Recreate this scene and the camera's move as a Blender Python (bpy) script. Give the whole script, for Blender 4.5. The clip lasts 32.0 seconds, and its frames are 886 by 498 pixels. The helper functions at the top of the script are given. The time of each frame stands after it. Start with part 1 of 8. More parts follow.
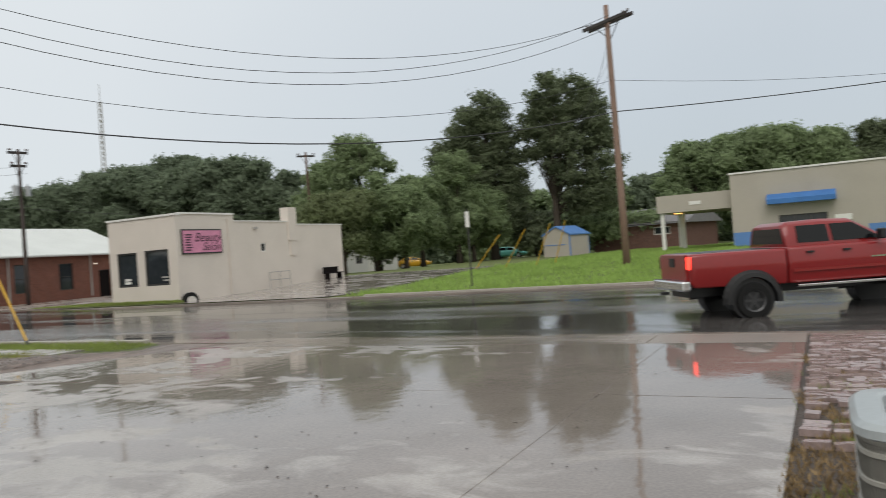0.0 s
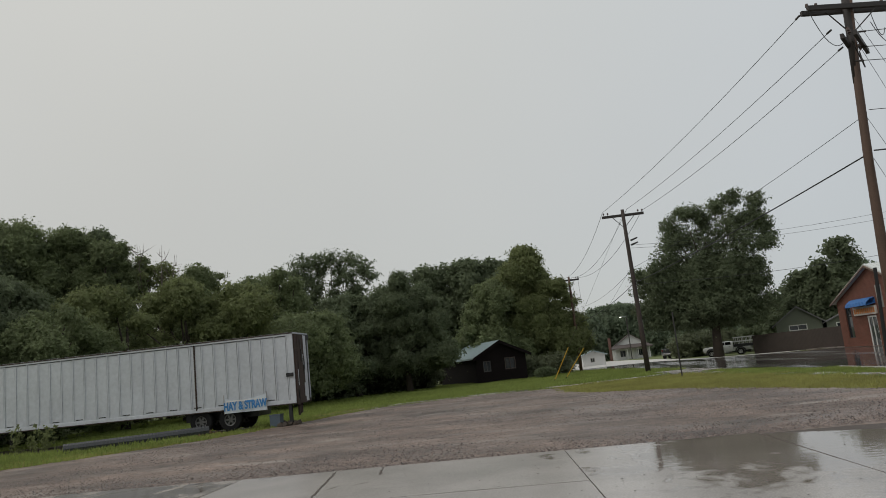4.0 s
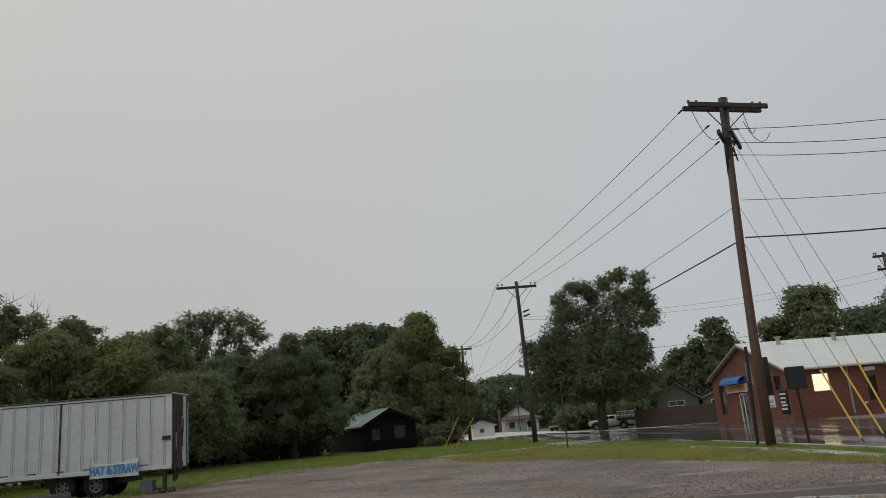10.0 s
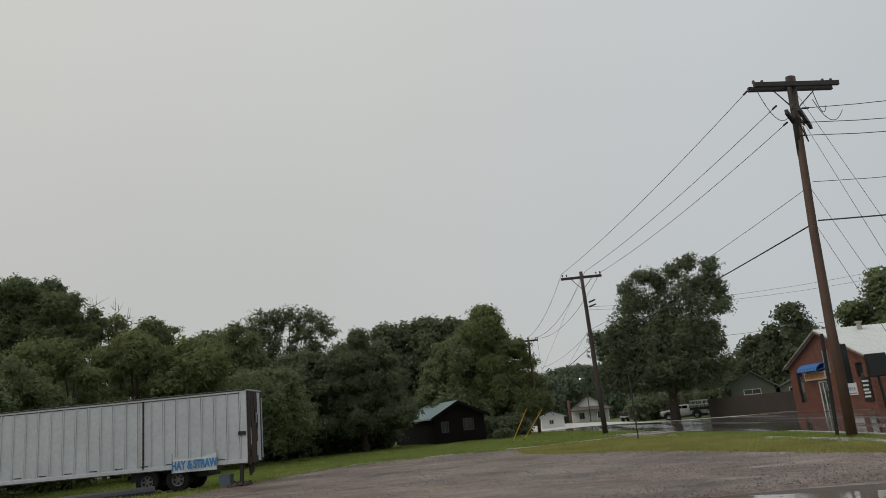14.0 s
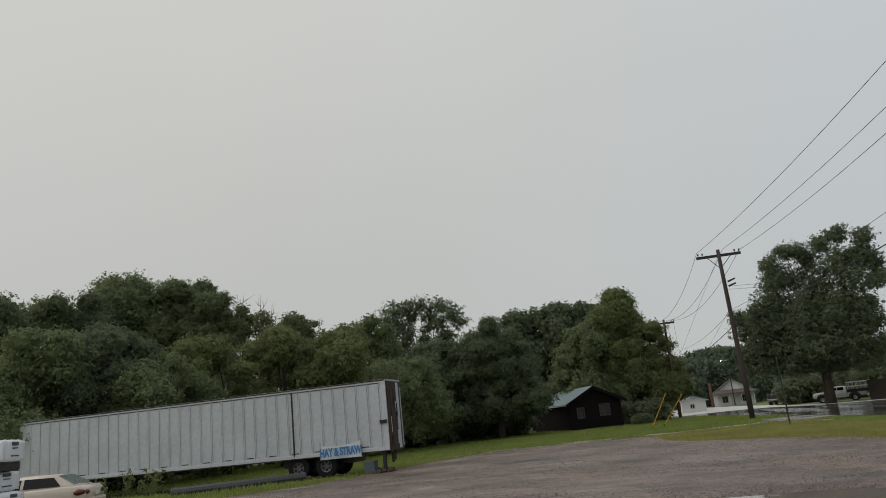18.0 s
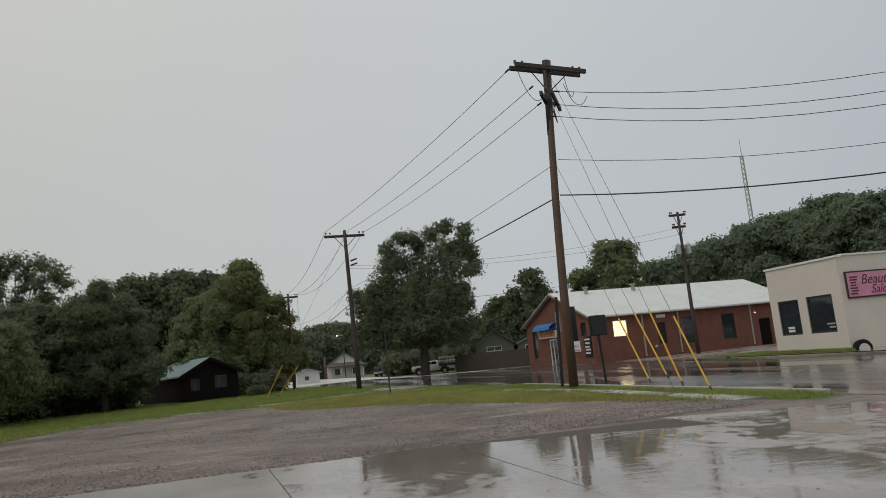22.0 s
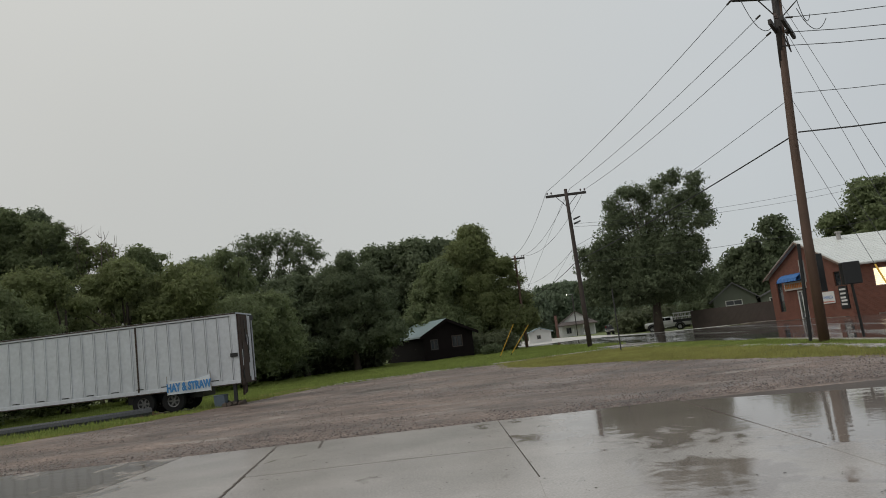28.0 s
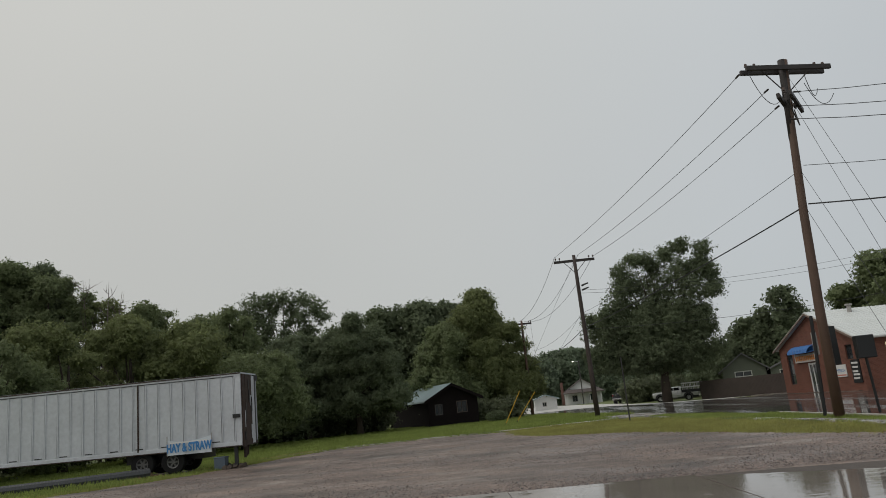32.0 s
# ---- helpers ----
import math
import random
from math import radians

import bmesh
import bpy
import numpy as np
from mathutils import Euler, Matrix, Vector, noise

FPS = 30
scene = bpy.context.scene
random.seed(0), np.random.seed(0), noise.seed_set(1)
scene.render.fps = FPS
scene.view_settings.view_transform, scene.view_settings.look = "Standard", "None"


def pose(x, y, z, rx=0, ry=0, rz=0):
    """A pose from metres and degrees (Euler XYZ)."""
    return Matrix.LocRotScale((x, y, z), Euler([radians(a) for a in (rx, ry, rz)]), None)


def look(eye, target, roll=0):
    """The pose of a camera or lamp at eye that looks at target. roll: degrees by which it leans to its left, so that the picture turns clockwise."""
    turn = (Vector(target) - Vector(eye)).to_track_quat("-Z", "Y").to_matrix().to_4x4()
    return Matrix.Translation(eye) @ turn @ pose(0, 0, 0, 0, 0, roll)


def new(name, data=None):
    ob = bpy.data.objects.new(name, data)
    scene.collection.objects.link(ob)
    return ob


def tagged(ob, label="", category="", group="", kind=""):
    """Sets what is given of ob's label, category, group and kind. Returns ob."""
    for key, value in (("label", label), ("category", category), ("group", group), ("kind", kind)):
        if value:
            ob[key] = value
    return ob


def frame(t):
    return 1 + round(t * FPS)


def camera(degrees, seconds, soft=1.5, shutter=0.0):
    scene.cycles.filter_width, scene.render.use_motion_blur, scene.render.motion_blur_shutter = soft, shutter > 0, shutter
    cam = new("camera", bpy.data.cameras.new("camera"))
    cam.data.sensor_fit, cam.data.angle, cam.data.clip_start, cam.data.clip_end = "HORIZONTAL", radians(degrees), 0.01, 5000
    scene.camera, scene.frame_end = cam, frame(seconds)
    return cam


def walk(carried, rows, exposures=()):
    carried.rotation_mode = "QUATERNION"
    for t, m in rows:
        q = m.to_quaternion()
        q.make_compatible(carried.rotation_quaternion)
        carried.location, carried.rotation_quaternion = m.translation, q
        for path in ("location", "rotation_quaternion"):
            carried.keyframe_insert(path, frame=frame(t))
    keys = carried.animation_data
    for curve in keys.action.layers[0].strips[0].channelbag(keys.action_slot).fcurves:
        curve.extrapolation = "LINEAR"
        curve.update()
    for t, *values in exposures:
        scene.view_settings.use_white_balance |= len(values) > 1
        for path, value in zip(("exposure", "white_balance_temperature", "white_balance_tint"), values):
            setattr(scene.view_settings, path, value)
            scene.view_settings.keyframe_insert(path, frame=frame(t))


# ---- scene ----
cam = camera(62.0, 32.0, soft=0.9, shutter=0.15)
PATH = [
    (0, (0.019, 0.378, 1.461), (-9.174, 18.140, 1.573), -4.11),
    (0.1, (0.021, 0.331, 1.459), (-10.534, 17.317, 1.676), -4.06),
    (0.2, (-0.004, 0.261, 1.459), (-12.143, 16.152, 1.810), -4.02),
    (0.3, (-0.047, 0.116, 1.452), (-13.776, 14.652, 1.905), -4.17),
    (0.5, (-0.159, -0.317, 1.455), (-17.335, 9.910, 2.095), -4.12),
    (0.6, (-0.076, -0.109, 1.449), (-18.359, 7.968, 2.153), -4.43),
    (1, (-0.060, 0.019, 1.423), (-20.052, 0.337, 1.893), -4.19),
    (1.5, (-0.095, 0.005, 1.454), (-19.975, -2.107, 2.026), -4.48),
    (2, (-0.071, -0.013, 1.459), (-19.900, -2.397, 2.515), -4.81),
    (2.5, (-0.067, -0.072, 1.480), (-19.836, -2.562, 3.199), -4.99),
    (3, (-0.073, -0.109, 1.490), (-19.770, -2.616, 3.885), -5.32),
    (3.5, (-0.107, -0.110, 1.497), (-19.743, -2.469, 4.472), -5.71),
    (5.5, (-0.175, -0.012, 1.413), (-19.814, -1.235, 4.993), -7.21),
    (6, (-0.163, -0.018, 1.384), (-19.885, -0.010, 4.705), -7.63),
    (6.5, (-0.098, 0.001, 1.389), (-19.776, 1.948, 4.388), -7.61),
    (7, (-0.096, 0.028, 1.401), (-19.612, 3.039, 4.568), -7.16),
    (7.5, (-0.052, -0.099, 1.396), (-19.471, 2.797, 5.206), -6.28),
    (8, (-0.080, -0.091, 1.402), (-19.494, 2.260, 5.594), -5.82),
    (8.5, (-0.085, -0.087, 1.398), (-19.496, 1.803, 5.829), -5.52),
    (9, (-0.090, -0.105, 1.406), (-19.499, 1.372, 6.003), -5.22),
    (9.5, (-0.079, -0.101, 1.409), (-19.490, 1.012, 6.101), -4.98),
    (10, (-0.107, -0.107, 1.416), (-19.527, 0.740, 6.124), -4.81),
    (10.5, (-0.120, -0.072, 1.413), (-19.650, 0.453, 5.691), -5.01),
    (11, (-0.090, -0.018, 1.402), (-19.782, 0.402, 4.876), -5.87),
    (11.5, (-0.029, 0.058, 1.393), (-19.782, 0.293, 4.518), -6.15),
    (12, (-0.035, 0.063, 1.366), (-19.779, -0.372, 4.525), -6.25),
    (12.5, (-0.031, 0.097, 1.400), (-19.727, -0.753, 4.766), -6.27),
    (13, (-0.028, 0.008, 1.421), (-19.608, -1.112, 5.341), -6.15),
    (13.5, (-0.014, 0.023, 1.451), (-19.468, -0.661, 6.039), -5.61),
    (15.5, (0.029, -0.098, 1.499), (-19.260, -2.804, 6.040), -5.42),
    (16, (0.047, -0.073, 1.528), (-19.095, -3.635, 6.096), -5.41),
    (16.5, (0.082, -0.087, 1.523), (-18.910, -4.333, 6.134), -5.54),
    (17, (0.104, -0.061, 1.513), (-18.828, -4.524, 6.168), -5.73),
    (17.5, (0.099, -0.060, 1.527), (-18.849, -4.473, 6.165), -5.84),
    (18, (0.079, -0.058, 1.531), (-18.901, -4.347, 6.155), -5.93),
    (18.5, (0.072, -0.099, 1.514), (-18.953, -4.194, 6.128), -6.07),
    (19, (0.077, -0.101, 1.504), (-18.983, -4.043, 6.104), -6.21),
    (19.5, (0.043, -0.085, 1.513), (-19.125, -3.512, 6.078), -6.30),
    (20, (-0.023, -0.031, 1.513), (-19.408, -1.509, 6.208), -6.50),
    (20.5, (-0.085, 0.037, 1.529), (-19.489, 0.598, 6.344), -6.62),
    (21, (-0.079, 0.012, 1.474), (-19.453, 2.517, 5.762), -6.32),
    (21.5, (-0.036, -0.037, 1.446), (-19.248, 4.338, 4.877), -5.97),
    (22, (-0.053, -0.027, 1.468), (-19.122, 5.253, 4.386), -5.76),
    (22.5, (-0.057, 0.040, 1.488), (-19.111, 5.463, 4.235), -5.79),
    (23, (-0.029, 0.079, 1.487), (-19.300, 4.602, 4.346), -5.57),
    (23.5, (-0.015, 0.063, 1.475), (-19.736, 1.840, 4.290), -5.87),
    (24, (0.013, 0.074, 1.460), (-19.791, 0.450, 4.225), -6.06),
    (24.5, (0.040, 0.059, 1.441), (-19.715, 1.317, 4.301), -6.87),
    (26.5, (0.096, 0.126, 1.425), (-19.671, 1.070, 4.318), -5.82),
    (27, (0.115, 0.155, 1.400), (-19.718, -0.032, 3.978), -6.08),
    (27.5, (0.166, 0.180, 1.401), (-19.669, -0.761, 3.787), -6.43),
    (28, (0.144, 0.145, 1.404), (-19.681, -0.675, 3.915), -6.84),
    (28.5, (0.149, 0.085, 1.431), (-19.630, -0.579, 4.325), -6.63),
    (29, (0.120, 0.091, 1.424), (-19.648, -0.089, 4.460), -6.46),
    (29.5, (0.080, 0.045, 1.432), (-19.661, -0.173, 4.632), -6.28),
    (30, (0.072, 0.015, 1.423), (-19.610, -0.455, 4.943), -5.92),
    (30.5, (0.079, 0.025, 1.428), (-19.547, -0.622, 5.224), -5.68),
    (31, (0.080, 0.013, 1.421), (-19.501, -0.732, 5.420), -5.56),
    (31.5, (0.089, 0.047, 1.439), (-19.462, -0.747, 5.578), -5.58),
    (32, (0.085, 0.039, 1.439), (-19.452, -0.749, 5.643), -5.57),
]
EXPOSURES = [(0.0, 0.58), (0.3, 0.52), (1.0, 0.27), (2.0, 0.21), (3.0, 0.10), (5.0, 0.06), (7.0, 0.02), (8.0, -0.04), (10.5, -0.06), (12.0, 0.06), (13.5, 0.01), (19.0, 0.0), (21.0, -0.07), (22.5, 0.05), (24.0, 0.08), (28.0, 0.09), (29.5, 0.03), (32.0, 0.0)]
walk(cam, [(t, look(eye, target, roll)) for t, eye, target, roll in PATH], EXPOSURES)

# ---- light: a flat rain sky and a wide, weak sun behind cloud ----
SUN_EL, SUN_ROT = radians(50), radians(160)
world = bpy.data.worlds.new("rain_sky")
scene.world = world
world.use_nodes = True
wn, wl = world.node_tree.nodes, world.node_tree.links
wn.clear()
sky = wn.new("ShaderNodeTexSky")
sky.sky_type, sky.sun_disc = "NISHITA", False
sky.sun_elevation, sky.sun_rotation = SUN_EL, SUN_ROT
clear = wn.new("ShaderNodeBackground")
clear.inputs["Strength"].default_value = 0.008
cloud = wn.new("ShaderNodeBackground")
cloud.inputs["Strength"].default_value = 1.0
tc = wn.new("ShaderNodeTexCoord")
sep = wn.new("ShaderNodeSeparateXYZ")
ramp = wn.new("ShaderNodeValToRGB")
ramp.color_ramp.elements[0].position, ramp.color_ramp.elements[0].color = 0.0, (0.445, 0.46, 0.465, 1)
ramp.color_ramp.elements[1].position, ramp.color_ramp.elements[1].color = 0.55, (0.57, 0.585, 0.585, 1)
cn = wn.new("ShaderNodeTexNoise")
cn.inputs["Scale"].default_value, cn.inputs["Detail"].default_value = 1.3, 3
cmix = wn.new("ShaderNodeMix")
cmix.data_type, cmix.blend_type = "RGBA", "OVERLAY"
cmix.inputs[0].default_value = 0.10
both = wn.new("ShaderNodeAddShader")
wout = wn.new("ShaderNodeOutputWorld")
wl.new(tc.outputs["Generated"], sep.inputs[0])
wl.new(tc.outputs["Generated"], cn.inputs["Vector"])
wl.new(sep.outputs["Z"], ramp.inputs[0])
warm = wn.new("ShaderNodeMix")
warm.data_type, warm.blend_type = "RGBA", "MULTIPLY"
warm.inputs[0].default_value = 1.0
side = wn.new("ShaderNodeMapRange")
side.inputs["From Min"].default_value, side.inputs["From Max"].default_value = -0.5, 1.0
tone = wn.new("ShaderNodeValToRGB")
tone.color_ramp.elements[0].color, tone.color_ramp.elements[1].color = (1.035, 1.0, 0.935, 1), (0.71, 0.752, 0.80, 1)
for at_, shade_ in ((0.3, (1.015, 1.0, 0.96, 1)), (0.57, (0.985, 1.0, 1.01, 1)), (0.74, (0.925, 0.945, 0.965, 1))):
    tone.color_ramp.elements.new(at_).color = shade_
wl.new(sep.outputs["Y"], side.inputs["Value"])
wl.new(side.outputs[0], tone.inputs[0])
wl.new(ramp.outputs[0], warm.inputs[6])
wl.new(tone.outputs[0], warm.inputs[7])
wl.new(warm.outputs[2], cmix.inputs[6])
wl.new(cn.outputs["Fac"], cmix.inputs[7])
wl.new(cmix.outputs[2], cloud.inputs["Color"])
wl.new(sky.outputs[0], clear.inputs["Color"])
wl.new(cloud.outputs[0], both.inputs[0])
wl.new(clear.outputs[0], both.inputs[1])
wl.new(both.outputs[0], wout.inputs[0])
sun_data = bpy.data.lights.new("sun", "SUN")
sun_data.energy, sun_data.angle, sun_data.color = 0.7, radians(40), (1.0, 0.97, 0.93)
sun = new("sun", sun_data)
sun.matrix_world = pose(0, 0, 60, 40, 0, 20)

# ---- materials ----
def mat(name, col, rough=0.6, var=0.18, scale=3.0, fine=40.0, bump=0.15, metal=0.0, coat=0.0, island=0.0, spec=0.5):
    m = bpy.data.materials.new(name)
    m.use_nodes = True
    n, l = m.node_tree.nodes, m.node_tree.links
    b = n["Principled BSDF"]
    b.inputs["Roughness"].default_value = rough
    b.inputs["Metallic"].default_value = metal
    b.inputs["Coat Weight"].default_value = coat
    b.inputs["Coat Roughness"].default_value = 0.08
    b.inputs["Specular IOR Level"].default_value = spec
    tcn = n.new("ShaderNodeTexCoord")
    big = n.new("ShaderNodeTexNoise")
    big.inputs["Scale"].default_value, big.inputs["Detail"].default_value = scale, 4
    small = n.new("ShaderNodeTexNoise")
    small.inputs["Scale"].default_value, small.inputs["Detail"].default_value = fine, 3
    l.new(tcn.outputs["Object"], big.inputs["Vector"])
    l.new(tcn.outputs["Object"], small.inputs["Vector"])
    add = n.new("ShaderNodeMath")
    add.operation = "ADD"
    l.new(big.outputs["Fac"], add.inputs[0])
    l.new(small.outputs["Fac"], add.inputs[1])
    rng = n.new("ShaderNodeMapRange")
    rng.inputs["From Min"].default_value, rng.inputs["From Max"].default_value = 0.6, 1.4
    rng.inputs["To Min"].default_value, rng.inputs["To Max"].default_value = 1 - var, 1 + var
    l.new(add.outputs[0], rng.inputs["Value"])
    val = rng.outputs[0]
    if island:
        geo = n.new("ShaderNodeNewGeometry")
        r2 = n.new("ShaderNodeMapRange")
        r2.inputs["To Min"].default_value, r2.inputs["To Max"].default_value = 1 - island, 1 + island
        l.new(geo.outputs["Random Per Island"], r2.inputs["Value"])
        mul = n.new("ShaderNodeMath")
        mul.operation = "MULTIPLY"
        l.new(val, mul.inputs[0])
        l.new(r2.outputs[0], mul.inputs[1])
        val = mul.outputs[0]
    hsv = n.new("ShaderNodeHueSaturation")
    hsv.inputs["Color"].default_value = (*col, 1)
    l.new(val, hsv.inputs["Value"])
    l.new(hsv.outputs[0], b.inputs["Base Color"])
    if bump:
        bp = n.new("ShaderNodeBump")
        bp.inputs["Strength"].default_value, bp.inputs["Distance"].default_value = bump, 0.02
        l.new(small.outputs["Fac"], bp.inputs["Height"])
        l.new(bp.outputs[0], b.inputs["Normal"])
    return m


def wet(name, dry, soaked, rough_wet, rough_damp, pool_scale, pool_edge, pool_width=0.12, grain=60.0, grain_bump=0.3, stretch=(1, 1, 1), coat=0.0, stain=0.25, low_side=None, ripple=0.0, hollows=()):
    """A rained-on surface: pools that mirror the sky between damp, grainy patches."""
    m = bpy.data.materials.new(name)
    m.use_nodes = True
    n, l = m.node_tree.nodes, m.node_tree.links
    b = n["Principled BSDF"]
    tcn = n.new("ShaderNodeTexCoord")
    mp = n.new("ShaderNodeMapping")
    mp.inputs["Scale"].default_value = stretch
    l.new(tcn.outputs["Object"], mp.inputs["Vector"])
    pool = n.new("ShaderNodeTexNoise")
    pool.inputs["Scale"].default_value, pool.inputs["Detail"].default_value = pool_scale, 8
    pool.inputs["Distortion"].default_value, pool.inputs["Roughness"].default_value = 0.5, 0.6
    l.new(mp.outputs[0], pool.inputs["Vector"])
    mask = n.new("ShaderNodeMapRange")
    mask.inputs["From Min"].default_value, mask.inputs["From Max"].default_value = pool_edge - pool_width, pool_edge + pool_width
    if low_side:
        # the slab falls towards y, and water gathers in its hollows
        sp = n.new("ShaderNodeSeparateXYZ")
        l.new(tcn.outputs["Object"], sp.inputs[0])
        fall = n.new("ShaderNodeMapRange")
        fall.inputs["From Min"].default_value, fall.inputs["From Max"].default_value = low_side[0], low_side[1]
        fall.inputs["To Min"].default_value, fall.inputs["To Max"].default_value = low_side[2], low_side[3]
        l.new(sp.outputs["Y"], fall.inputs["Value"])
        last = fall.outputs[0]
        for cx, cy, rx, ry in hollows:
            hm = n.new("ShaderNodeMapping")
            hm.inputs["Location"].default_value, hm.inputs["Scale"].default_value = (-cx / rx, -cy / ry, 0), (1 / rx, 1 / ry, 0)
            l.new(tcn.outputs["Object"], hm.inputs["Vector"])
            hg = n.new("ShaderNodeTexGradient")
            hg.gradient_type = "SPHERICAL"
            l.new(hm.outputs[0], hg.inputs[0])
            hs = n.new("ShaderNodeMath")
            hs.operation = "MULTIPLY_ADD"
            hs.inputs[1].default_value = 0.5
            l.new(hg.outputs["Fac"], hs.inputs[0])
            l.new(last, hs.inputs[2])
            last = hs.outputs[0]
        sm = n.new("ShaderNodeMath")
        sm.operation = "ADD"
        l.new(pool.outputs["Fac"], sm.inputs[0])
        # thin ragged sheets of water at a smaller scale
        rag = n.new("ShaderNodeTexNoise")
        rag.inputs["Scale"].default_value, rag.inputs["Detail"].default_value, rag.inputs["Distortion"].default_value = 2.1, 4, 1.2
        l.new(mp.outputs[0], rag.inputs["Vector"])
        rs_ = n.new("ShaderNodeMath")
        rs_.operation = "MULTIPLY_ADD"
        rs_.inputs[1].default_value, rs_.inputs[2].default_value = 0.8, -0.41
        l.new(rag.outputs["Fac"], rs_.inputs[0])
        ra = n.new("ShaderNodeMath")
        ra.operation = "ADD"
        l.new(last, ra.inputs[0])
        l.new(rs_.outputs[0], ra.inputs[1])
        l.new(ra.outputs[0], sm.inputs[1])
        l.new(sm.outputs[0], mask.inputs["Value"])
    else:
        l.new(pool.outputs["Fac"], mask.inputs["Value"])
    grit = n.new("ShaderNodeTexNoise")
    grit.inputs["Scale"].default_value, grit.inputs["Detail"].default_value = grain, 4
    l.new(tcn.outputs["Object"], grit.inputs["Vector"])
    st = n.new("ShaderNodeTexNoise")
    st.inputs["Scale"].default_value, st.inputs["Detail"].default_value = 0.7, 6
    l.new(tcn.outputs["Object"], st.inputs["Vector"])
    col = n.new("ShaderNodeMix")
    col.data_type = "RGBA"
    col.inputs[6].default_value, col.inputs[7].default_value = (*dry, 1), (*soaked, 1)
    l.new(mask.outputs[0], col.inputs[0])
    add = n.new("ShaderNodeMath")
    add.operation = "ADD"
    l.new(st.outputs["Fac"], add.inputs[0])
    l.new(grit.outputs["Fac"], add.inputs[1])
    rng = n.new("ShaderNodeMapRange")
    rng.inputs["From Min"].default_value, rng.inputs["From Max"].default_value = 0.65, 1.35
    rng.inputs["To Min"].default_value, rng.inputs["To Max"].default_value = 1 - stain, 1 + stain
    l.new(add.outputs[0], rng.inputs["Value"])
    hsv = n.new("ShaderNodeHueSaturation")
    l.new(col.outputs[2], hsv.inputs["Color"])
    l.new(rng.outputs[0], hsv.inputs["Value"])
    l.new(hsv.outputs[0], b.inputs["Base Color"])
    rr = n.new("ShaderNodeMapRange")
    rr.inputs["To Min"].default_value, rr.inputs["To Max"].default_value = rough_damp, rough_wet
    l.new(mask.outputs[0], rr.inputs["Value"])
    l.new(rr.outputs[0], b.inputs["Roughness"])
    inv = n.new("ShaderNodeMapRange")
    inv.inputs["To Min"].default_value, inv.inputs["To Max"].default_value = grain_bump, 0.012
    l.new(mask.outputs[0], inv.inputs["Value"])
    bp = n.new("ShaderNodeBump")
    bp.inputs["Distance"].default_value = 0.02
    l.new(inv.outputs[0], bp.inputs["Strength"])
    l.new(grit.outputs["Fac"], bp.inputs["Height"])
    last = bp
    if ripple:
        # rain-stirred film of water: long low ripples across the pools
        rm = n.new("ShaderNodeMapping")
        rm.inputs["Scale"].default_value = (1.0, 0.55, 1)
        l.new(tcn.outputs["Object"], rm.inputs["Vector"])
        rn = n.new("ShaderNodeTexNoise")
        rn.inputs["Scale"].default_value, rn.inputs["Detail"].default_value = 5.5, 3
        l.new(rm.outputs[0], rn.inputs["Vector"])
        last = n.new("ShaderNodeBump")
        last.inputs["Strength"].default_value, last.inputs["Distance"].default_value = ripple, 0.02
        l.new(rn.outputs["Fac"], last.inputs["Height"])
        l.new(bp.outputs[0], last.inputs["Normal"])
    l.new(last.outputs[0], b.inputs["Normal"])
    b.inputs["IOR"].default_value = 1.4
    b.inputs["Coat Weight"].default_value = coat
    b.inputs["Coat Roughness"].default_value = rough_wet
    return m


CONCRETE = wet("wet_concrete", (0.365, 0.335, 0.31), (0.232, 0.200, 0.178), 0.012, 0.22, 0.85, 0.47, 0.07, 45, 0.07, (0.7, 1.0, 1), 0.0, 0.26, (0.3, 4.0, -0.29, -0.02), 0.085, [(-11.2, 3.1, 3.9, 3.9), (-2.5, 8.4, 3.2, 4.6), (-4.4, 5.9, 1.4, 1.1), (-6.4, 8.8, 2.4, 1.1), (-6.0, 6.8, 1.4, 0.5), (-5.2, 4.6, 0.9, 0.4), (-6.4, 1.8, 1.2, 0.9), (-6.8, 5.7, 1.3, 0.9), (-5.9, -3.3, 1.0, 1.5), (-9.6, -6.3, 2.6, 2.0), (-6.2, -4.9, 1.5, 1.2)])
ASPHALT = wet("wet_asphalt", (0.125, 0.114, 0.108), (0.075, 0.069, 0.066), 0.035, 0.22, 0.3, 0.45, 0.10, 80, 0.2, (0.2, 1.6, 1), ripple=0.12)
MUDSLAB = wet("muddy_wet_slab", (0.33, 0.29, 0.26), (0.10, 0.076, 0.058), 0.11, 0.25, 0.9, 0.47, 0.09, 45, 0.12, (0.7, 1.0, 1), 0.0, 0.26, (-40.0, 40.0, -0.12, -0.12), 0.2, [(-10.3, -7.2, 3.4, 3.0), (-6.2, -6.2, 2.2, 1.8), (-8.5, -10.5, 3.0, 2.0)])
GUTTER = wet("silty_wet_gutter", (0.40, 0.325, 0.275), (0.27, 0.205, 0.165), 0.03, 0.22, 0.8, 0.5, 0.1, 45, 0.08, (0.4, 1.5, 1), ripple=0.1)


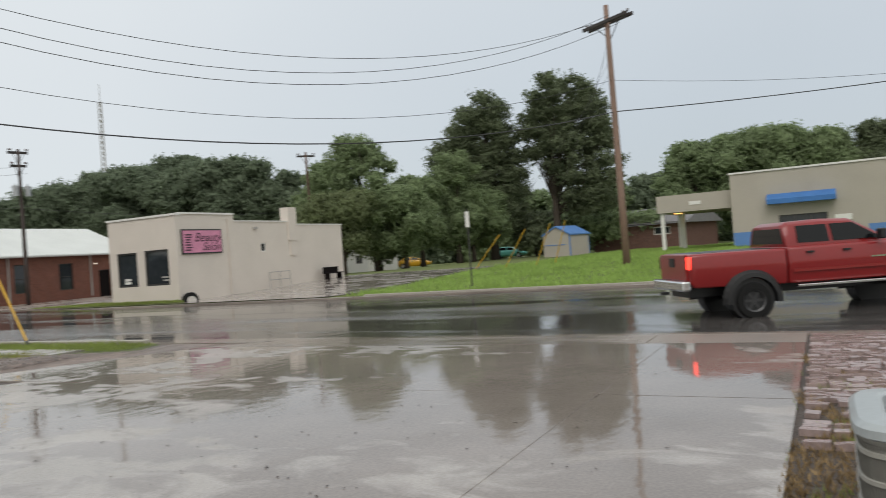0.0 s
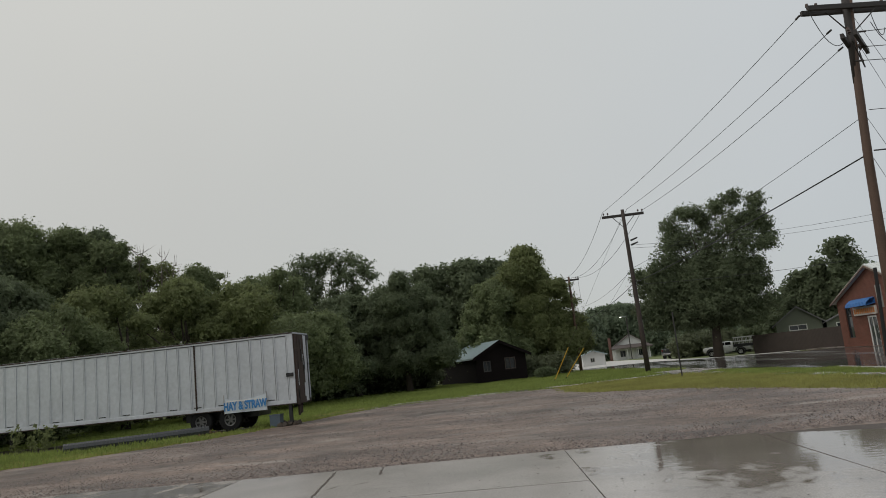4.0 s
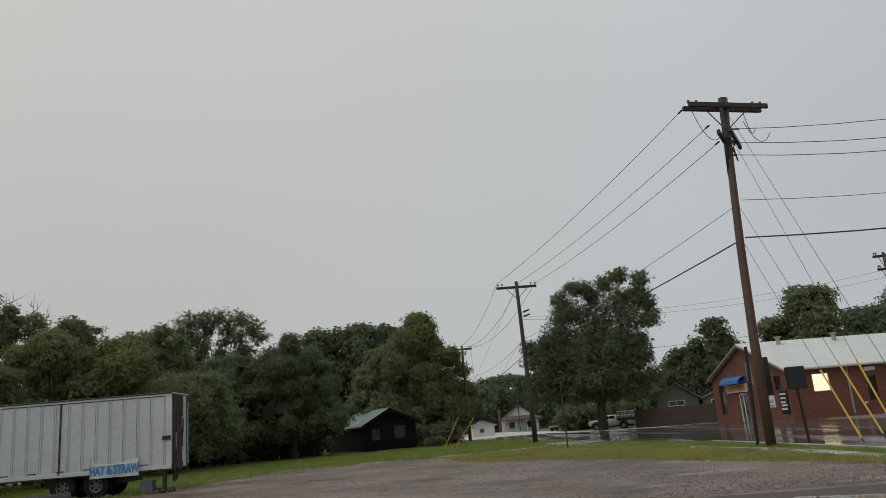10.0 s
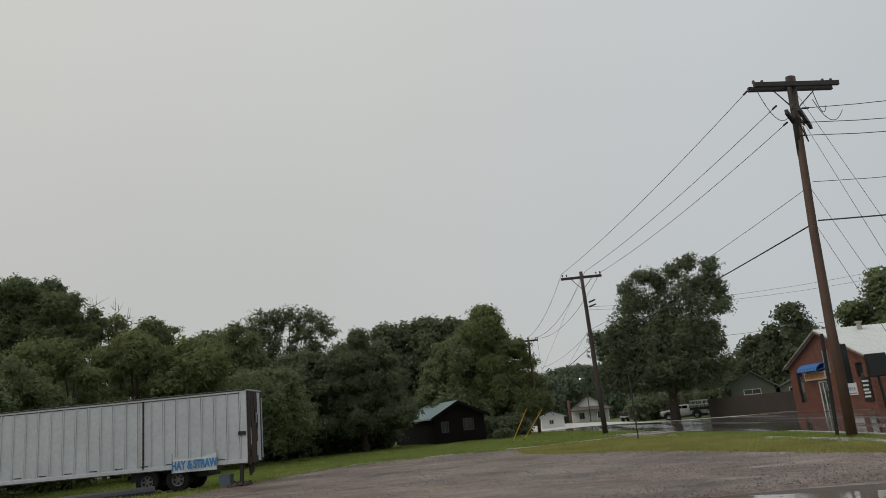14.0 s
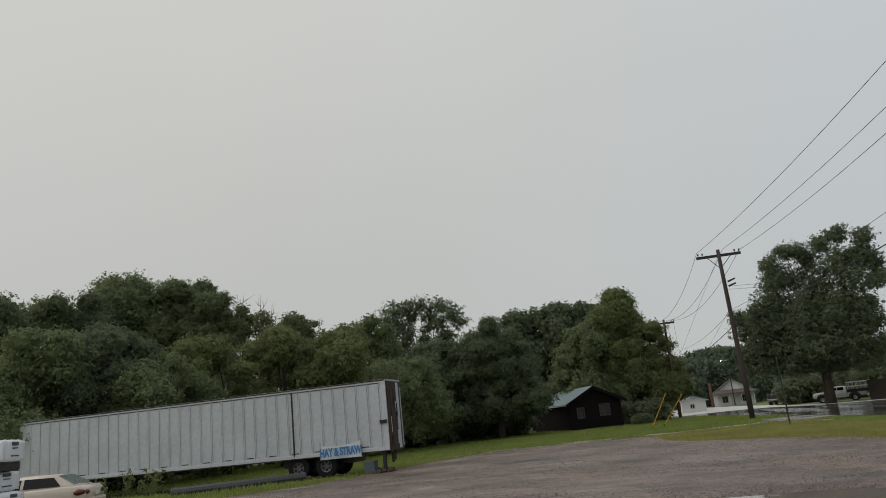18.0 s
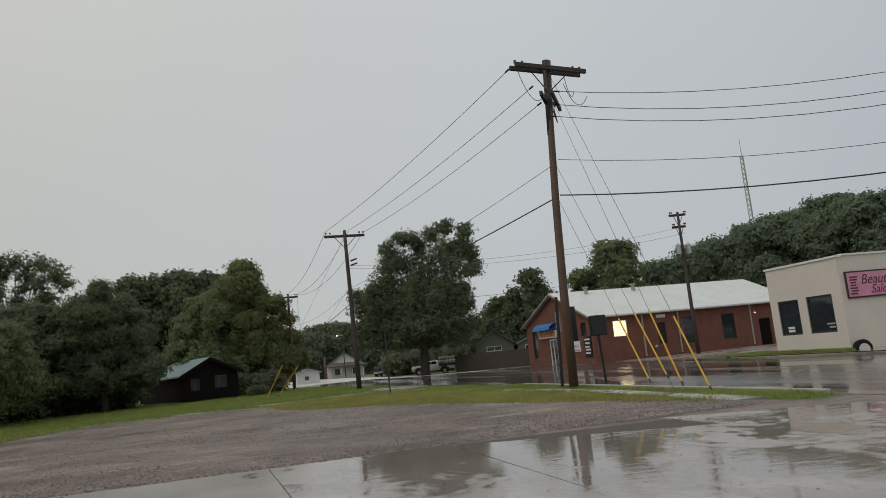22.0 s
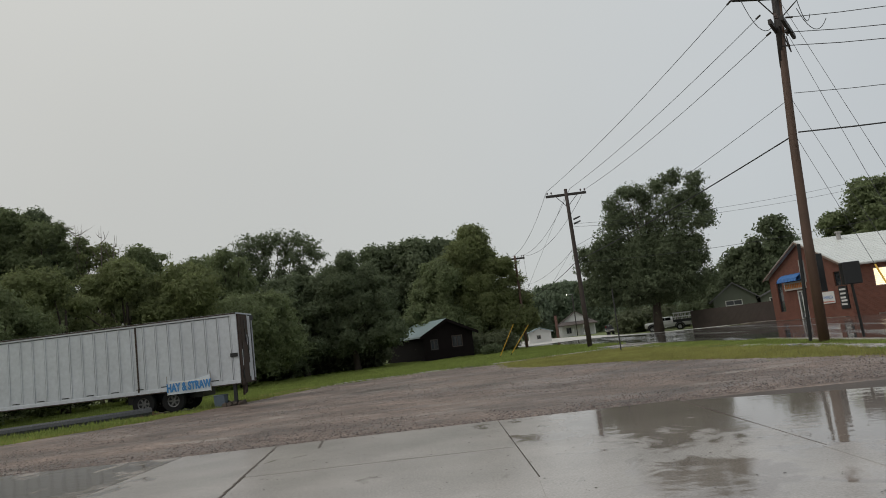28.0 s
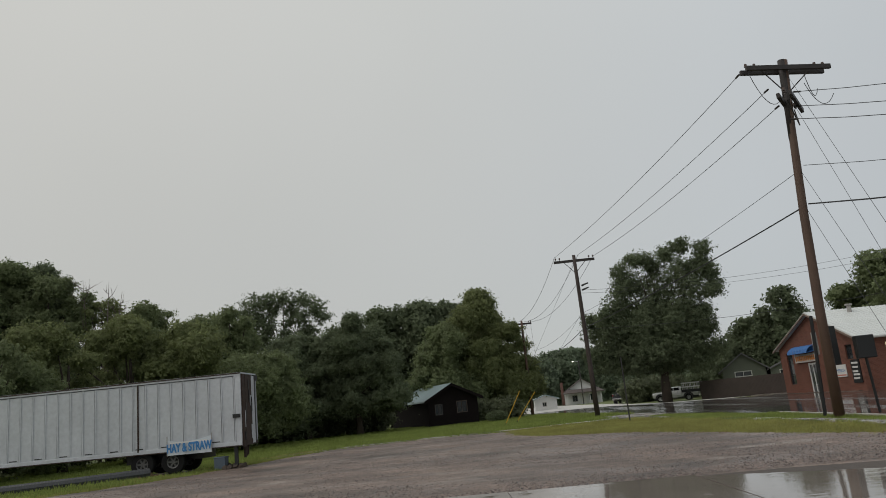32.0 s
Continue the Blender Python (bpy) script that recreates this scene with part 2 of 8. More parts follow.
def gravel_mat():
    m = wet("wet_gravel", (0.172, 0.124, 0.100), (0.135, 0.098, 0.080), 0.30, 0.50, 0.42, 0.56, 0.12, 9, 0.9, (1.0, 0.35, 1), 0.0, 0.30)
    n, l = m.node_tree.nodes, m.node_tree.links
    b = n["Principled BSDF"]
    src = b.inputs["Base Color"].links[0].from_socket
    tcn = n.new("ShaderNodeTexCoord")
    vor = n.new("ShaderNodeTexVoronoi")
    vor.inputs["Scale"].default_value = 24.0
    l.new(tcn.outputs["Object"], vor.inputs["Vector"])
    bw = n.new("ShaderNodeRGBToBW")
    l.new(vor.outputs["Color"], bw.inputs[0])
    rg = n.new("ShaderNodeMapRange")
    rg.inputs["To Min"].default_value, rg.inputs["To Max"].default_value = 0.5, 1.5
    l.new(bw.outputs[0], rg.inputs["Value"])
    # wheel-worn streaks and patches
    mp = n.new("ShaderNodeMapping")
    mp.inputs["Scale"].default_value = (0.9, 0.35, 1)
    mp.inputs["Rotation"].default_value = (0, 0, -0.3)
    l.new(tcn.outputs["Object"], mp.inputs["Vector"])
    pt = n.new("ShaderNodeTexNoise")
    pt.inputs["Scale"].default_value, pt.inputs["Detail"].default_value, pt.inputs["Roughness"].default_value = 1.3, 9, 0.72
    l.new(mp.outputs[0], pt.inputs["Vector"])
    pr = n.new("ShaderNodeMapRange")
    pr.inputs["From Min"].default_value, pr.inputs["From Max"].default_value = 0.36, 0.64
    pr.inputs["To Min"].default_value, pr.inputs["To Max"].default_value = 0.6, 1.32
    l.new(pt.outputs["Fac"], pr.inputs["Value"])
    vor2 = n.new("ShaderNodeTexVoronoi")
    vor2.inputs["Scale"].default_value = 9.0
    l.new(tcn.outputs["Object"], vor2.inputs["Vector"])
    bw2 = n.new("ShaderNodeRGBToBW")
    l.new(vor2.outputs["Color"], bw2.inputs[0])
    rg2 = n.new("ShaderNodeMapRange")
    rg2.inputs["To Min"].default_value, rg2.inputs["To Max"].default_value = 0.78, 1.22
    l.new(bw2.outputs[0], rg2.inputs["Value"])
    m1 = n.new("ShaderNodeMath")
    m1.operation = "MULTIPLY"
    l.new(rg.outputs[0], m1.inputs[0])
    l.new(pr.outputs[0], m1.inputs[1])
    m2 = n.new("ShaderNodeMath")
    m2.operation = "MULTIPLY"
    l.new(m1.outputs[0], m2.inputs[0])
    l.new(rg2.outputs[0], m2.inputs[1])
    # coarse dark stones lie in drifts
    dn = n.new("ShaderNodeTexNoise")
    dn.inputs["Scale"].default_value, dn.inputs["Detail"].default_value = 0.32, 5
    l.new(tcn.outputs["Object"], dn.inputs["Vector"])
    dr_ = n.new("ShaderNodeMapRange")
    dr_.inputs["From Min"].default_value, dr_.inputs["From Max"].default_value = 0.40, 0.60
    dr_.inputs["To Min"].default_value, dr_.inputs["To Max"].default_value = 1.22, 0.72
    l.new(dn.outputs["Fac"], dr_.inputs["Value"])
    m3 = n.new("ShaderNodeMath")
    m3.operation = "MULTIPLY"
    l.new(m2.outputs[0], m3.inputs[0])
    l.new(dr_.outputs[0], m3.inputs[1])
    h = n.new("ShaderNodeHueSaturation")
    l.new(src, h.inputs["Color"])
    l.new(m3.outputs[0], h.inputs["Value"])
    # pale streaks along the wheel ruts
    ms = n.new("ShaderNodeMapping")
    ms.inputs["Scale"].default_value = (1.1, 0.30, 1)
    ms.inputs["Rotation"].default_value = (0, 0, -0.3)
    l.new(tcn.outputs["Object"], ms.inputs["Vector"])
    ns = n.new("ShaderNodeTexNoise")
    ns.inputs["Scale"].default_value, ns.inputs["Detail"].default_value, ns.inputs["Roughness"].default_value = 1.0, 6, 0.6
    l.new(ms.outputs[0], ns.inputs["Vector"])
    sr = n.new("ShaderNodeMapRange")
    sr.inputs["From Min"].default_value, sr.inputs["From Max"].default_value = 0.575, 0.66
    sr.inputs["To Max"].default_value = 0.75
    l.new(ns.outputs["Fac"], sr.inputs["Value"])
    sx = n.new("ShaderNodeMix")
    sx.data_type = "RGBA"
    sx.inputs[7].default_value = (0.33, 0.285, 0.25, 1)
    l.new(sr.outputs[0], sx.inputs[0])
    l.new(h.outputs[0], sx.inputs[6])
    l.new(sx.outputs[2], b.inputs["Base Color"])
    old = b.inputs["Normal"].links[0].from_node
    bp = n.new("ShaderNodeBump")
    bp.inputs["Distance"].default_value = 0.022
    bp.invert = True
    l.new(old.inputs["Strength"].links[0].from_socket, bp.inputs["Strength"])
    l.new(vor.outputs["Distance"], bp.inputs["Height"])
    l.new(old.outputs[0], bp.inputs["Normal"])
    l.new(bp.outputs[0], b.inputs["Normal"])
    # the pale streaks are smooth and matt
    rough = b.inputs["Roughness"].links[0].from_socket
    flat = n.new("ShaderNodeMapRange")
    flat.inputs["From Max"].default_value, flat.inputs["To Min"].default_value, flat.inputs["To Max"].default_value = 0.75, 1.0, 0.05
    l.new(sr.outputs[0], flat.inputs["Value"])
    for node in (bp, old):
        cut = n.new("ShaderNodeMath")
        cut.operation = "MULTIPLY"
        l.new(node.inputs["Strength"].links[0].from_socket, cut.inputs[0])
        l.new(flat.outputs[0], cut.inputs[1])
        l.new(cut.outputs[0], node.inputs["Strength"])
    wm = n.new("ShaderNodeMix")
    wm.inputs[3].default_value = 0.6
    l.new(sr.outputs[0], wm.inputs[0])
    l.new(rough, wm.inputs[2])
    l.new(wm.outputs[0], b.inputs["Roughness"])
    return m


GRAVEL = gravel_mat()
MUDSLAB = wet("muddy_wet_slab", (0.33, 0.29, 0.26), (0.10, 0.076, 0.058), 0.11, 0.25, 0.9, 0.47, 0.09, 45, 0.12, (0.7, 1.0, 1), 0.0, 0.26, (-40.0, 40.0, -0.12, -0.12), 0.2, [(-10.3, -7.2, 3.4, 3.0), (-6.2, -6.2, 2.2, 1.8), (-8.5, -10.5, 3.0, 2.0)])
GUTTER = wet("wet_gutter_concrete", (0.27, 0.23, 0.20), (0.20, 0.17, 0.15), 0.05, 0.3, 0.5, 0.5, 0.12, 50, 0.2, (0.3, 1, 1))
WALKWAY = wet("wet_walkway", (0.34, 0.31, 0.28), (0.25, 0.23, 0.21), 0.06, 0.35, 0.5, 0.52, 0.12, 50, 0.2)
DAMPLOT = wet("damp_brown_concrete", (0.26, 0.215, 0.185), (0.2, 0.165, 0.145), 0.12, 0.42, 0.4, 0.55, 0.12, 50, 0.2)
# pale colour for sky glare on the far street; also the tyre's stone core
GLARESTONE = wet("pale_glare_and_stone", (0.62, 0.59, 0.55), (0.55, 0.52, 0.48), 0.3, 0.5, 0.5, 0.5, 0.12, 50, 0.2)
TURF = mat("turf_soil", (0.115, 0.140, 0.040), 0.9, 0.35, 0.6, 9.0, 0.6)
DRYGRASS = mat("straw_grass", (0.25, 0.17, 0.08), 0.7, 0.25, 2, 20, 0, island=0.4)
PEBBLE = mat("pebble", (0.17, 0.132, 0.116), 0.25, 0.2, 3, 40, 0.2, island=0.75)
BARK = mat("bark", (0.07, 0.055, 0.042), 0.9, 0.3, 2, 25, 0.8)
DEADWOOD = mat("dead_wood", (0.16, 0.135, 0.11), 0.9, 0.25, 2, 25, 0.5)


def leaf_mat(name, col):
    """Leaf: part of the light comes through from behind."""
    m = mat(name, col, 0.62, 0.30, 0.40, 2.2, 0, island=0.17, spec=0.2)
    n, l = m.node_tree.nodes, m.node_tree.links
    b = n["Principled BSDF"]
    src = b.inputs["Base Color"].links[0].from_socket
    tr = n.new("ShaderNodeBsdfTranslucent")
    mx = n.new("ShaderNodeMixShader")
    mx.inputs[0].default_value = 0.5
    l.new(src, tr.inputs["Color"])
    l.new(b.outputs[0], mx.inputs[1])
    l.new(tr.outputs[0], mx.inputs[2])
    l.new(mx.outputs[0], n["Material Output"].inputs["Surface"])
    return m


GRASS = leaf_mat("grass_blade", (0.26, 0.315, 0.088))
STRIPGRASS = leaf_mat("yellowing_grass_blade", (0.35, 0.335, 0.115))
# the bluish and pale leaf colours carry rain haze for far trees
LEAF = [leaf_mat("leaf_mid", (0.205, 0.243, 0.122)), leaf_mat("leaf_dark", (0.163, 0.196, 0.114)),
        leaf_mat("leaf_yellowish", (0.212, 0.241, 0.107)), leaf_mat("leaf_haze_blue", (0.178, 0.222, 0.145)), leaf_mat("leaf_haze_pale", (0.248, 0.314, 0.165)), leaf_mat("leaf_deep", (0.150, 0.169, 0.101))]
LAWN = leaf_mat("bright_lawn_blade", (0.33, 0.47, 0.125))
ROOFBROWN = mat("brown_shingle", (0.095, 0.078, 0.072), 0.9, 0.2, 1.0, 20, 0.4)
PALEPOLE = mat("weathered_pole_wood", (0.24, 0.155, 0.12), 0.7, 0.25, 1.5, 30, 0.4)
BLACKPOLE = mat("dark_pole_wood", (0.048, 0.034, 0.029), 0.7, 0.25, 1.5, 30, 0.4)
POLEWOOD = mat("creosoted_pole_wood", (0.098, 0.056, 0.038), 0.6, 0.3, 1.5, 30, 0.5)
DARKWOOD = mat("dark_crossarm_wood", (0.035, 0.028, 0.026), 0.6, 0.25, 3, 30, 0.4)
WIRE = mat("wire_black", (0.03, 0.03, 0.032), 0.5, 0.1, 3, 30, 0)
STEEL = mat("galvanised_steel", (0.42, 0.43, 0.44), 0.4, 0.15, 3, 30, 0.1, metal=0.8)
CERAMIC = mat("brown_ceramic", (0.08, 0.05, 0.04), 0.25, 0.1, 3, 30, 0)
GUARD_YELLOW = mat("yellow_plastic", (0.62, 0.36, 0.03), 0.45, 0.15, 3, 30, 0.05)
BLACK = mat("black_paint", (0.012, 0.012, 0.013), 0.45, 0.15, 3, 30, 0.05)
BRICK = mat("red_brick", (0.155, 0.058, 0.038), 0.75, 0.16, 1.2, 26.0, 0.25)
DARKBRICK = mat("dark_red_brick", (0.13, 0.065, 0.05), 0.8, 0.15, 1.2, 26.0, 0.25)
for bm_ in (BRICK, DARKBRICK):
    n, l = bm_.node_tree.nodes, bm_.node_tree.links
    b = n["Principled BSDF"]
    src = b.inputs["Base Color"].links[0].from_socket
    tcn = n.new("ShaderNodeTexCoord")
    sp = n.new("ShaderNodeSeparateXYZ")
    l.new(tcn.outputs["Object"], sp.inputs[0])
    ad = n.new("ShaderNodeMath")
    l.new(sp.outputs["X"], ad.inputs[0])
    l.new(sp.outputs["Y"], ad.inputs[1])
    cb = n.new("ShaderNodeCombineXYZ")
    l.new(ad.outputs[0], cb.inputs["X"])
    l.new(sp.outputs["Z"], cb.inputs["Y"])
    bt = n.new("ShaderNodeTexBrick")
    bt.inputs["Scale"].default_value = 1.0
    bt.inputs["Brick Width"].default_value, bt.inputs["Row Height"].default_value, bt.inputs["Mortar Size"].default_value = 0.215, 0.075, 0.008
    bt.inputs["Color1"].default_value, bt.inputs["Color2"].default_value, bt.inputs["Mortar"].default_value = (0.78, 0.78, 0.78, 1), (1.15, 1.1, 1.05, 1), (1.35, 1.7, 1.9, 1)
    l.new(cb.outputs[0], bt.inputs["Vector"])
    mx = n.new("ShaderNodeMix")
    mx.data_type, mx.blend_type = "RGBA", "MULTIPLY"
    mx.inputs[0].default_value = 1.0
    l.new(src, mx.inputs[6])
    l.new(bt.outputs["Color"], mx.inputs[7])
    l.new(mx.outputs[2], b.inputs["Base Color"])
BROWNTRIM = mat("brown_eave_trim", (0.20, 0.145, 0.115), 0.6, 0.15, 2, 30, 0.1)
TRAILERRIM = mat("dull_grey_rim", (0.12, 0.12, 0.115), 0.5, 0.2, 4, 30, 0.1, metal=0.3)
WHITEROOF = mat("white_metal_roof", (0.66, 0.68, 0.66), 0.35, 0.08, 0.6, 14, 0.05)
CREAM = mat("cream_painted_block", (0.64, 0.58, 0.52), 0.75, 0.07, 0.7, 18, 0.15)
BEIGE = mat("beige_stucco", (0.41, 0.375, 0.325), 0.8, 0.07, 0.7, 25, 0.2)
TRIMWHITE = mat("white_trim_paint", (0.72, 0.71, 0.68), 0.5, 0.08, 2, 30, 0.05)
GREYTRIM = mat("grey_gutter", (0.36, 0.34, 0.32), 0.5, 0.1, 2, 30, 0.05)
DARKTRIM = mat("dark_bronze_frame", (0.03, 0.028, 0.027), 0.4, 0.1, 2, 30, 0)
ROOFGREY = mat("grey_shingle", (0.19, 0.185, 0.19), 0.85, 0.2, 1.0, 20, 0.4)
BLUE = mat("blue_canvas", (0.045, 0.16, 0.42), 0.6, 0.15, 2, 20, 0.1)
BLUEPAINT = mat("blue_paint", (0.10, 0.22, 0.48), 0.5, 0.1, 2, 20, 0.05)
ORANGE = mat("orange_vinyl", (0.72, 0.25, 0.05), 0.5, 0.12, 2, 30, 0)
PINK = mat("pink_vinyl", (0.62, 0.25, 0.38), 0.45, 0.2, 1.5, 8, 0)
DARKPINK = mat("plum_print", (0.07, 0.025, 0.045), 0.5, 0.2, 2, 20, 0)
TRAILER = mat("weathered_white_aluminium", (0.52, 0.54, 0.57), 0.42, 0.14, 0.8, 7, 0.08)
RUST = mat("rusty_steel", (0.042, 0.026, 0.019), 0.8, 0.45, 3, 18, 0.5)
RUBBER = mat("tyre_rubber", (0.011, 0.011, 0.011), 0.85, 0.15, 4, 40, 0.2, spec=0.25)
PIPEBLACK = mat("weathered_black_plastic", (0.05, 0.052, 0.055), 0.45, 0.25, 3, 30, 0.1)
RIM = mat("wheel_rim", (0.50, 0.50, 0.49), 0.4, 0.2, 4, 30, 0.1, metal=0.4)
CHROME = mat("chrome", (0.70, 0.70, 0.70), 0.12, 0.05, 4, 30, 0, metal=1.0)
REDPAINT = mat("red_car_paint", (0.235, 0.012, 0.013), 0.28, 0.06, 1, 12, 0, coat=0.35)
GOLDPAINT = mat("champagne_car_paint", (0.55, 0.47, 0.39), 0.32, 0.05, 1, 12, 0, coat=0.8)
WHITEPAINT = mat("white_car_paint", (0.66, 0.66, 0.65), 0.35, 0.05, 1, 12, 0, coat=0.5)
DARKPAINT = mat("dark_car_paint", (0.03, 0.032, 0.036), 0.3, 0.05, 1, 12, 0, coat=0.7)
YELLOWPAINT = mat("yellow_car_paint", (0.66, 0.36, 0.02), 0.4, 0.08, 1, 12, 0, coat=0.4)
TEALPAINT = mat("teal_car_paint", (0.12, 0.42, 0.38), 0.4, 0.08, 1, 12, 0, coat=0.4)
# base colour lightened to stand in for sky reflected in the glass
SKYGLASS = mat("sky_pale_car_glass", (0.24, 0.28, 0.28), 0.05, 0.1, 1, 12, 0, coat=0.5)
FIN = mat("dull_condenser_fin", (0.15, 0.145, 0.13), 0.5, 0.15, 3, 25, 0)
CARGLASS = mat("tinted_car_glass", (0.006, 0.007, 0.008), 0.05, 0.1, 1, 12, 0, spec=0.3)
TAIL = mat("red_lens", (0.12, 0.018, 0.015), 0.2, 0.1, 5, 30, 0)
DARKTIMBER = mat("dark_brown_siding", (0.011, 0.0085, 0.0085), 0.9, 0.2, 1, 20, 0.3, spec=0.1)
TEALROOF = mat("teal_metal_roof", (0.27, 0.35, 0.37), 0.35, 0.1, 1, 20, 0.05)
GREENSIDING = mat("sage_siding", (0.15, 0.165, 0.125), 0.7, 0.1, 1, 20, 0.15)
FENCEWOOD = mat("weathered_fence_wood", (0.055, 0.042, 0.036), 0.8, 0.25, 1.5, 25, 0.3, island=0.15)
SIDINGWHITE = mat("white_siding", (0.62, 0.62, 0.61), 0.6, 0.08, 1, 20, 0.1)
BINGREY = mat("blue_grey_plastic", (0.10, 0.13, 0.17), 0.5, 0.15, 2, 20, 0.05)
BANNERBLUE = mat("banner_blue_print", (0.05, 0.22, 0.50), 0.5, 0.2, 2, 15, 0)
BANNERWHITE = mat("banner_vinyl", (0.60, 0.64, 0.68), 0.45, 0.12, 2, 12, 0.05)
BANNERRED = mat("banner_red_print", (0.55, 0.20, 0.15), 0.5, 0.2, 2, 15, 0)
BAGWHITE = mat("white_plastic_bag", (0.66, 0.69, 0.72), 0.3, 0.08, 3, 14, 0.3)
PRINT = mat("dark_print", (0.05, 0.055, 0.065), 0.5, 0.15, 5, 40, 0)
ACGREY = mat("beige_grey_enamel", (0.30, 0.29, 0.26), 0.4, 0.08, 3, 25, 0.05)
ACTOP = mat("pale_blue_grey_enamel", (0.36, 0.39, 0.40), 0.35, 0.08, 3, 25, 0.05)
FLAG = mat("pinkish_paver", (0.21, 0.16, 0.15), 0.14, 0.3, 2, 25, 0.3, island=0.6)
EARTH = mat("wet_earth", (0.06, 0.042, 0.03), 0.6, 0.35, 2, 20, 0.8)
KERB = mat("kerb_concrete", (0.34, 0.31, 0.27), 0.45, 0.2, 2, 30, 0.3)


def glass(name, tint=(0.03, 0.035, 0.04)):
    m = mat(name, tint, 0.04, 0.3, 0.8, 4, 0)
    return m


WINDOW = glass("dark_window_glass")
WINDOWPALE = glass("curtained_window_glass", (0.16, 0.17, 0.18))


def glow(name, col, strength):
    m = bpy.data.materials.new(name)
    m.use_nodes = True
    b = m.node_tree.nodes["Principled BSDF"]
    b.inputs["Base Color"].default_value = (*col, 1)
    b.inputs["Emission Color"].default_value = (*col, 1)
    b.inputs["Emission Strength"].default_value = strength
    return m


DARKRIM = mat("dark_wheel_rim", (0.06, 0.06, 0.062), 0.35, 0.2, 4, 30, 0.1, metal=0.5)
DIMLAMP = glow("dim_lamp", (1.0, 0.9, 0.75), 0.7)
LITWINDOW = glow("lit_window", (1.0, 0.77, 0.44), 1.6)
LAMPGLOW = glow("lamp_glow", (1.0, 0.95, 0.85), 4.0)
TAILGLOW = glow("tail_lamp_glow", (1.0, 0.05, 0.03), 1.6)
AMBERGLOW = glow("amber_lamp_glow", (1.0, 0.5, 0.15), 1.2)


# ---- mesh helpers ----
def box(bm, x0, x1, y0, y1, z0, z1, m=None, bev=0.0):
    vs = [Vector((x, y, z)) for x in (x0, x1) for y in (y0, y1) for z in (z0, z1)]
    if m:
        vs = [m @ v for v in vs]
    v = [bm.verts.new(p) for p in vs]
    fs = [bm.faces.new([v[i] for i in f]) for f in ((0, 1, 3, 2), (4, 6, 7, 5), (0, 4, 5, 1), (2, 3, 7, 6), (0, 2, 6, 4), (1, 5, 7, 3))]
    if bev:
        es = {e for f in fs for e in f.edges}
        bmesh.ops.bevel(bm, geom=list(es), offset=bev, segments=2, affect="EDGES", profile=0.5)


def rod(bm, p, q, r, r2=None, n=8, caps=True):
    p, q = Vector(p), Vector(q)
    r2 = r if r2 is None else r2
    d = (q - p).normalized()
    a = d.orthogonal().normalized()
    b = d.cross(a)
    ring = []
    for c, rad in ((p, r), (q, r2)):
        ring.append([bm.verts.new(c + rad * (math.cos(t) * a + math.sin(t) * b)) for t in [2 * math.pi * i / n for i in range(n)]])
    for i in range(n):
        j = (i + 1) % n
        bm.faces.new((ring[0][i], ring[0][j], ring[1][j], ring[1][i]))
    if caps:
        bm.faces.new(ring[0][::-1])
        bm.faces.new(ring[1])


def tube(bm, pts, radii, n=6):
    """A tube along points, with a radius at each."""
    pts = [Vector(p) for p in pts]
    if not isinstance(radii, (list, tuple)):
        radii = [radii] * len(pts)
    rings = []
    a = None
    for i, p in enumerate(pts):
        d = (pts[min(i + 1, len(pts) - 1)] - pts[max(i - 1, 0)]).normalized()
        a = d.orthogonal().normalized() if a is None else (a - a.dot(d) * d).normalized()
        b = d.cross(a)
        rings.append([bm.verts.new(p + radii[i] * (math.cos(t) * a + math.sin(t) * b)) for t in [2 * math.pi * k / n for k in range(n)]])
    for r, s in zip(rings, rings[1:]):
        for k in range(n):
            bm.faces.new((r[k], r[(k + 1) % n], s[(k + 1) % n], s[k]))
    bm.faces.new(rings[0][::-1])
    bm.faces.new(rings[-1])


def prism(bm, outline, axis, lo, hi, m=None):
    """An outline in a plane, pulled along the axis (0 x, 1 y, 2 z) from lo to hi."""
    def at(u, v, w):
        p = {0: (w, u, v), 1: (u, w, v), 2: (u, v, w)}[axis]
        return m @ Vector(p) if m else Vector(p)
    a = [bm.verts.new(at(u, v, lo)) for u, v in outline]
    b = [bm.verts.new(at(u, v, hi)) for u, v in outline]
    bm.faces.new(a[::-1])
    bm.faces.new(b)
    for i in range(len(outline)):
        j = (i + 1) % len(outline)
        bm.faces.new((a[i], a[j], b[j], b[i]))
    bmesh.ops.recalc_face_normals(bm, faces=bm.faces)


def part(name, bm, material, parent=None, label="", smooth=False):
    me = bpy.data.meshes.new(name)
    bmesh.ops.recalc_face_normals(bm, faces=bm.faces)
    bm.to_mesh(me)
    bm.free()
    me.materials.append(material)
    if smooth:
        for f in me.polygons:
            f.use_smooth = True
    ob = new(name, me)
    if parent:
        ob.parent = parent
    if label:
        ob["label"] = label
    return ob


def thing(name, label, category, m=None, group="", kind=""):
    ob = new(name)
    ob.empty_display_size = 0.2
    if m:
        ob.matrix_basis = m
    return tagged(ob, label, category, group, kind)


def B():
    return bmesh.new()


def bx(name, dims, material, parent=None, label="", bev=0.0, m=None):
    bm = B()
    box(bm, *dims, m=m, bev=bev)
    return part(name, bm, material, parent, label)


def rd(name, p, q, r, material, parent=None, label="", r2=None, n=8):
    bm = B()
    rod(bm, p, q, r, r2, n)
    return part(name, bm, material, parent, label, smooth=n > 8)


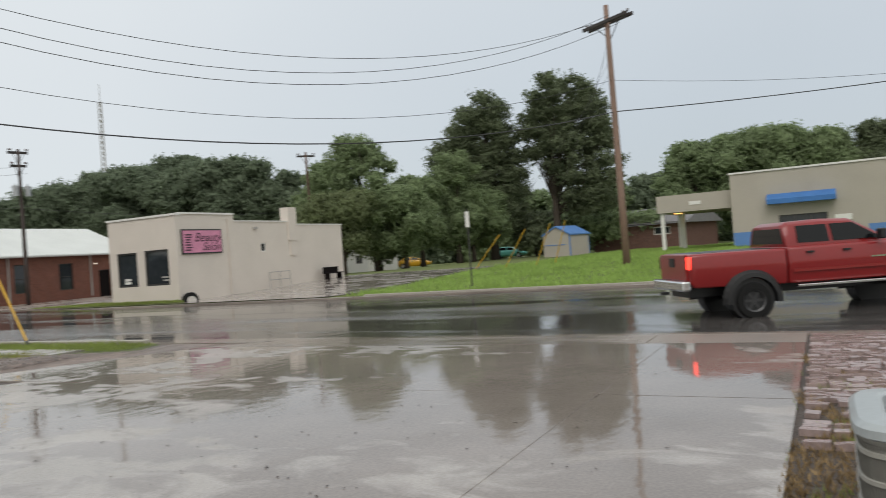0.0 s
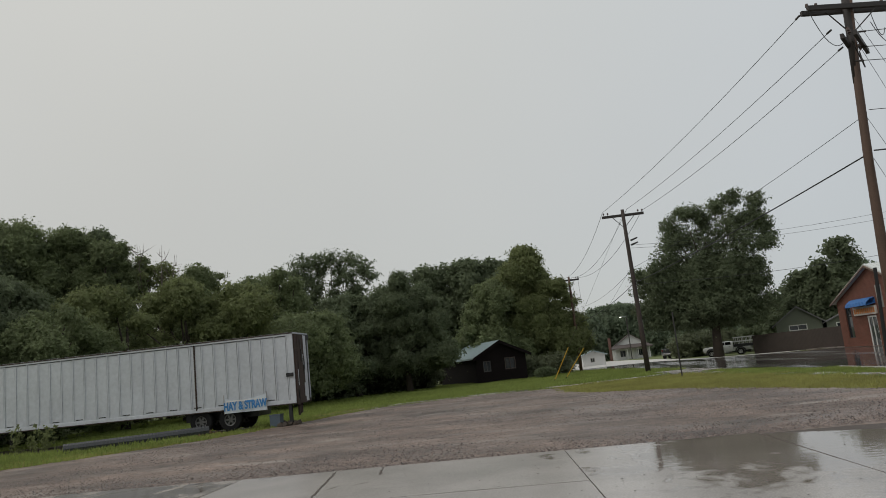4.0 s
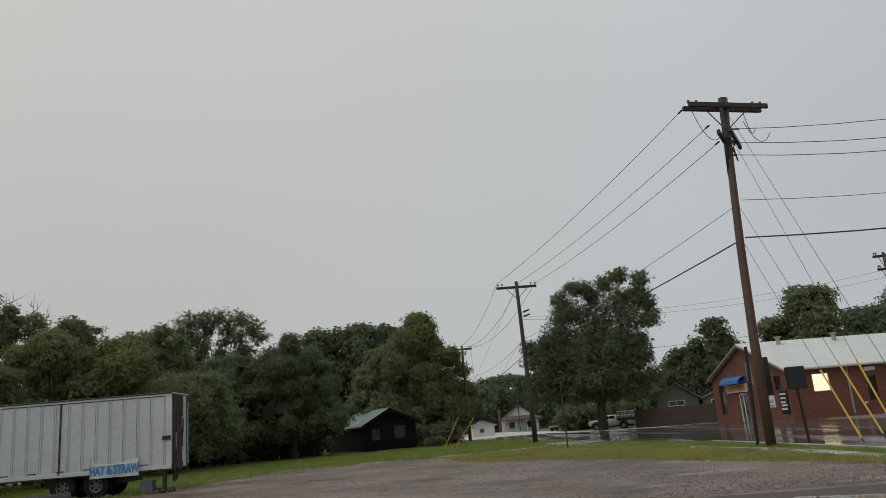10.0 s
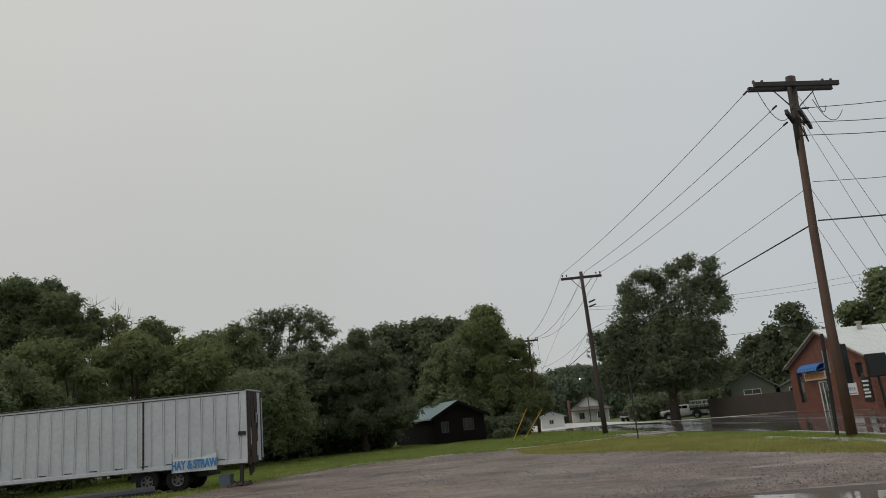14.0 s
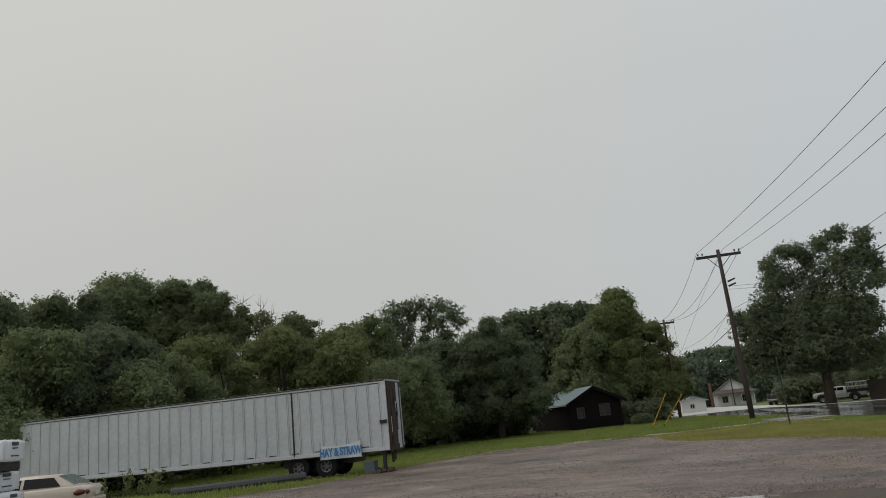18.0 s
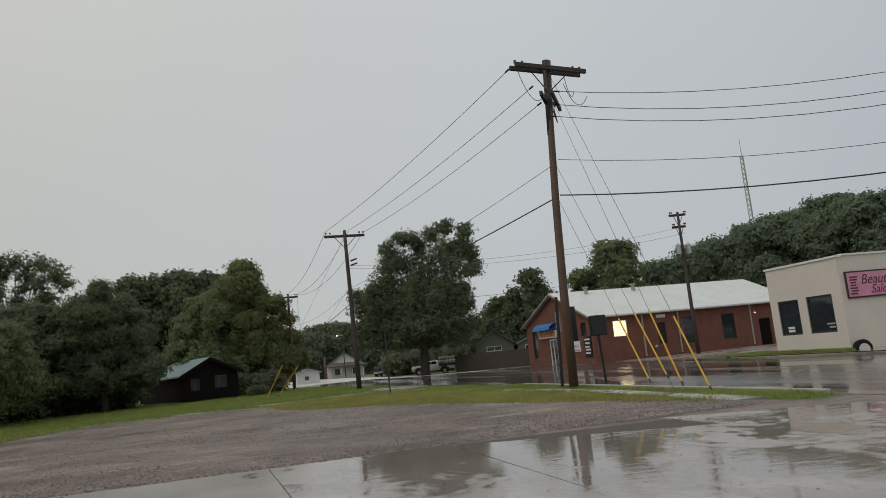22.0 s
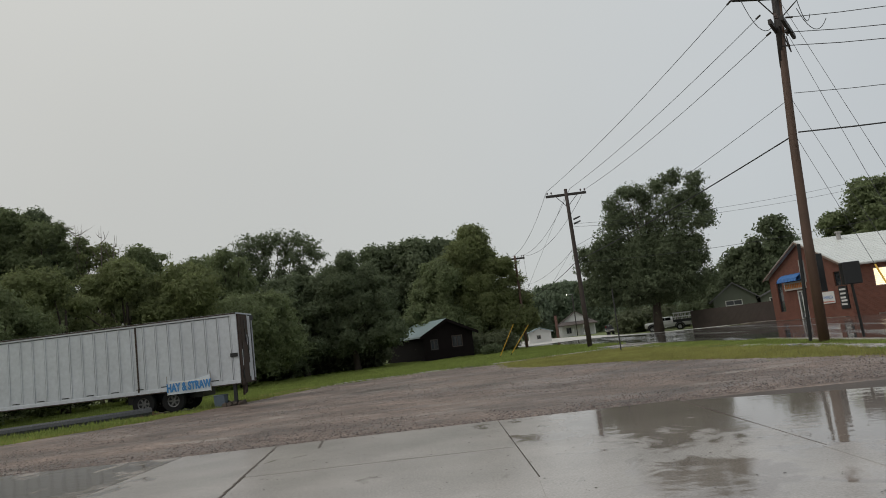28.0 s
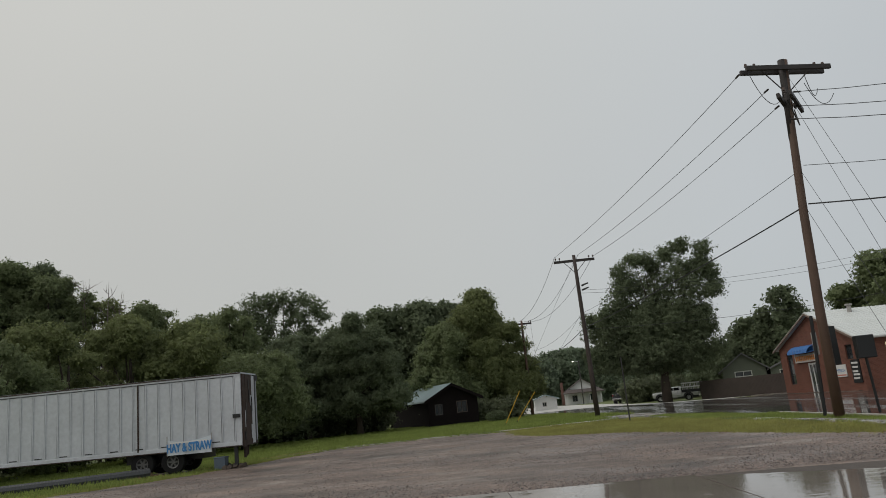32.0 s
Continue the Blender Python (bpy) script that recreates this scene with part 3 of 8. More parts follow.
def quick(name, verts, faces, material, parent=None):
    """A mesh from numpy vertices and same-sided faces."""
    me = bpy.data.meshes.new(name)
    verts, faces = np.asarray(verts, np.float32), np.asarray(faces, np.int32)
    k = faces.shape[1]
    me.vertices.add(len(verts))
    me.vertices.foreach_set("co", verts.ravel())
    me.loops.add(faces.size)
    me.loops.foreach_set("vertex_index", faces.ravel())
    me.polygons.add(len(faces))
    me.polygons.foreach_set("loop_start", np.arange(0, faces.size, k, dtype=np.int32))
    me.update(calc_edges=True)
    me.materials.append(material)
    ob = new(name, me)
    if parent:
        ob.parent = parent
    return ob


def wall(bm, x0, x1, z0, z1, y0, y1, holes, m=None):
    """A wall in the x-z plane, y0 to y1 thick, with rectangular openings (x0, x1, z0, z1)."""
    xs = sorted({x0, x1, *[h[0] for h in holes], *[h[1] for h in holes]})
    for a, b in zip(xs, xs[1:]):
        mid = (a + b) / 2
        cuts = sorted((h[2], h[3]) for h in holes if h[0] < mid < h[1])
        z = z0
        for lo, hi in cuts:
            if lo > z:
                box(bm, a, b, y0, y1, z, lo, m)
            z = hi
        if z < z1:
            box(bm, a, b, y0, y1, z, z1, m)
    bmesh.ops.remove_doubles(bm, verts=bm.verts, dist=0.0005)


def window(parent, x0, x1, z0, z1, y, m, frame_mat=DARKTRIM, pane=WINDOW, bars=(1, 1), fw=0.06, name="window", sill=False):
    """A framed window in a wall facing -y of the pose m."""
    w = new(name)
    w.parent = parent
    bm = B()
    for a, b, c, d in ((x0, x0 + fw, z0, z1), (x1 - fw, x1, z0, z1), (x0 + fw, x1 - fw, z0, z0 + fw), (x0 + fw, x1 - fw, z1 - fw, z1)):
        box(bm, a, b, y - 0.02, y + 0.08, c, d, m)
    nx, nz = bars
    for i in range(1, nx):
        x = x0 + (x1 - x0) * i / nx
        box(bm, x - fw / 3, x + fw / 3, y, y + 0.06, z0 + fw, z1 - fw, m)
    for i in range(1, nz):
        z = z0 + (z1 - z0) * i / nz
        box(bm, x0 + fw, x1 - fw, y + 0.002, y + 0.062, z - fw / 3, z + fw / 3, m)
    f = part("window_frame", bm, frame_mat, w)
    bm = B()
    box(bm, x0 + fw, x1 - fw, y + 0.03, y + 0.045, z0 + fw, z1 - fw, m)
    part("pane", bm, pane, w)
    if sill:
        bm = B()
        box(bm, x0 - 0.08, x1 + 0.08, y - 0.1, y + 0.02, z0 - 0.08, z0, m)
        part("window_sill", bm, frame_mat, w)
    return w


rng = np.random.default_rng(7)

# ---- ground ----
def poly(name, outline, z, thick, material, label="", category="", kind="structure", parent=None):
    bm = B()
    prism(bm, outline, 2, z - thick, z)
    ob = part(name, bm, material, parent)
    return tagged(ob, label, category, kind=kind) if label else ob


def sheet(name, x0, x1, y0, y1, step, height, material):
    xs, ys = np.arange(x0, x1 + step / 2, step), np.arange(y0, y1 + step / 2, step)
    X, Y = np.meshgrid(xs, ys, indexing="ij")
    v = np.stack([X, Y, height(X, Y)], -1).reshape(-1, 3)
    i = np.arange(len(xs) * len(ys)).reshape(len(xs), len(ys))
    f = np.stack([i[:-1, :-1], i[1:, :-1], i[1:, 1:], i[:-1, 1:]], -1).reshape(-1, 4)
    return quick(name, v, f, material)


def rise(x, y):
    """The bank that lifts the lawn across the road, and the low swells elsewhere."""
    x, y = np.asarray(x, float), np.asarray(y, float)
    t = np.clip((y - 27) / 16, 0, 1)
    s = np.clip((x + 40) / 7, 0, 1)
    up = 0.42 * t * t * (3 - 2 * t) * s * s * (3 - 2 * s)
    down = 0.004 * np.clip(-60 - x, 0, 110)
    return up - down


coarse = [-1500, -900, -500, -300, -200] + list(range(-140, 101, 4)) + [140, 200, 300, 500, 900, 1500]
rows_ = sorted(set(coarse) - {12, 16, 20, 24} | {11.53, 11.58, 14, 18, 22, 25.6, 25.66})
gx, gy = np.meshgrid(np.array(coarse, float), np.array(rows_, float), indexing="ij")
gz = -0.05 + rise(gx, gy) - 0.35 * ((gy > 11.55) & (gy < 25.63) & (gx > -58))
gi = np.arange(gx.size).reshape(gx.shape)
ground = quick("ground", np.stack([gx, gy, gz], -1).reshape(-1, 3), np.stack([gi[:-1, :-1], gi[1:, :-1], gi[1:, 1:], gi[:-1, 1:]], -1).reshape(-1, 4), TURF)
tagged(ground, "rain-soaked green and yellowish turf running out to the trees", "ground", kind="structure")

# the street bends away behind the second pole
NEAR_X, NEAR_Y = [-170, -130, -100, -73, -50, -40, -31], [-6.0, -1.5, 3.0, 6.0, 9.3, 10.7, 12.35]
FAR_X, FAR_Y = [-170, -130, -100, -85, -73, -66, -58], [12.5, 15.0, 15.5, 14.6, 15.8, 20.5, 25.0]


def near_edge(x):
    return np.interp(x, NEAR_X, NEAR_Y)


xs_r, us_r = np.arange(-170, 141, 1.0), np.linspace(0, 1, 17)
RX, RU = np.meshgrid(xs_r, us_r, indexing="ij")
RY = near_edge(RX) * (1 - RU) + np.interp(RX, FAR_X, FAR_Y) * RU
up_r = np.clip((-31 - RX) / 6, 0, 1)
RZ = -0.12 + 0.06 * np.sin(RU * np.pi) + 0.095 * up_r + rise(RX, RY)
ri = np.arange(RX.size).reshape(RX.shape)
road = quick("road", np.stack([RX, RY, RZ], -1).reshape(-1, 3), np.stack([ri[:-1, :-1], ri[1:, :-1], ri[1:, 1:], ri[:-1, 1:]], -1).reshape(-1, 4), ASPHALT)
tagged(road, "wet dark asphalt road with pools mirroring the grey sky", "road", kind="structure")
bm = B()
for x0, y0, y1 in ((-31, 11.7, 12.35), (-56, 25.0, 25.55)):
    box(bm, x0, 140, y0, y1, -0.4, -0.055)
gutter = part("gutter", bm, GUTTER)
tagged(gutter, "pale brownish concrete gutter beside the wet road", "gutter", kind="structure")
# kerbs: near side beside the grass strip, far side beside the lawn
for n, (x0, x1, y0, y1, z) in enumerate([(-31, -13.2, 11.52, 11.7, 0.04), (-16.8, 120, 25.55, 25.72, 0.01)]):
    bm = B()
    x = x0
    while x < x1:
        box(bm, x, min(x + 2.98, x1), y0, y1, -0.2, z, bev=0.02)
        x += 3.0
    tagged(part("kerb", bm, KERB), "worn concrete kerb beside the road", "kerb", kind="structure")

LOT = [(-9.4, 11.5), (-12.6, 11.5), (-12.2, 10.6), (-13.8, 9.9), (-17, 8.95), (-19.6, 7.8), (-23.5, 6.45), (-27, 5.2), (-28.8, 3.5), (-30.6, 2.0), (-33.5, 1.1), (-38.0, 1.0), (-38.6, -2), (-38.0, -5), (-36.0, -7.6), (-32.4, -8.9), (-28, -9.8), (-24, -11.4), (-21.5, -13.6), (-18, -17), (-14, -30), (14, -34), (14, 3), (0, 4)]


def inside(outline, x, y):
    """Which of the points lie within the outline."""
    hit = np.zeros(np.shape(x), bool)
    for (xa, ya), (xb, yb) in zip(outline, outline[1:] + outline[:1]):
        cross = (ya > y) != (yb > y)
        hit ^= cross & (x < (xb - xa) * (y - ya) / (yb - ya + 1e-9) + xa)
    return hit


def relief(x, y, size, seed):
    """Smooth random swells of the given size, -1 to 1."""
    grid = np.random.default_rng(seed).uniform(-1, 1, (97, 89))
    u, v = (x / size) % 96, (y / size) % 88
    i, j = np.floor(u).astype(int), np.floor(v).astype(int)
    fu, fv = u - i, v - j
    fu, fv = fu * fu * (3 - 2 * fu), fv * fv * (3 - 2 * fv)
    return (grid[i, j] * (1 - fu) + grid[i + 1, j] * fu) * (1 - fv) + (grid[i, j + 1] * (1 - fu) + grid[i + 1, j + 1] * fu) * fv


lot = poly("gravel_lot", LOT, -0.075, 0.1, GRAVEL, "wet grey-brown gravel parking lot with shallow pools", "gravel lot")
# its rutted, stony surface
sx_, sy_ = np.meshgrid(np.arange(-39.2, -7.4, 0.11), np.arange(-19.0, 11.6, 0.11), indexing="ij")
along, across = sx_ * 0.35 + sy_ * 0.94, sx_ * 0.94 - sy_ * 0.35
bumps = 0.011 * relief(sx_, sy_, 3.1, 41) + 0.008 * relief(along * 0.3, across, 0.75, 42) + 0.006 * relief(sx_, sy_, 0.42, 43) + 0.006 * relief(along * 0.4, across, 0.24, 44) + 0.005 * relief(sx_, sy_, 0.115, 45)
calm = np.clip((-12.7 - sx_) / 0.6, 0, 1)
calm = np.maximum(calm, np.clip((-5.4 - sy_) / 0.8, 0, 1))
sz_ = -0.024 + (bumps + 0.014) * calm
si_ = np.arange(sx_.size).reshape(sx_.shape)
sf_ = np.stack([si_[:-1, :-1], si_[1:, :-1], si_[1:, 1:], si_[:-1, 1:]], -1).reshape(-1, 4)
mx_, my_ = (sx_[:-1, :-1] + 0.055).ravel(), (sy_[:-1, :-1] + 0.055).ravel()
keep_ = inside(LOT, mx_ - 0.1, my_ + 0.1) & inside(LOT, mx_, my_) & ~((mx_ > -11.2) & (my_ > -4.0) & (my_ < 6.5)) & ~((mx_ > -12.6) & (my_ < -4.0) & (my_ > -13.0))
used_, flat_ = np.unique(sf_[keep_], return_inverse=True)
tagged(quick("lot_surface", np.stack([sx_, sy_, sz_], -1).reshape(-1, 3)[used_], flat_.reshape(-1, 4), GRAVEL), "rutted wet gravel with pale tracks and stony patches", "gravel lot", kind="structure")
apron_far = sheet("forecourt", -36.2, -18.2, 25.6, 42.4, 0.8, lambda x, y: rise(x, y) - 0.022, CONCRETE)
tagged(apron_far, "wet concrete forecourt beside the cream building", "pavement", kind="structure")
lot_far = poly("side_lot", [(-36.2, 25.6), (-66, 25.6), (-66, 22.5), (-60, 23.0), (-49.6, 23.7), (-51.3, 46), (-41, 46), (-36.2, 42)],
               0.015, 0.2, DAMPLOT, "damp brownish concrete lot in front of the brick building", "pavement")

# lawn drive across the road
bm = B()
pts = [(-29, 42.0), (-22.5, 42.6), (-17, 45.5), (-8, 50), (4, 58)]
for (xa, ya), (xb, yb) in zip(pts, pts[1:]):
    za, zb = 0.40 + 0.0 * xa, 0.40
    v = [bm.verts.new(p) for p in ((xa, ya - 1.4, rise(xa, ya - 1.4) - 0.03), (xb, yb - 1.4, rise(xb, yb - 1.4) - 0.03), (xb, yb + 1.4, rise(xb, yb + 1.4) - 0.03), (xa, ya + 1.4, rise(xa, ya + 1.4) - 0.03))]
    bm.faces.new(v)
tagged(part("lawn_drive", bm, WALKWAY), "pale wet drive crossing the lawn", "drive", kind="structure")

# beyond the bend a pale sheet carries the sky's glare on the street
far_c = RX[:, 0] <= -84
CX, CY, CZ = RX[far_c], RY[far_c], RZ[far_c] + 0.012
ci = np.arange(CX.size).reshape(CX.shape)
tagged(quick("glare_street", np.stack([CX, CY, CZ], -1).reshape(-1, 3), np.stack([ci[:-1, :-1], ci[1:, :-1], ci[1:, 1:], ci[:-1, 1:]], -1).reshape(-1, 4), GLARESTONE), "far street beyond the bend, pale in place of sky glare", "road", kind="structure")
# pale strip along the far side of the bend, sky glare in its colour
fx = np.arange(-165, -63, 2.0)
fe = np.interp(fx, FAR_X, FAR_Y)
vf = np.concatenate([np.stack([fx, fe + o, rise(fx, fe) + (0.0 if o < 0 else 0.008)], -1) for o in (-0.9, 1.3)])
nf = len(fx)
tagged(quick("far_glare_strip", vf, np.array([(i, i + 1, nf + i + 1, nf + i) for i in range(nf - 1)]), GLARESTONE), "pale strip along the far side of the street, coloured as sky glare", "pavement", kind="structure")

# walkways: one half sunk in the verge, one along the far end of the lot
def slabs(name, line, half, step, label):
    bm = B()
    for (xa, ya), (xb, yb) in zip(line, line[1:]):
        run = math.hypot(xb - xa, yb - ya)
        k = max(1, round(run / step))
        for i in range(k):
            m = pose(xa + (xb - xa) * (i + 0.5) / k, ya + (yb - ya) * (i + 0.5) / k, rng.uniform(-0.006, 0.006), rng.normal(0, 0.4), rng.normal(0, 0.4), math.degrees(math.atan2(yb - ya, xb - xa)))
            box(bm, -run / k / 2 + 0.008, run / k / 2 - 0.008, -half, half, -0.15, -0.004, m)
    return tagged(part(name, bm, WALKWAY), label, "sidewalk", kind="structure")


VERGE = [(-13.8, 10.15), (-22, 10.45), (-29, 9.65), (-36, 8.7), (-41, 8.0), (-46, 7.9)]
ENDWALK = [(-42.6, 7.6), (-40.6, 3.8), (-39.4, 0.5), (-39.5, -2.2), (-38.8, -5.4), (-36.8, -8.3), (-33.4, -9.9)]
slabs("sidewalk", VERGE, 0.38, 1.5, "old concrete walkway half sunk in the grass strip")
slabs("sidewalk", ENDWALK, 0.62, 1.5, "worn concrete walk between the lawn and the gravel")


CROSSING = [(-40.2, 7.0), (-46.5, 6.7), (-48.0, 9.3), (-41.5, 10.2)]
poly("crossing", CROSSING, -0.008, 0.1, WALKWAY, "worn concrete crossing between the walkways and the street", "pavement")


def verge_y(x):
    return np.interp(x, [p[0] for p in VERGE][::-1], [p[1] for p in VERGE][::-1])


def near_walk(x, y, gap):
    out = np.zeros(np.shape(x), bool)
    for (xa, ya), (xb, yb) in zip(ENDWALK, ENDWALK[1:]):
        t = np.clip(((x - xa) * (xb - xa) + (y - ya) * (yb - ya)) / ((xb - xa) ** 2 + (yb - ya) ** 2), 0, 1)
        out |= np.hypot(x - xa - t * (xb - xa), y - ya - t * (yb - ya)) < gap
    return out


# ---- concrete apron: panels with recessed joints ----
apron = thing("concrete_apron", "rain-wet concrete apron with cracked joints and mirror-like pools", "pavement", kind="structure")
bed = poly("apron_bed", [(-12.55, -4.7), (-12.6, 4.6), (-12.2, 7.4), (-11.2, 9.4), (-9.8, 11.66), (-0.26, 11.66), (-0.26, 3.0), (7, 3.0), (7, -14), (-4.4, -14), (-4.6, -5.3), (-9, -4.9), (-12.5, -4.7)], -0.02, 0.12, EARTH, parent=apron)
rows_y = [-14.0, -9.6, -5.2, -2.82, 0.53, 3.28, 7.25, 10.72, 11.68]
for j in range(len(rows_y) - 1):
    ya, yb = rows_y[j], rows_y[j + 1]
    if yb <= -5.1:
        xs = [-4.5, -1.6, 2.9, 7.0]
    elif yb <= 3.4:
        xs = [-12.6, -9.45, -1.6, 2.9, 7.0]
    elif yb <= 7.3:
        xs = [-12.45, -2.0, -0.27]
    else:
        xs = [-11.9, -2.05, -0.27] if yb < 11 else [-10.8, -2.3, -0.27]
    for i in range(len(xs) - 1):
        g = 0.008
        def edge(x, y):
            return (x, y + (x + 7.0) * (0.14 if -5 < y < -1 else 0.06 if -1 < y < 2 else 0.01))
        a, b, c, d = edge(xs[i] + g, ya + g), edge(xs[i + 1] - g, ya + g), edge(xs[i + 1] - g, yb - g), edge(xs[i] + g, yb - g)
        if i == 0 and 7.2 < yb < 11:
            a, d = (-12.4, a[1]), (-10.6, d[1])
        if i == 0 and yb > 11:
            a, d = (-10.55, a[1]), (-9.3, d[1])
        bm = B()
        dz = rng.uniform(-0.002, 0.002)
        lo = [bm.verts.new((p[0], p[1], -0.12)) for p in (a, b, c, d)]
        hi = [bm.verts.new((p[0], p[1], 0.004 + dz)) for p in (a, b, c, d)]
        bm.faces.new(hi)
        for k in range(4):
            bm.faces.new((lo[k], lo[(k + 1) % 4], hi[(k + 1) % 4], hi[k]))
        part("panel", bm, GUTTER if yb > 11 else CONCRETE, apron)

# the muddy slab that carries on from the apron beside the gravel
poly("muddy_slab", [(-4.52, -5.18), (-12.6, -5.27), (-12.85, -8.0), (-12.6, -10.6), (-12.0, -13.0), (-4.52, -13.9)], 0.003, 0.12, MUDSLAB, "mud-stained wet concrete slab under shallow brown water", "pavement")
# silt that hides the inner stretch of the long joints
for yj in (0.53, 3.28):
    for i in range(4):
        xa, xb = -7.3 + 1.35 * i, -7.3 + 1.35 * (i + 1)
        ym = yj + ((xa + xb) / 2 + 7.0) * (0.06 if yj < 2 else 0.01)
        bx("silt_fill", (xa, xb, ym - 0.055, ym + 0.055, -0.05, 0.0072), CONCRETE, apron)
for ya_, yb_, xj, zt in ((3.4, 7.16, -2.0, 0.001), (7.36, 9.0, -2.05, 0.0072), (9.0, 10.66, -2.05, 0.0072)):
    bx("silt_fill", (xj - 0.05, xj + 0.05, ya_, yb_, -0.05, zt), CONCRETE, apron)
bm = B()
rc = np.random.default_rng(14)
for (xa, ya), (xb, yb) in (((-12.35, -3.56), (-7.0, -2.83)), ((-7.0, -2.83), (-6.3, -3.3)), ((-6.3, -3.3), (-5.4, -3.45)), ((-11.75, -3.52), (-11.7, -2.75)), ((-12.5, -2.78), (-11.6, -2.66)), ((-9.5, -1.3), (-9.4, -0.5))):
    nseg = max(3, int(math.hypot(xb - xa, yb - ya) / 0.09))
    prev = None
    for i in range(nseg + 1):
        u = i / nseg
        x, y = xa + (xb - xa) * u, ya + (yb - ya) * u + rc.normal(0, 0.008)
        w_ = 0.010 + 0.014 * rc.random()
        cur = (bm.verts.new((x, y - w_, 0.0085)), bm.verts.new((x, y + w_, 0.0085)))
        if prev:
            bm.faces.new((prev[0], cur[0], cur[1], prev[1]))
        prev = cur
part("crack_filler", bm, EARTH, apron, "dark dirt-filled crack")
k = 900
x, y = rc.uniform(-12.3, -1, k), rc.uniform(-3, 11, k)
s_ = rc.uniform(0.006, 0.022, k)
th = rc.uniform(0, 6.28, k)
dx, dy = np.cos(th) * s_, np.sin(th) * s_
v = np.stack([np.stack([x - dx, y - dy, np.full(k, 0.009)], -1), np.stack([x + dy * 0.5, y - dx * 0.5, np.full(k, 0.012)], -1), np.stack([x + dx, y + dy, np.full(k, 0.009)], -1), np.stack([x - dy * 0.5, y + dx * 0.5, np.full(k, 0.014)], -1)], 1).reshape(-1, 3)
tagged(quick("leaf_litter", v, np.arange(4 * k).reshape(-1, 4), EARTH), "specks of leaf litter washed over the concrete", "litter", kind="stuff")


# ---- grass and loose stones ----
def scatter(name, inside, bounds, count, h, w, material, label, seed, zf=lambda x, y: np.full_like(x, -0.04)):
    r = np.random.default_rng(seed)
    x, y = r.uniform(bounds[0], bounds[1], count), r.uniform(bounds[2], bounds[3], count)
    ok = inside(x, y)
    x, y = x[ok], y[ok]
    clump = np.array([noise.noise((a * 0.6, b * 0.6, seed)) for a, b in zip(x, y)])
    k = len(x)
    hh = h * r.uniform(0.5, 1.2, k) * (1 + 0.6 * clump)
    th = r.uniform(0, 2 * np.pi, k)
    dx, dy = np.cos(th) * w * 0.5, np.sin(th) * w * 0.5
    lx, ly = r.normal(0, 0.35, k) * hh, r.normal(0, 0.35, k) * hh
    z = zf(x, y)
    v = np.stack([np.stack([x - dx, y - dy, z], -1), np.stack([x + dx, y + dy, z], -1), np.stack([x + lx, y + ly, z + hh], -1)], 1).reshape(-1, 3)
    ob = quick(name, v, np.arange(3 * k).reshape(-1, 3), material)
    return tagged(ob, label, "grass", kind="stuff")


def wobble(x, y, k=1.0):
    return k * (np.sin(x * 2.3 + y) + np.sin(y * 3.1 - x * 0.7) + np.sin(x * 5.3 + y * 4.1)) / 3


jit = np.random.default_rng(23)


def verge(x, y):
    """Grass between the gravel lot and the street."""
    return ~inside(LOT, x + wobble(x, y, 0.15) + jit.normal(0, 0.3, len(x)), y - wobble(y, x, 0.3) + jit.normal(0, 0.35, len(x))) & (y < near_edge(x) - 0.85) & (y > 0.6) & ~near_walk(x, y, 0.55) & ~inside(CROSSING, x + wobble(x, y, 0.3), y + wobble(y, x, 0.2))


bare = lambda x, y: np.abs(y - verge_y(x) - wobble(x, y, 0.06)) > 0.30 + 0.10 * np.sin(x * 0.9) - 0.55 * np.clip((-24 - x) / 4, 0, 1) * np.clip((x + 37) / 4, 0, 1)
scatter("grass_strip", lambda x, y: verge(x, y) & bare(x, y) & (y > verge_y(x) - 0.5 + wobble(x, y, 0.4)) & (x > -46), (-46, -12.7, 6.5, 11.6), 70000, 0.10, 0.024, GRASS, "wet green grass strip beside the road", 3)
scatter("dry_grass_strip", lambda x, y: verge(x, y) & bare(x, y) & (y <= verge_y(x) - 0.2 + wobble(x, y, 0.5)) & (x > -40.5), (-40.5, -13.0, 0.6, 10.2), 112000, 0.085, 0.024, STRIPGRASS, "yellowing wet grass between the gravel and the walkway", 13)
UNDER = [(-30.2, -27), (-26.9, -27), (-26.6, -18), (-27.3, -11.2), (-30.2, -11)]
# dark patch: bare soil plus the trailer's shade put into its colour
poly("earth_and_shade", UNDER, -0.035, 0.1, EARTH, "bare earth patch also standing in for the shade under the trailer", "ground")
scatter("lawn_grass", lambda x, y: ~inside(UNDER, x + wobble(x, y, 0.3), y) & ~inside(LOT, x - wobble(x, y, 0.4), y - wobble(y, x, 0.4)) & ((y < 0.8) | (x < -40.5)) & (y < near_edge(x) - 0.5) & ~near_walk(x, y, 0.6) & ~inside(CROSSING, x, y), (-70, -17, -27, 9.5), 215000, 0.14, 0.05, GRASS, "mown wet lawn in front of the trees", 4)
scatter("lawn_edge_weeds", lambda x, y: ~inside(LOT, x, y) & inside([(a - 1.6 if b < 0.8 else a, b - 1.7) for a, b in LOT], x + wobble(x, y, 0.7), y) & (y < -8.2), (-37, -17, -20, -8), 46000, 0.085, 0.035, STRIPGRASS, "yellowed grass between the lawn and the gravel", 16)
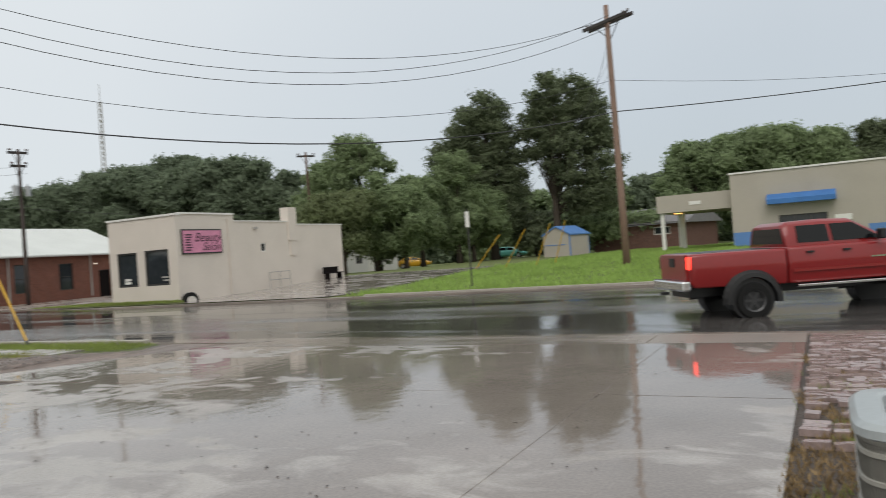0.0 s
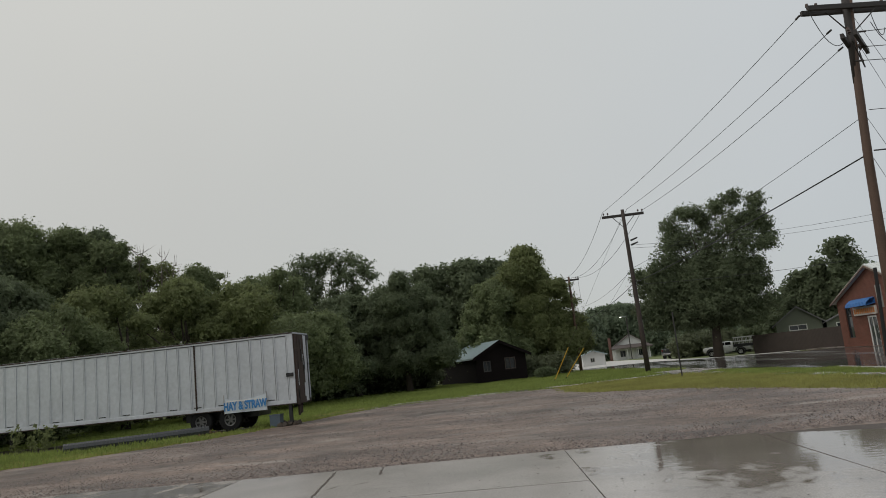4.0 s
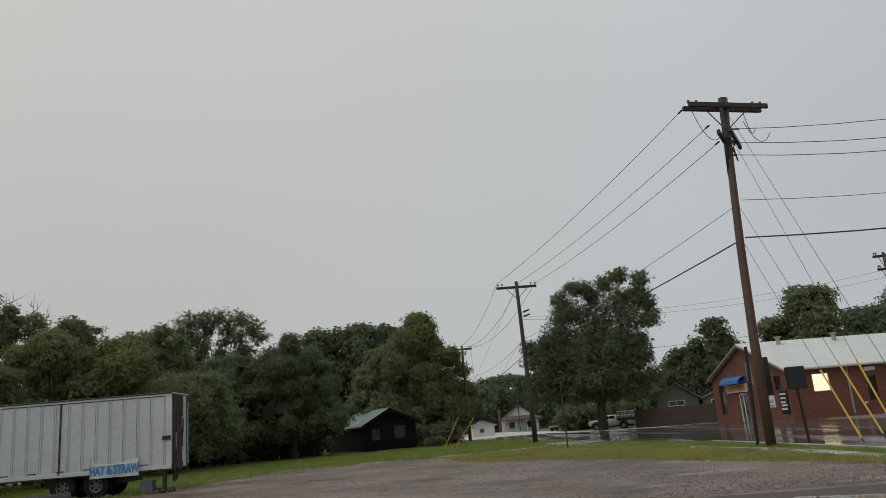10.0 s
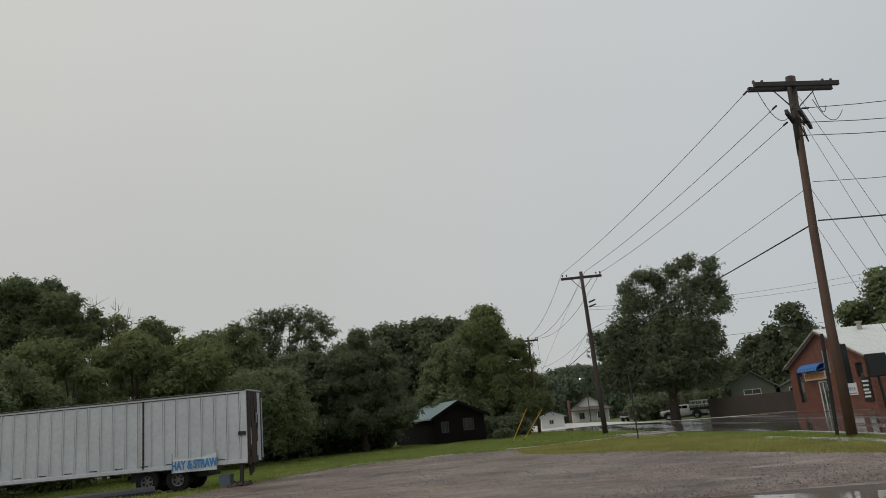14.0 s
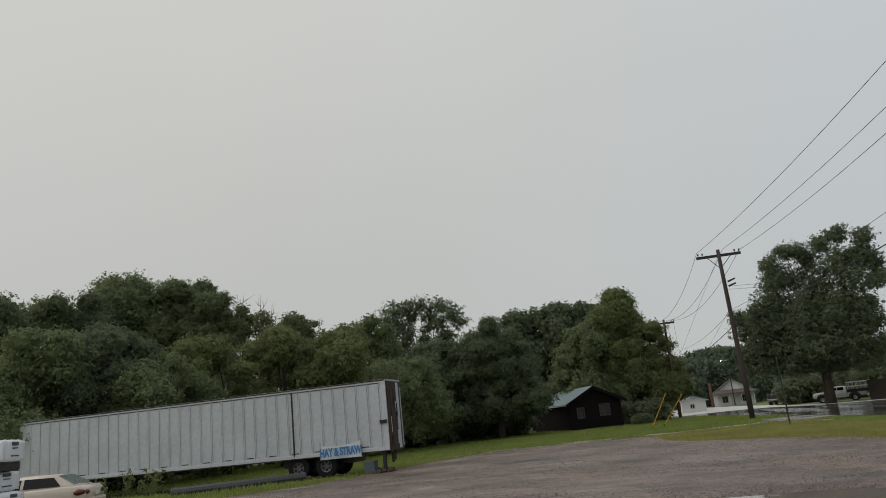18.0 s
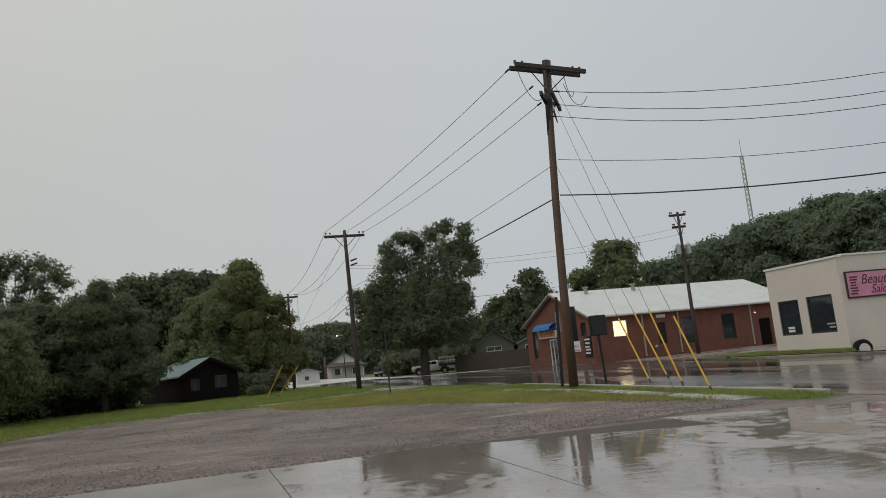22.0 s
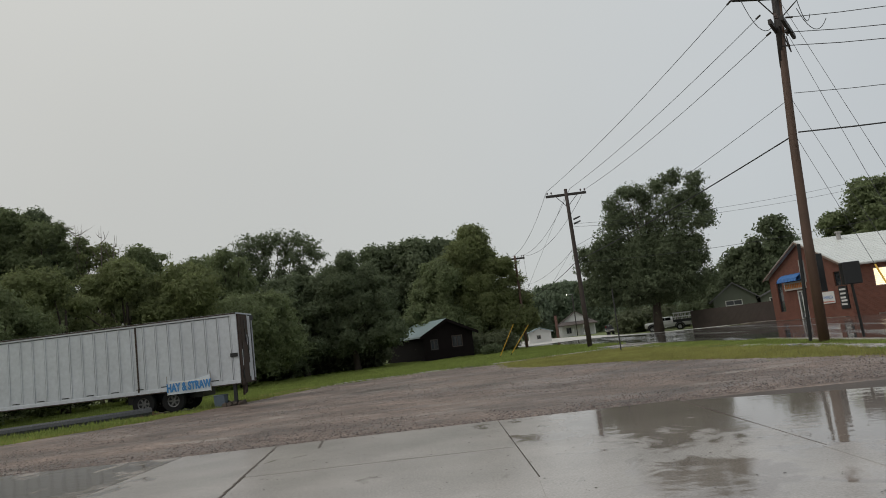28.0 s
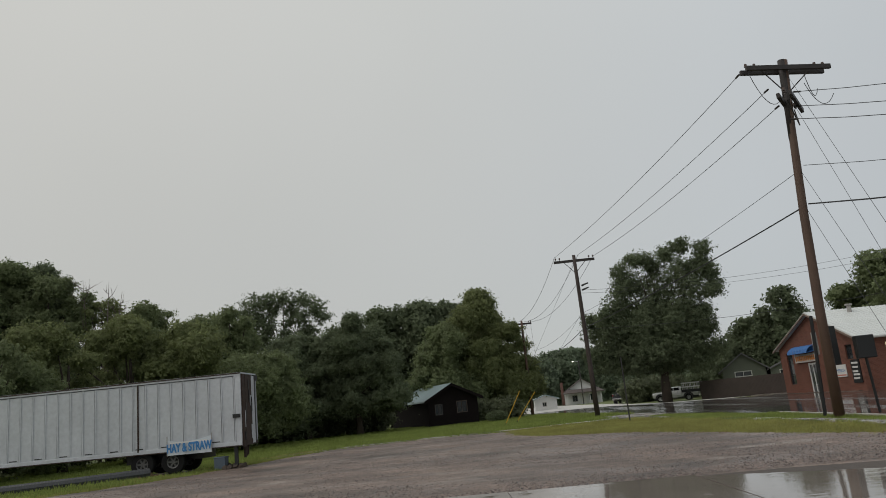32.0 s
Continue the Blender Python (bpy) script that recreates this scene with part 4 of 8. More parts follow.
scatter("gravel_edge_weeds", lambda x, y: inside(LOT, x, y) & ~inside([(a, b - 0.55) for a, b in LOT], x, y) & (np.sin(x * 2.7) + np.sin(x * 1.1 + 1) > 0.1), (-31, -13, 1, 10), 22000, 0.06, 0.03, DRYGRASS, "yellowed grass along the gravel edge", 6)
scatter("far_lawn_grass", lambda x, y: (x > -18.0) & (y > 25.8) & (abs(y - (42.5 + np.clip((x + 22.5) * 0.55, 0, 20))) > 1.4), (-24, 14, 25.75, 72), 80000, 0.2, 0.08, LAWN, "bright wet lawn across the road", 5, lambda x, y: rise(x, y) - 0.05)
FARVERGE = [(-39.2, 25.9), (-35.4, 27.0), (-33.8, 26.9), (-28.7, 26.9), (-27.6, 26.2), (-28.4, 25.75), (-34, 25.72)]
poly("far_verge", FARVERGE, 0.022, 0.2, TURF, "narrow grass verge before the cream building", "verge")
scatter("far_verge_grass", lambda x, y: inside(FARVERGE, x, y), (-39.2, -27.6, 25.7, 27), 14000, 0.11, 0.03, GRASS, "wet green grass along the cream building", 17, lambda x, y: np.full_like(x, 0.01))

r = np.random.default_rng(11)
k = 72000
px = -12.75 - 24 * r.random(k) ** 1.7
py = r.uniform(-12, 9.5, k)
ok = inside(LOT, px, py) & (px < -12.75)
px, py = px[ok], py[ok]
k = len(px)
s = 0.007 + 0.024 * r.random(k) ** 3
tet = np.array([[1, 0, 0], [-0.5, 0.87, 0], [-0.5, -0.87, 0], [0.1, 0.1, 0.8]])
rot = r.uniform(0, 6.28, k)
cs, sn = np.cos(rot), np.sin(rot)
base = tet[None] * s[:, None, None]
vx = base[..., 0] * cs[:, None] - base[..., 1] * sn[:, None] + px[:, None]
vy = base[..., 0] * sn[:, None] + base[..., 1] * cs[:, None] + py[:, None]
v = np.stack([vx, vy, base[..., 2] - 0.010], -1).reshape(-1, 3)
f = (np.arange(k)[:, None, None] * 4 + np.array([[0, 1, 3], [1, 2, 3], [2, 0, 3]])[None]).reshape(-1, 3)
tagged(quick("loose_gravel", v, f, PEBBLE), "loose wet stones scattered on the gravel lot", "gravel", kind="stuff")


# ---- trees ----
def leaves(centres, size, r, out=None):
    """Leaf blades; out: the way that each faces, more or less."""
    k = len(centres)
    nrm = r.normal(size=(k, 3)) + np.array([0, 0, 0.4]) if out is None else out * 0.95 + r.normal(0, 0.5, (k, 3)) + np.array([0, 0, 0.35])
    nrm /= np.linalg.norm(nrm, axis=1)[:, None]
    ref = r.normal(size=(k, 3))
    a = np.cross(nrm, ref)
    a /= np.linalg.norm(a, axis=1)[:, None]
    b = np.cross(nrm, a)
    s = (size * r.uniform(0.6, 1.35, k))[:, None]
    droop = np.array([0, 0, -0.25]) * s
    v = np.stack([centres + a * s + droop, centres + b * s * 0.62 - a * s * 0.7, centres - b * s * 0.62 - a * s * 0.7], 1).reshape(-1, 3)
    return v, np.arange(3 * k).reshape(-1, 3)


def ball(k, r):
    n = r.normal(size=(k, 3))
    return n / np.linalg.norm(n, axis=1)[:, None]


def knot():
    """Directions and four-sided faces of a coarse rounded cube."""
    vs, fs, seen = [], [], {}
    for ax in range(3):
        for s in (-1, 1):
            for i in range(3):
                for j in range(3):
                    ids = []
                    for a, b in ((i, j), (i + 1, j), (i + 1, j + 1), (i, j + 1)):
                        p = [0, 0, 0]
                        p[ax], p[(ax + 1) % 3], p[(ax + 2) % 3] = 3 * s, 2 * a - 3, 2 * b - 3
                        ids.append(seen.setdefault(tuple(p), len(seen)))
                    fs.append(ids[::s])
    d = np.array(list(seen), float)
    return d / np.linalg.norm(d, axis=1)[:, None], np.array(fs)


def tree(x, y, top, rad, low, kind, opening, seed, label, name="tree", group="", leaf=0.15, dens=1.0, lobes=None):
    """A trunk, limbs to each mass of the crown, and leaves gathered in flat uneven sprays round the masses."""
    r = np.random.default_rng(seed)
    t = thing(name, label, "tree", pose(x, y, float(rise(x, y)) - 0.05), group)
    height = top - low
    made = lobes
    lobes = list(lobes or [])
    count = 0 if made else int(1.5 * (7 + rad * 2.6 + height * 0.45))
    skew = r.uniform(-0.25, 0.25, 2) * rad
    for i in range(count):
        u = (i + 0.5) / count
        h = low + height * (0.06 + 0.90 * u)
        env = math.sin(math.pi * min(1, 0.20 + 0.70 * u)) ** 0.8
        th = i * 2.4 + r.uniform(-0.7, 0.7)
        off = rad * env * r.uniform(0.25, 0.95)
        size = rad * min(0.55, max(0.16, r.lognormal(-1.27, 0.34))) * (0.8 if opening else 1.0)
        h = min(h, top - size * r.uniform(0.55, 1.0))
        lobes.append((math.cos(th) * off + skew[0] * u, math.sin(th) * off + skew[1] * u, h, size))
    # trunk and limbs
    bm = B()
    tr = 0.05 + 0.022 * top
    fork = max(low * 0.9, top * 0.28)
    lean = r.normal(0, 0.25, 2)
    tube(bm, [(0, 0, -0.3), (lean[0] * 0.3, lean[1] * 0.3, fork * 0.5), (lean[0], lean[1], fork), (lean[0] * 1.5, lean[1] * 1.5, top * 0.72)], [tr * 1.35, tr, tr * 0.8, tr * 0.22], 7)
    thin = 0.24 if made else 0.42
    for lx, ly, lz, ls in lobes[:: 1 if opening else 2]:
        z0 = fork * r.uniform(0.75, 1.25)
        mid = (lx * 0.45 + lean[0] * 0.6, ly * 0.45 + lean[1] * 0.6, (z0 + lz) / 2 + 0.25)
        tube(bm, [(lean[0] * 0.9, lean[1] * 0.9, z0), mid, (lx, ly, lz)], [tr * thin, tr * thin * 0.6, 0.02], 5)
    part("trunk", bm, BARK, t, smooth=True)
    fine, coarse, fine_out, coarse_out, flats = [], [], [], [], []
    core = not opening
    for lx, ly, lz, ls in lobes:
        c = np.array([lx, ly, lz])
        flat = r.uniform(0.75, 1.25, 3) * np.array([1, 1, 0.85])
        flats.append(flat)
        # inner foliage, larger and close-set
        k = int((30 if opening else 26) * dens * (ls / leaf) ** 2 * 0.12)
        d = ball(k, r)
        coarse.append(c + d * (ls * (r.uniform(0.72, 0.9, (k, 1)) if core else 0.82 * r.random((k, 1)) ** 0.4)) * flat)
        coarse_out.append(d)
        # sprays on the outside
        cs = 2.4 * leaf
        m = int((4.0 if opening == 2 else 5.4 if opening else 6.2) * dens * (ls / cs) ** 2)
        d = ball(m, r)
        at = c + d * (ls * r.uniform(0.60, 1.18, (m, 1))) * flat
        width = cs * r.uniform(0.45, 1.35, m)
        k = 14
        off = r.normal(size=(m, k, 3)) * (width[:, None, None] * np.array([0.62, 0.62, 0.36]))
        turn = d[:, None] * 0.6 + off / width[:, None, None] * 0.8
        off[:, :, 2] -= 0.35 * (off[:, :, 0] ** 2 + off[:, :, 1] ** 2) / width[:, None]
        fine.append((at[:, None] + off).reshape(-1, 3))
        fine_out.append(turn.reshape(-1, 3))
        # twigs that stand out of the outline
        q = int(5 + ls * 5)
        d = ball(q, r)
        d[:, 2] = abs(d[:, 2]) * 0.9 - 0.15
        run = r.uniform(0.85, 1.0 + 0.5 / max(ls, 0.6), (q, 12, 1))
        fine.append((c + d[:, None] * ls * run + r.normal(size=(q, 12, 3)) * leaf * 0.7).reshape(-1, 3))
        fine_out.append(np.repeat(d, 12, 0))
    fine, coarse = np.concatenate(fine), np.concatenate(coarse)
    p = np.concatenate([fine, coarse])
    out = np.concatenate(fine_out + coarse_out)
    size = np.concatenate([np.full(len(fine), leaf * 0.82), np.full(len(coarse), leaf * 1.5)])
    p[:, 2] = np.where(p[:, 2] < 0.15, 0.15 + r.random(len(p)) * 0.5, p[:, 2])
    keep = p[:, 2] < top + r.normal(0.0, 0.25, len(p))
    if core:
        # deep foliage in which single leaves cannot be told apart
        dirs, quads = knot()
        vs, fs = [], []
        for i, (lx, ly, lz, ls) in enumerate(lobes):
            c = np.array([lx, ly, lz])
            flat = flats[i]
            q = (p - c) / (ls * flat)
            keep &= (q * q).sum(1) > 0.70 ** 2
            ring = c + dirs * flat * ls * (0.74 * r.uniform(0.82, 1.08, (len(dirs), 1)))
            ring[:, 2] = np.maximum(ring[:, 2], 0.05)
            vs.append(ring)
            fs.append(quads + i * len(dirs))
        quick("inner_foliage", np.concatenate(vs), np.concatenate(fs), LEAF[kind], t)
    v, f = leaves(p[keep], size[keep], r, out[keep])
    quick("crown", v, f, LEAF[kind], t)
    return t


TREES = [
    (-36.4, -37.2, 11.4, 3.2, 0.6, 1, 0),
    (-41.0, -36.7, 12.4, 3.6, 0.6, 0, 0),
    (-48.0, -36.0, 14.5, 4.8, 0.6, 0, 0),
    (-51.1, -31.4, 14.1, 3.2, 0.6, 1, 0),
    (-34.1, -27.8, 8.0, 3.0, 0.3, 1, 0),
    (-30.8, -28.6, 7.6, 2.9, 0.3, 0, 0),
    (-39.8, -23.1, 7.8, 2.8, 0.3, 2, 0),
    (-44.0, -21.5, 8.5, 3.0, 0.3, 2, 0),
    (-46.2, -18.9, 8.0, 2.9, 0.3, 2, 0),
    (-34.5, -23.9, 6.4, 2.6, 0.3, 0, 0),
    (-54.8, -24.3, 10.8, 2.1, 3.0, 0, 1),
    (-58.4, -20.8, 10.4, 2.4, 2.0, 0, 1),
    (-49.3, -16.3, 6.3, 3.0, 0.3, 0, 0),
    (-58.3, -14.1, 7.9, 3.7, 1.3, 1, 0),
    (-87.2, -11.1, 13.3, 4.0, 1.0, 1, 0),
    (-87.6, -7.3, 13.7, 4.7, 1.0, 1, 0),
    (-87.8, -3.7, 13.6, 3.4, 1.0, 1, 0),
    (-71.8, -3.3, 9.2, 3.3, 2.0, 0, 0),
    (-74.6, -6.7, 4.7, 2.3, 0.3, 0, 0),
    (-183.7, 20.9, 12.2, 8.5, 2.0, 3, 0),
    (-182.7, 28.8, 7.6, 9.9, 1.0, 3, 0),
    (-169.6, 10.5, 10.4, 5.2, 1.0, 3, 0),
    (-183.9, 20.9, 12.6, 7.1, 2.0, 3, 0),
    (-182.3, 31.8, 10.0, 8.5, 1.0, 3, 0),
    (-160.4, 36.0, 6.0, 6.7, 1.0, 3, 0),
    (-80.1, 31.5, 10.4, 2.6, 2.0, 1, 0),
    (-83.1, 29.1, 7.8, 3.0, 1.0, 1, 0),
    (-87.5, 37.1, 8.8, 3.6, 1.0, 3, 0),
    (-90.9, 27.7, 5.8, 3.3, 1.0, 1, 0),
    (-80.8, 44.1, 13.2, 3.9, 4.0, 0, 2),
    (-85.2, 42.1, 10.6, 2.9, 2.0, 0, 0),
    (-85.3, 52.4, 12.2, 4.6, 2.0, 3, 0),
    (-82.3, 56.9, 13.8, 4.6, 2.0, 3, 0),
    (-79.1, 61.3, 15.0, 5.8, 2.0, 1, 0),
    (-75.4, 65.8, 15.8, 6.1, 2.0, 1, 0),
    (-71.6, 69.9, 17.1, 6.1, 2.0, 1, 0),
    (-80.9, 59.2, 13.5, 4.6, 2.0, 3, 0),
    (-72.7, 61.5, 15.1, 5.8, 2.0, 1, 0),
    (-63.3, 61.5, 15.0, 4.7, 2.0, 1, 0),
    (-58.9, 65.8, 15.1, 4.7, 2.0, 1, 0),
    (-53.7, 66.3, 12.8, 3.3, 2.0, 1, 0),
    (-44.9, 60.4, 12.2, 2.9, 2.0, 2, 0),
    (-37.4, 59.3, 13.9, 4.0, 1.5, 2, 1),
    (-37.9, 54.4, 8.0, 3.5, 1.0, 0, 0),
    (-34.2, 59.1, 7.9, 3.7, 1.0, 0, 0),
    (-34.8, 63.4, 9.2, 2.8, 2.0, 1, 0),
    (-32.5, 66.8, 11.9, 2.6, 2.0, 1, 0),
    (-32.2, 69.7, 7.4, 3.0, 2.0, 1, 0),
    (-28.4, 77.9, 5.2, 3.0, 1.0, 1, 0),
    (-24.6, 79.7, 4.6, 3.0, 1.0, 1, 0),
    (-20.2, 79.7, 4.4, 3.0, 1.0, 1, 0),
    (-31.8, 68.6, 8.4, 3.6, 2.0, 1, 0),
    (-16.7, 80.5, 4.2, 2.6, 1.0, 1, 0),
    (-22.4, 108.1, 10.6, 5.1, 2.0, 3, 0),
    (-13.4, 91.4, 12.9, 3.9, 2.0, 0, 0),
    (-8.4, 92.0, 13.3, 4.2, 2.0, 0, 0),
    (-4.2, 92.3, 13.4, 4.2, 2.0, 1, 0),
    (0.3, 92.4, 12.8, 4.2, 2.0, 0, 0),
    (5.2, 92.2, 12.8, 4.2, 2.0, 1, 0),
    (10.2, 91.8, 11.8, 5.6, 2.0, 1, 0),
    (-43.0, -35.9, 12.3, 2.3, 0.6, 1, 0),
    (-49.7, -29.9, 13.0, 2.4, 0.6, 0, 0),
    (-49.7, -27.8, 11.6, 1.9, 2.0, 0, 1),
    (-50.7, -26.0, 11.0, 1.9, 2.0, 2, 1),
    (-51.6, -24.2, 10.5, 2.0, 0.6, 0, 0),
    (-53.9, -21.3, 9.4, 2.2, 0.6, 0, 0),
    (-26.6, 102.0, 9.8, 3.6, 2.0, 3, 0),
    (-32.5, 90.7, 8.8, 4.4, 2.2, 0, 0),
    (-45.4, -36.1, 12.4, 2.9, 0.6, 1, 0),
    (-50.2, -32.8, 14.0, 3.6, 0.6, 0, 0),
    (-39.3, -30.9, 9.2, 2.6, 0.3, 1, 0),
    (-95.6, 20.9, 2.8, 4.0, 0.5, 5, 0),
    (-92.9, 23.8, 0.9, 3.6, 0.5, 5, 0),
    (-61.9, 93.7, 6.0, 5.0, 0.3, 3, 0),
    (-56.6, -19.6, 10.2, 2.4, 0.6, 0, 0),
    (-66.2, -16.0, 3.6, 2.6, 0.2, 1, 0),
    (-66.0, -12.3, 3.2, 2.6, 0.2, 1, 0),
    (-64.5, -20.0, 4.0, 2.8, 0.2, 1, 0),
    (-54.1, 98.3, 5.6, 5.0, 0.3, 3, 0),
    (-46.0, 102.6, 5.1, 5.0, 0.3, 3, 0),
    (-37.5, 105.9, 4.8, 5.0, 0.3, 3, 0),
    (-29.2, 108.5, 4.6, 5.0, 0.3, 3, 0),
    (-20.9, 110.6, 4.5, 5.0, 0.3, 3, 0),
    (-8.0, 108.0, 5.0, 6.0, 0.3, 3, 0),
]
SHRUBS = [(-58.5, -24.6), (-59.6, -22.0), (-60.6, -19.4), (-61.6, -16.9), (-62.6, -14.4), (-63.4, -12.0), (-64.2, -9.6), (-66.0, -3.2), (-67.2, -0.6), (-68.4, 1.6)]
TREE_LABEL = ["mid-green broadleaf tree in full summer leaf", "dark green dense tree in full leaf", "yellowish green leafy tree in the rain", "distant tree with haze put into its grey-green leaf colour", "broadleaf tree beyond the road, leaves lightened for haze", "deep green shaded tree behind the brick shop"]
for n, (x, y, top, rad, low, kind, opening) in enumerate(TREES):
    far = math.hypot(x, y)
    # trees beyond the road get the leaf colours with haze mixed in
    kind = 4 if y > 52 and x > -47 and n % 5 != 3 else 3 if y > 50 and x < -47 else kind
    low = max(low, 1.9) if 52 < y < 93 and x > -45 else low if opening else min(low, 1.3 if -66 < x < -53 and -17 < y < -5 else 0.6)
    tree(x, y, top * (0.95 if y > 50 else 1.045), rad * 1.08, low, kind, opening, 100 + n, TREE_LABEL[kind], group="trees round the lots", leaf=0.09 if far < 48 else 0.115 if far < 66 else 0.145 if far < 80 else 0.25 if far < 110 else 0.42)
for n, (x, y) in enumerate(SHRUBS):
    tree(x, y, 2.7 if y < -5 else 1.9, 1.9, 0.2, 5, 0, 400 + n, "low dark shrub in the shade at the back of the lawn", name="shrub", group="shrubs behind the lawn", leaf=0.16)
# the shade tree: lobes as across the view, height, radius (metres)
SHADE = [(-1.6, 14.2, 1.1), (-0.4, 14.0, 1.1), (-2.4, 13.1, 1.2), (0.8, 13.2, 1.2), (2.2, 14.5, 1.2), (3.6, 15.1, 1.15), (4.9, 14.2, 1.15), (5.9, 12.6, 1.2), (6.2, 11.0, 0.9), (4.4, 12.6, 1.4), (2.6, 12.4, 1.5), (-2.9, 11.4, 1.3),
         (-0.8, 11.8, 1.6), (1.2, 11.0, 1.7), (3.2, 10.6, 1.5), (5.0, 10.2, 1.1), (-4.0, 9.4, 1.4), (-2.2, 9.4, 1.6), (0.0, 9.0, 1.8), (2.2, 8.6, 1.8), (4.2, 8.4, 1.2), (-5.0, 7.4, 1.3), (-3.0, 7.2, 1.7), (-0.6, 6.8, 1.9), (1.6, 6.4, 1.8), (3.6, 6.4, 1.4),
         (-5.2, 5.6, 1.2), (-3.2, 5.2, 1.6), (-1.0, 4.8, 1.7), (1.2, 4.6, 1.6), (3.0, 4.4, 1.3), (-5.6, 8.8, 0.9), (6.7, 12.0, 0.7), (4.8, 6.8, 0.9), (-3.4, 3.7, 1.0), (-5.4, 4.1, 1.1), (-6.4, 5.2, 0.9), (-1.8, 3.7, 1.0), (0.2, 3.5, 1.0), (2.0, 3.6, 1.0), (4.4, 4.9, 0.9), (-4.4, 8.6, 1.2), (-1.4, 8.0, 1.6), (0.8, 7.6, 1.6), (3.0, 7.4, 1.4), (-2.0, 5.9, 1.5), (0.4, 5.6, 1.5), (2.4, 5.4, 1.4)]
rs = np.random.default_rng(77)
tree(-73.6, 17.2, 16.1, 6.3, 2.6, 1, 1, 51, "large spreading shade tree with an open irregular crown by the road", name="shade_tree", leaf=0.13, dens=0.78,
     lobes=[(0.225 * u + w * 0.97, 0.974 * u + w * 0.22, h, q) for u, h, q in SHADE for w in ((rs.uniform(-2.4, -0.2), rs.uniform(0.2, 2.6)) if h < 9.2 else (rs.uniform(-1.6, 1.6),))])

def profile(levels, depth, size, seed):
    """Lobes that fill an outline given as height, left edge and right edge."""
    r = np.random.default_rng(seed)
    out = []
    for z, a, b in levels:
        k = max(1, round((b - a - 2 * size) / (1.15 * size)) + 1)
        for i in range(k):
            q = size * r.uniform(0.7, 1.2)
            u = (a + b) / 2 if k == 1 else a + q + (b - a - 2 * q) * i / (k - 1)
            reach = depth * math.sqrt(max(0.05, 1 - ((u - (a + b) / 2) / ((b - a) / 2 + 0.01)) ** 2))
            for w in (r.uniform(-1, -0.15) * reach, r.uniform(0.15, 1) * reach):
                out.append((w, u + r.uniform(-0.3, 0.3), z + r.uniform(-0.35, 0.35), q))
    return out


tree(-60.3, -10.4, 9.6, 4.0, 1.3, 1, 0, 61, "dense dark green cone-shaped tree with leaves low to the lawn", group="trees round the lots", leaf=0.105,
     lobes=profile([(8.9, -1.0, 1.0), (8.0, -2.3, 2.3), (6.8, -3.0, 3.0), (5.4, -3.6, 3.6), (4.0, -3.9, 4.0), (2.6, -4.0, 4.2)], 3.2, 0.95, 62))
tree(-74.0, 0.3, 12.7, 5.0, 1.8, 2, 0, 63, "broad round yellowish green tree beside the dark house", group="trees round the lots", leaf=0.13,
     lobes=profile([(11.9, -1.3, 0.9), (10.9, -2.6, 1.4), (9.6, -4.0, 2.2), (8.2, -4.6, 3.5), (6.7, -4.9, 4.4), (5.2, -4.8, 5.0), (3.7, -4.2, 5.4), (2.5, -3.0, 5.4)], 3.8, 1.15, 64))

# the tall elm across the road: two heads with sky between them
tree(-24.7, 74.7, 18.8, 6.0, 4.0, 1, 1, 71, "tall dark elm with a high spreading crown beside the shed", name="elm_tree", leaf=0.16, dens=0.75,
     lobes=[(u, w, z, q) for w, u, z, q in profile([(17.8, -0.3, 3.8), (16.4, -2.4, 5.3), (14.8, -3.4, 6.1), (13.0, -3.8, 6.4), (11.2, -3.3, 6.8), (9.4, -1.2, 7.0), (7.8, 0.9, 7.0), (6.2, 1.2, 6.4), (4.8, 0.8, 5.4)], 3.0, 1.15, 72)])
tree(-31.5, 73.5, 17.8, 6.0, 3.0, 1, 1, 73, "tall dark elm with drooping tiers of leaves on one side", name="elm_tree", leaf=0.16, dens=0.75,
     lobes=[(u, w, z, q) for w, u, z, q in profile([(17.2, -0.9, 1.5), (15.5, -3.4, 2.5), (13.9, -4.8, 2.9), (12.3, -6.6, 3.5), (10.7, -6.9, 4.0), (8.9, -6.3, 4.3), (7.1, -6.2, 4.3), (5.3, -5.8, 4.2), (3.7, -5.0, 4.0)], 3.0, 1.15, 74)])

ARCH = [(-3.5, 11.2, 0.8), (-2.6, 12.0, 0.85), (-1.2, 12.3, 0.8), (0.3, 12.35, 0.85), (1.8, 12.2, 0.8), (3.0, 11.4, 0.8), (3.7, 10.4, 0.6), (-3.2, 10.0, 0.85), (-1.8, 10.7, 0.9), (1.7, 10.5, 0.8), (-0.5, 11.4, 0.6), (0.5, 9.3, 0.6),
        (-1.6, 9.0, 0.9), (2.7, 9.2, 0.7), (-2.6, 8.4, 1.0), (1.0, 8.1, 1.0), (0.0, 7.2, 1.2), (-1.5, 6.4, 1.3), (2.0, 6.6, 1.3), (3.2, 7.8, 0.9), (-3.4, 7.0, 1.1), (0.2, 5.2, 1.4), (0.8, 11.3, 0.55), (0.1, 10.3, 0.5), (-0.9, 9.9, 0.6), (1.8, 9.3, 0.6)]
tree(-67.6, -18.4, 13.7, 4.0, 5.0, 1, 2, 52, "open-crowned tree with bare arching limbs among the leaves", group="trees round the lots", leaf=0.11, dens=0.62,
     lobes=[(-0.256 * u + rs.uniform(-1, 1) * 0.967, 0.967 * u * 1.05 + rs.uniform(-1, 1) * 0.256, h * 1.04, q * 1.4) for u, h, q in ARCH])

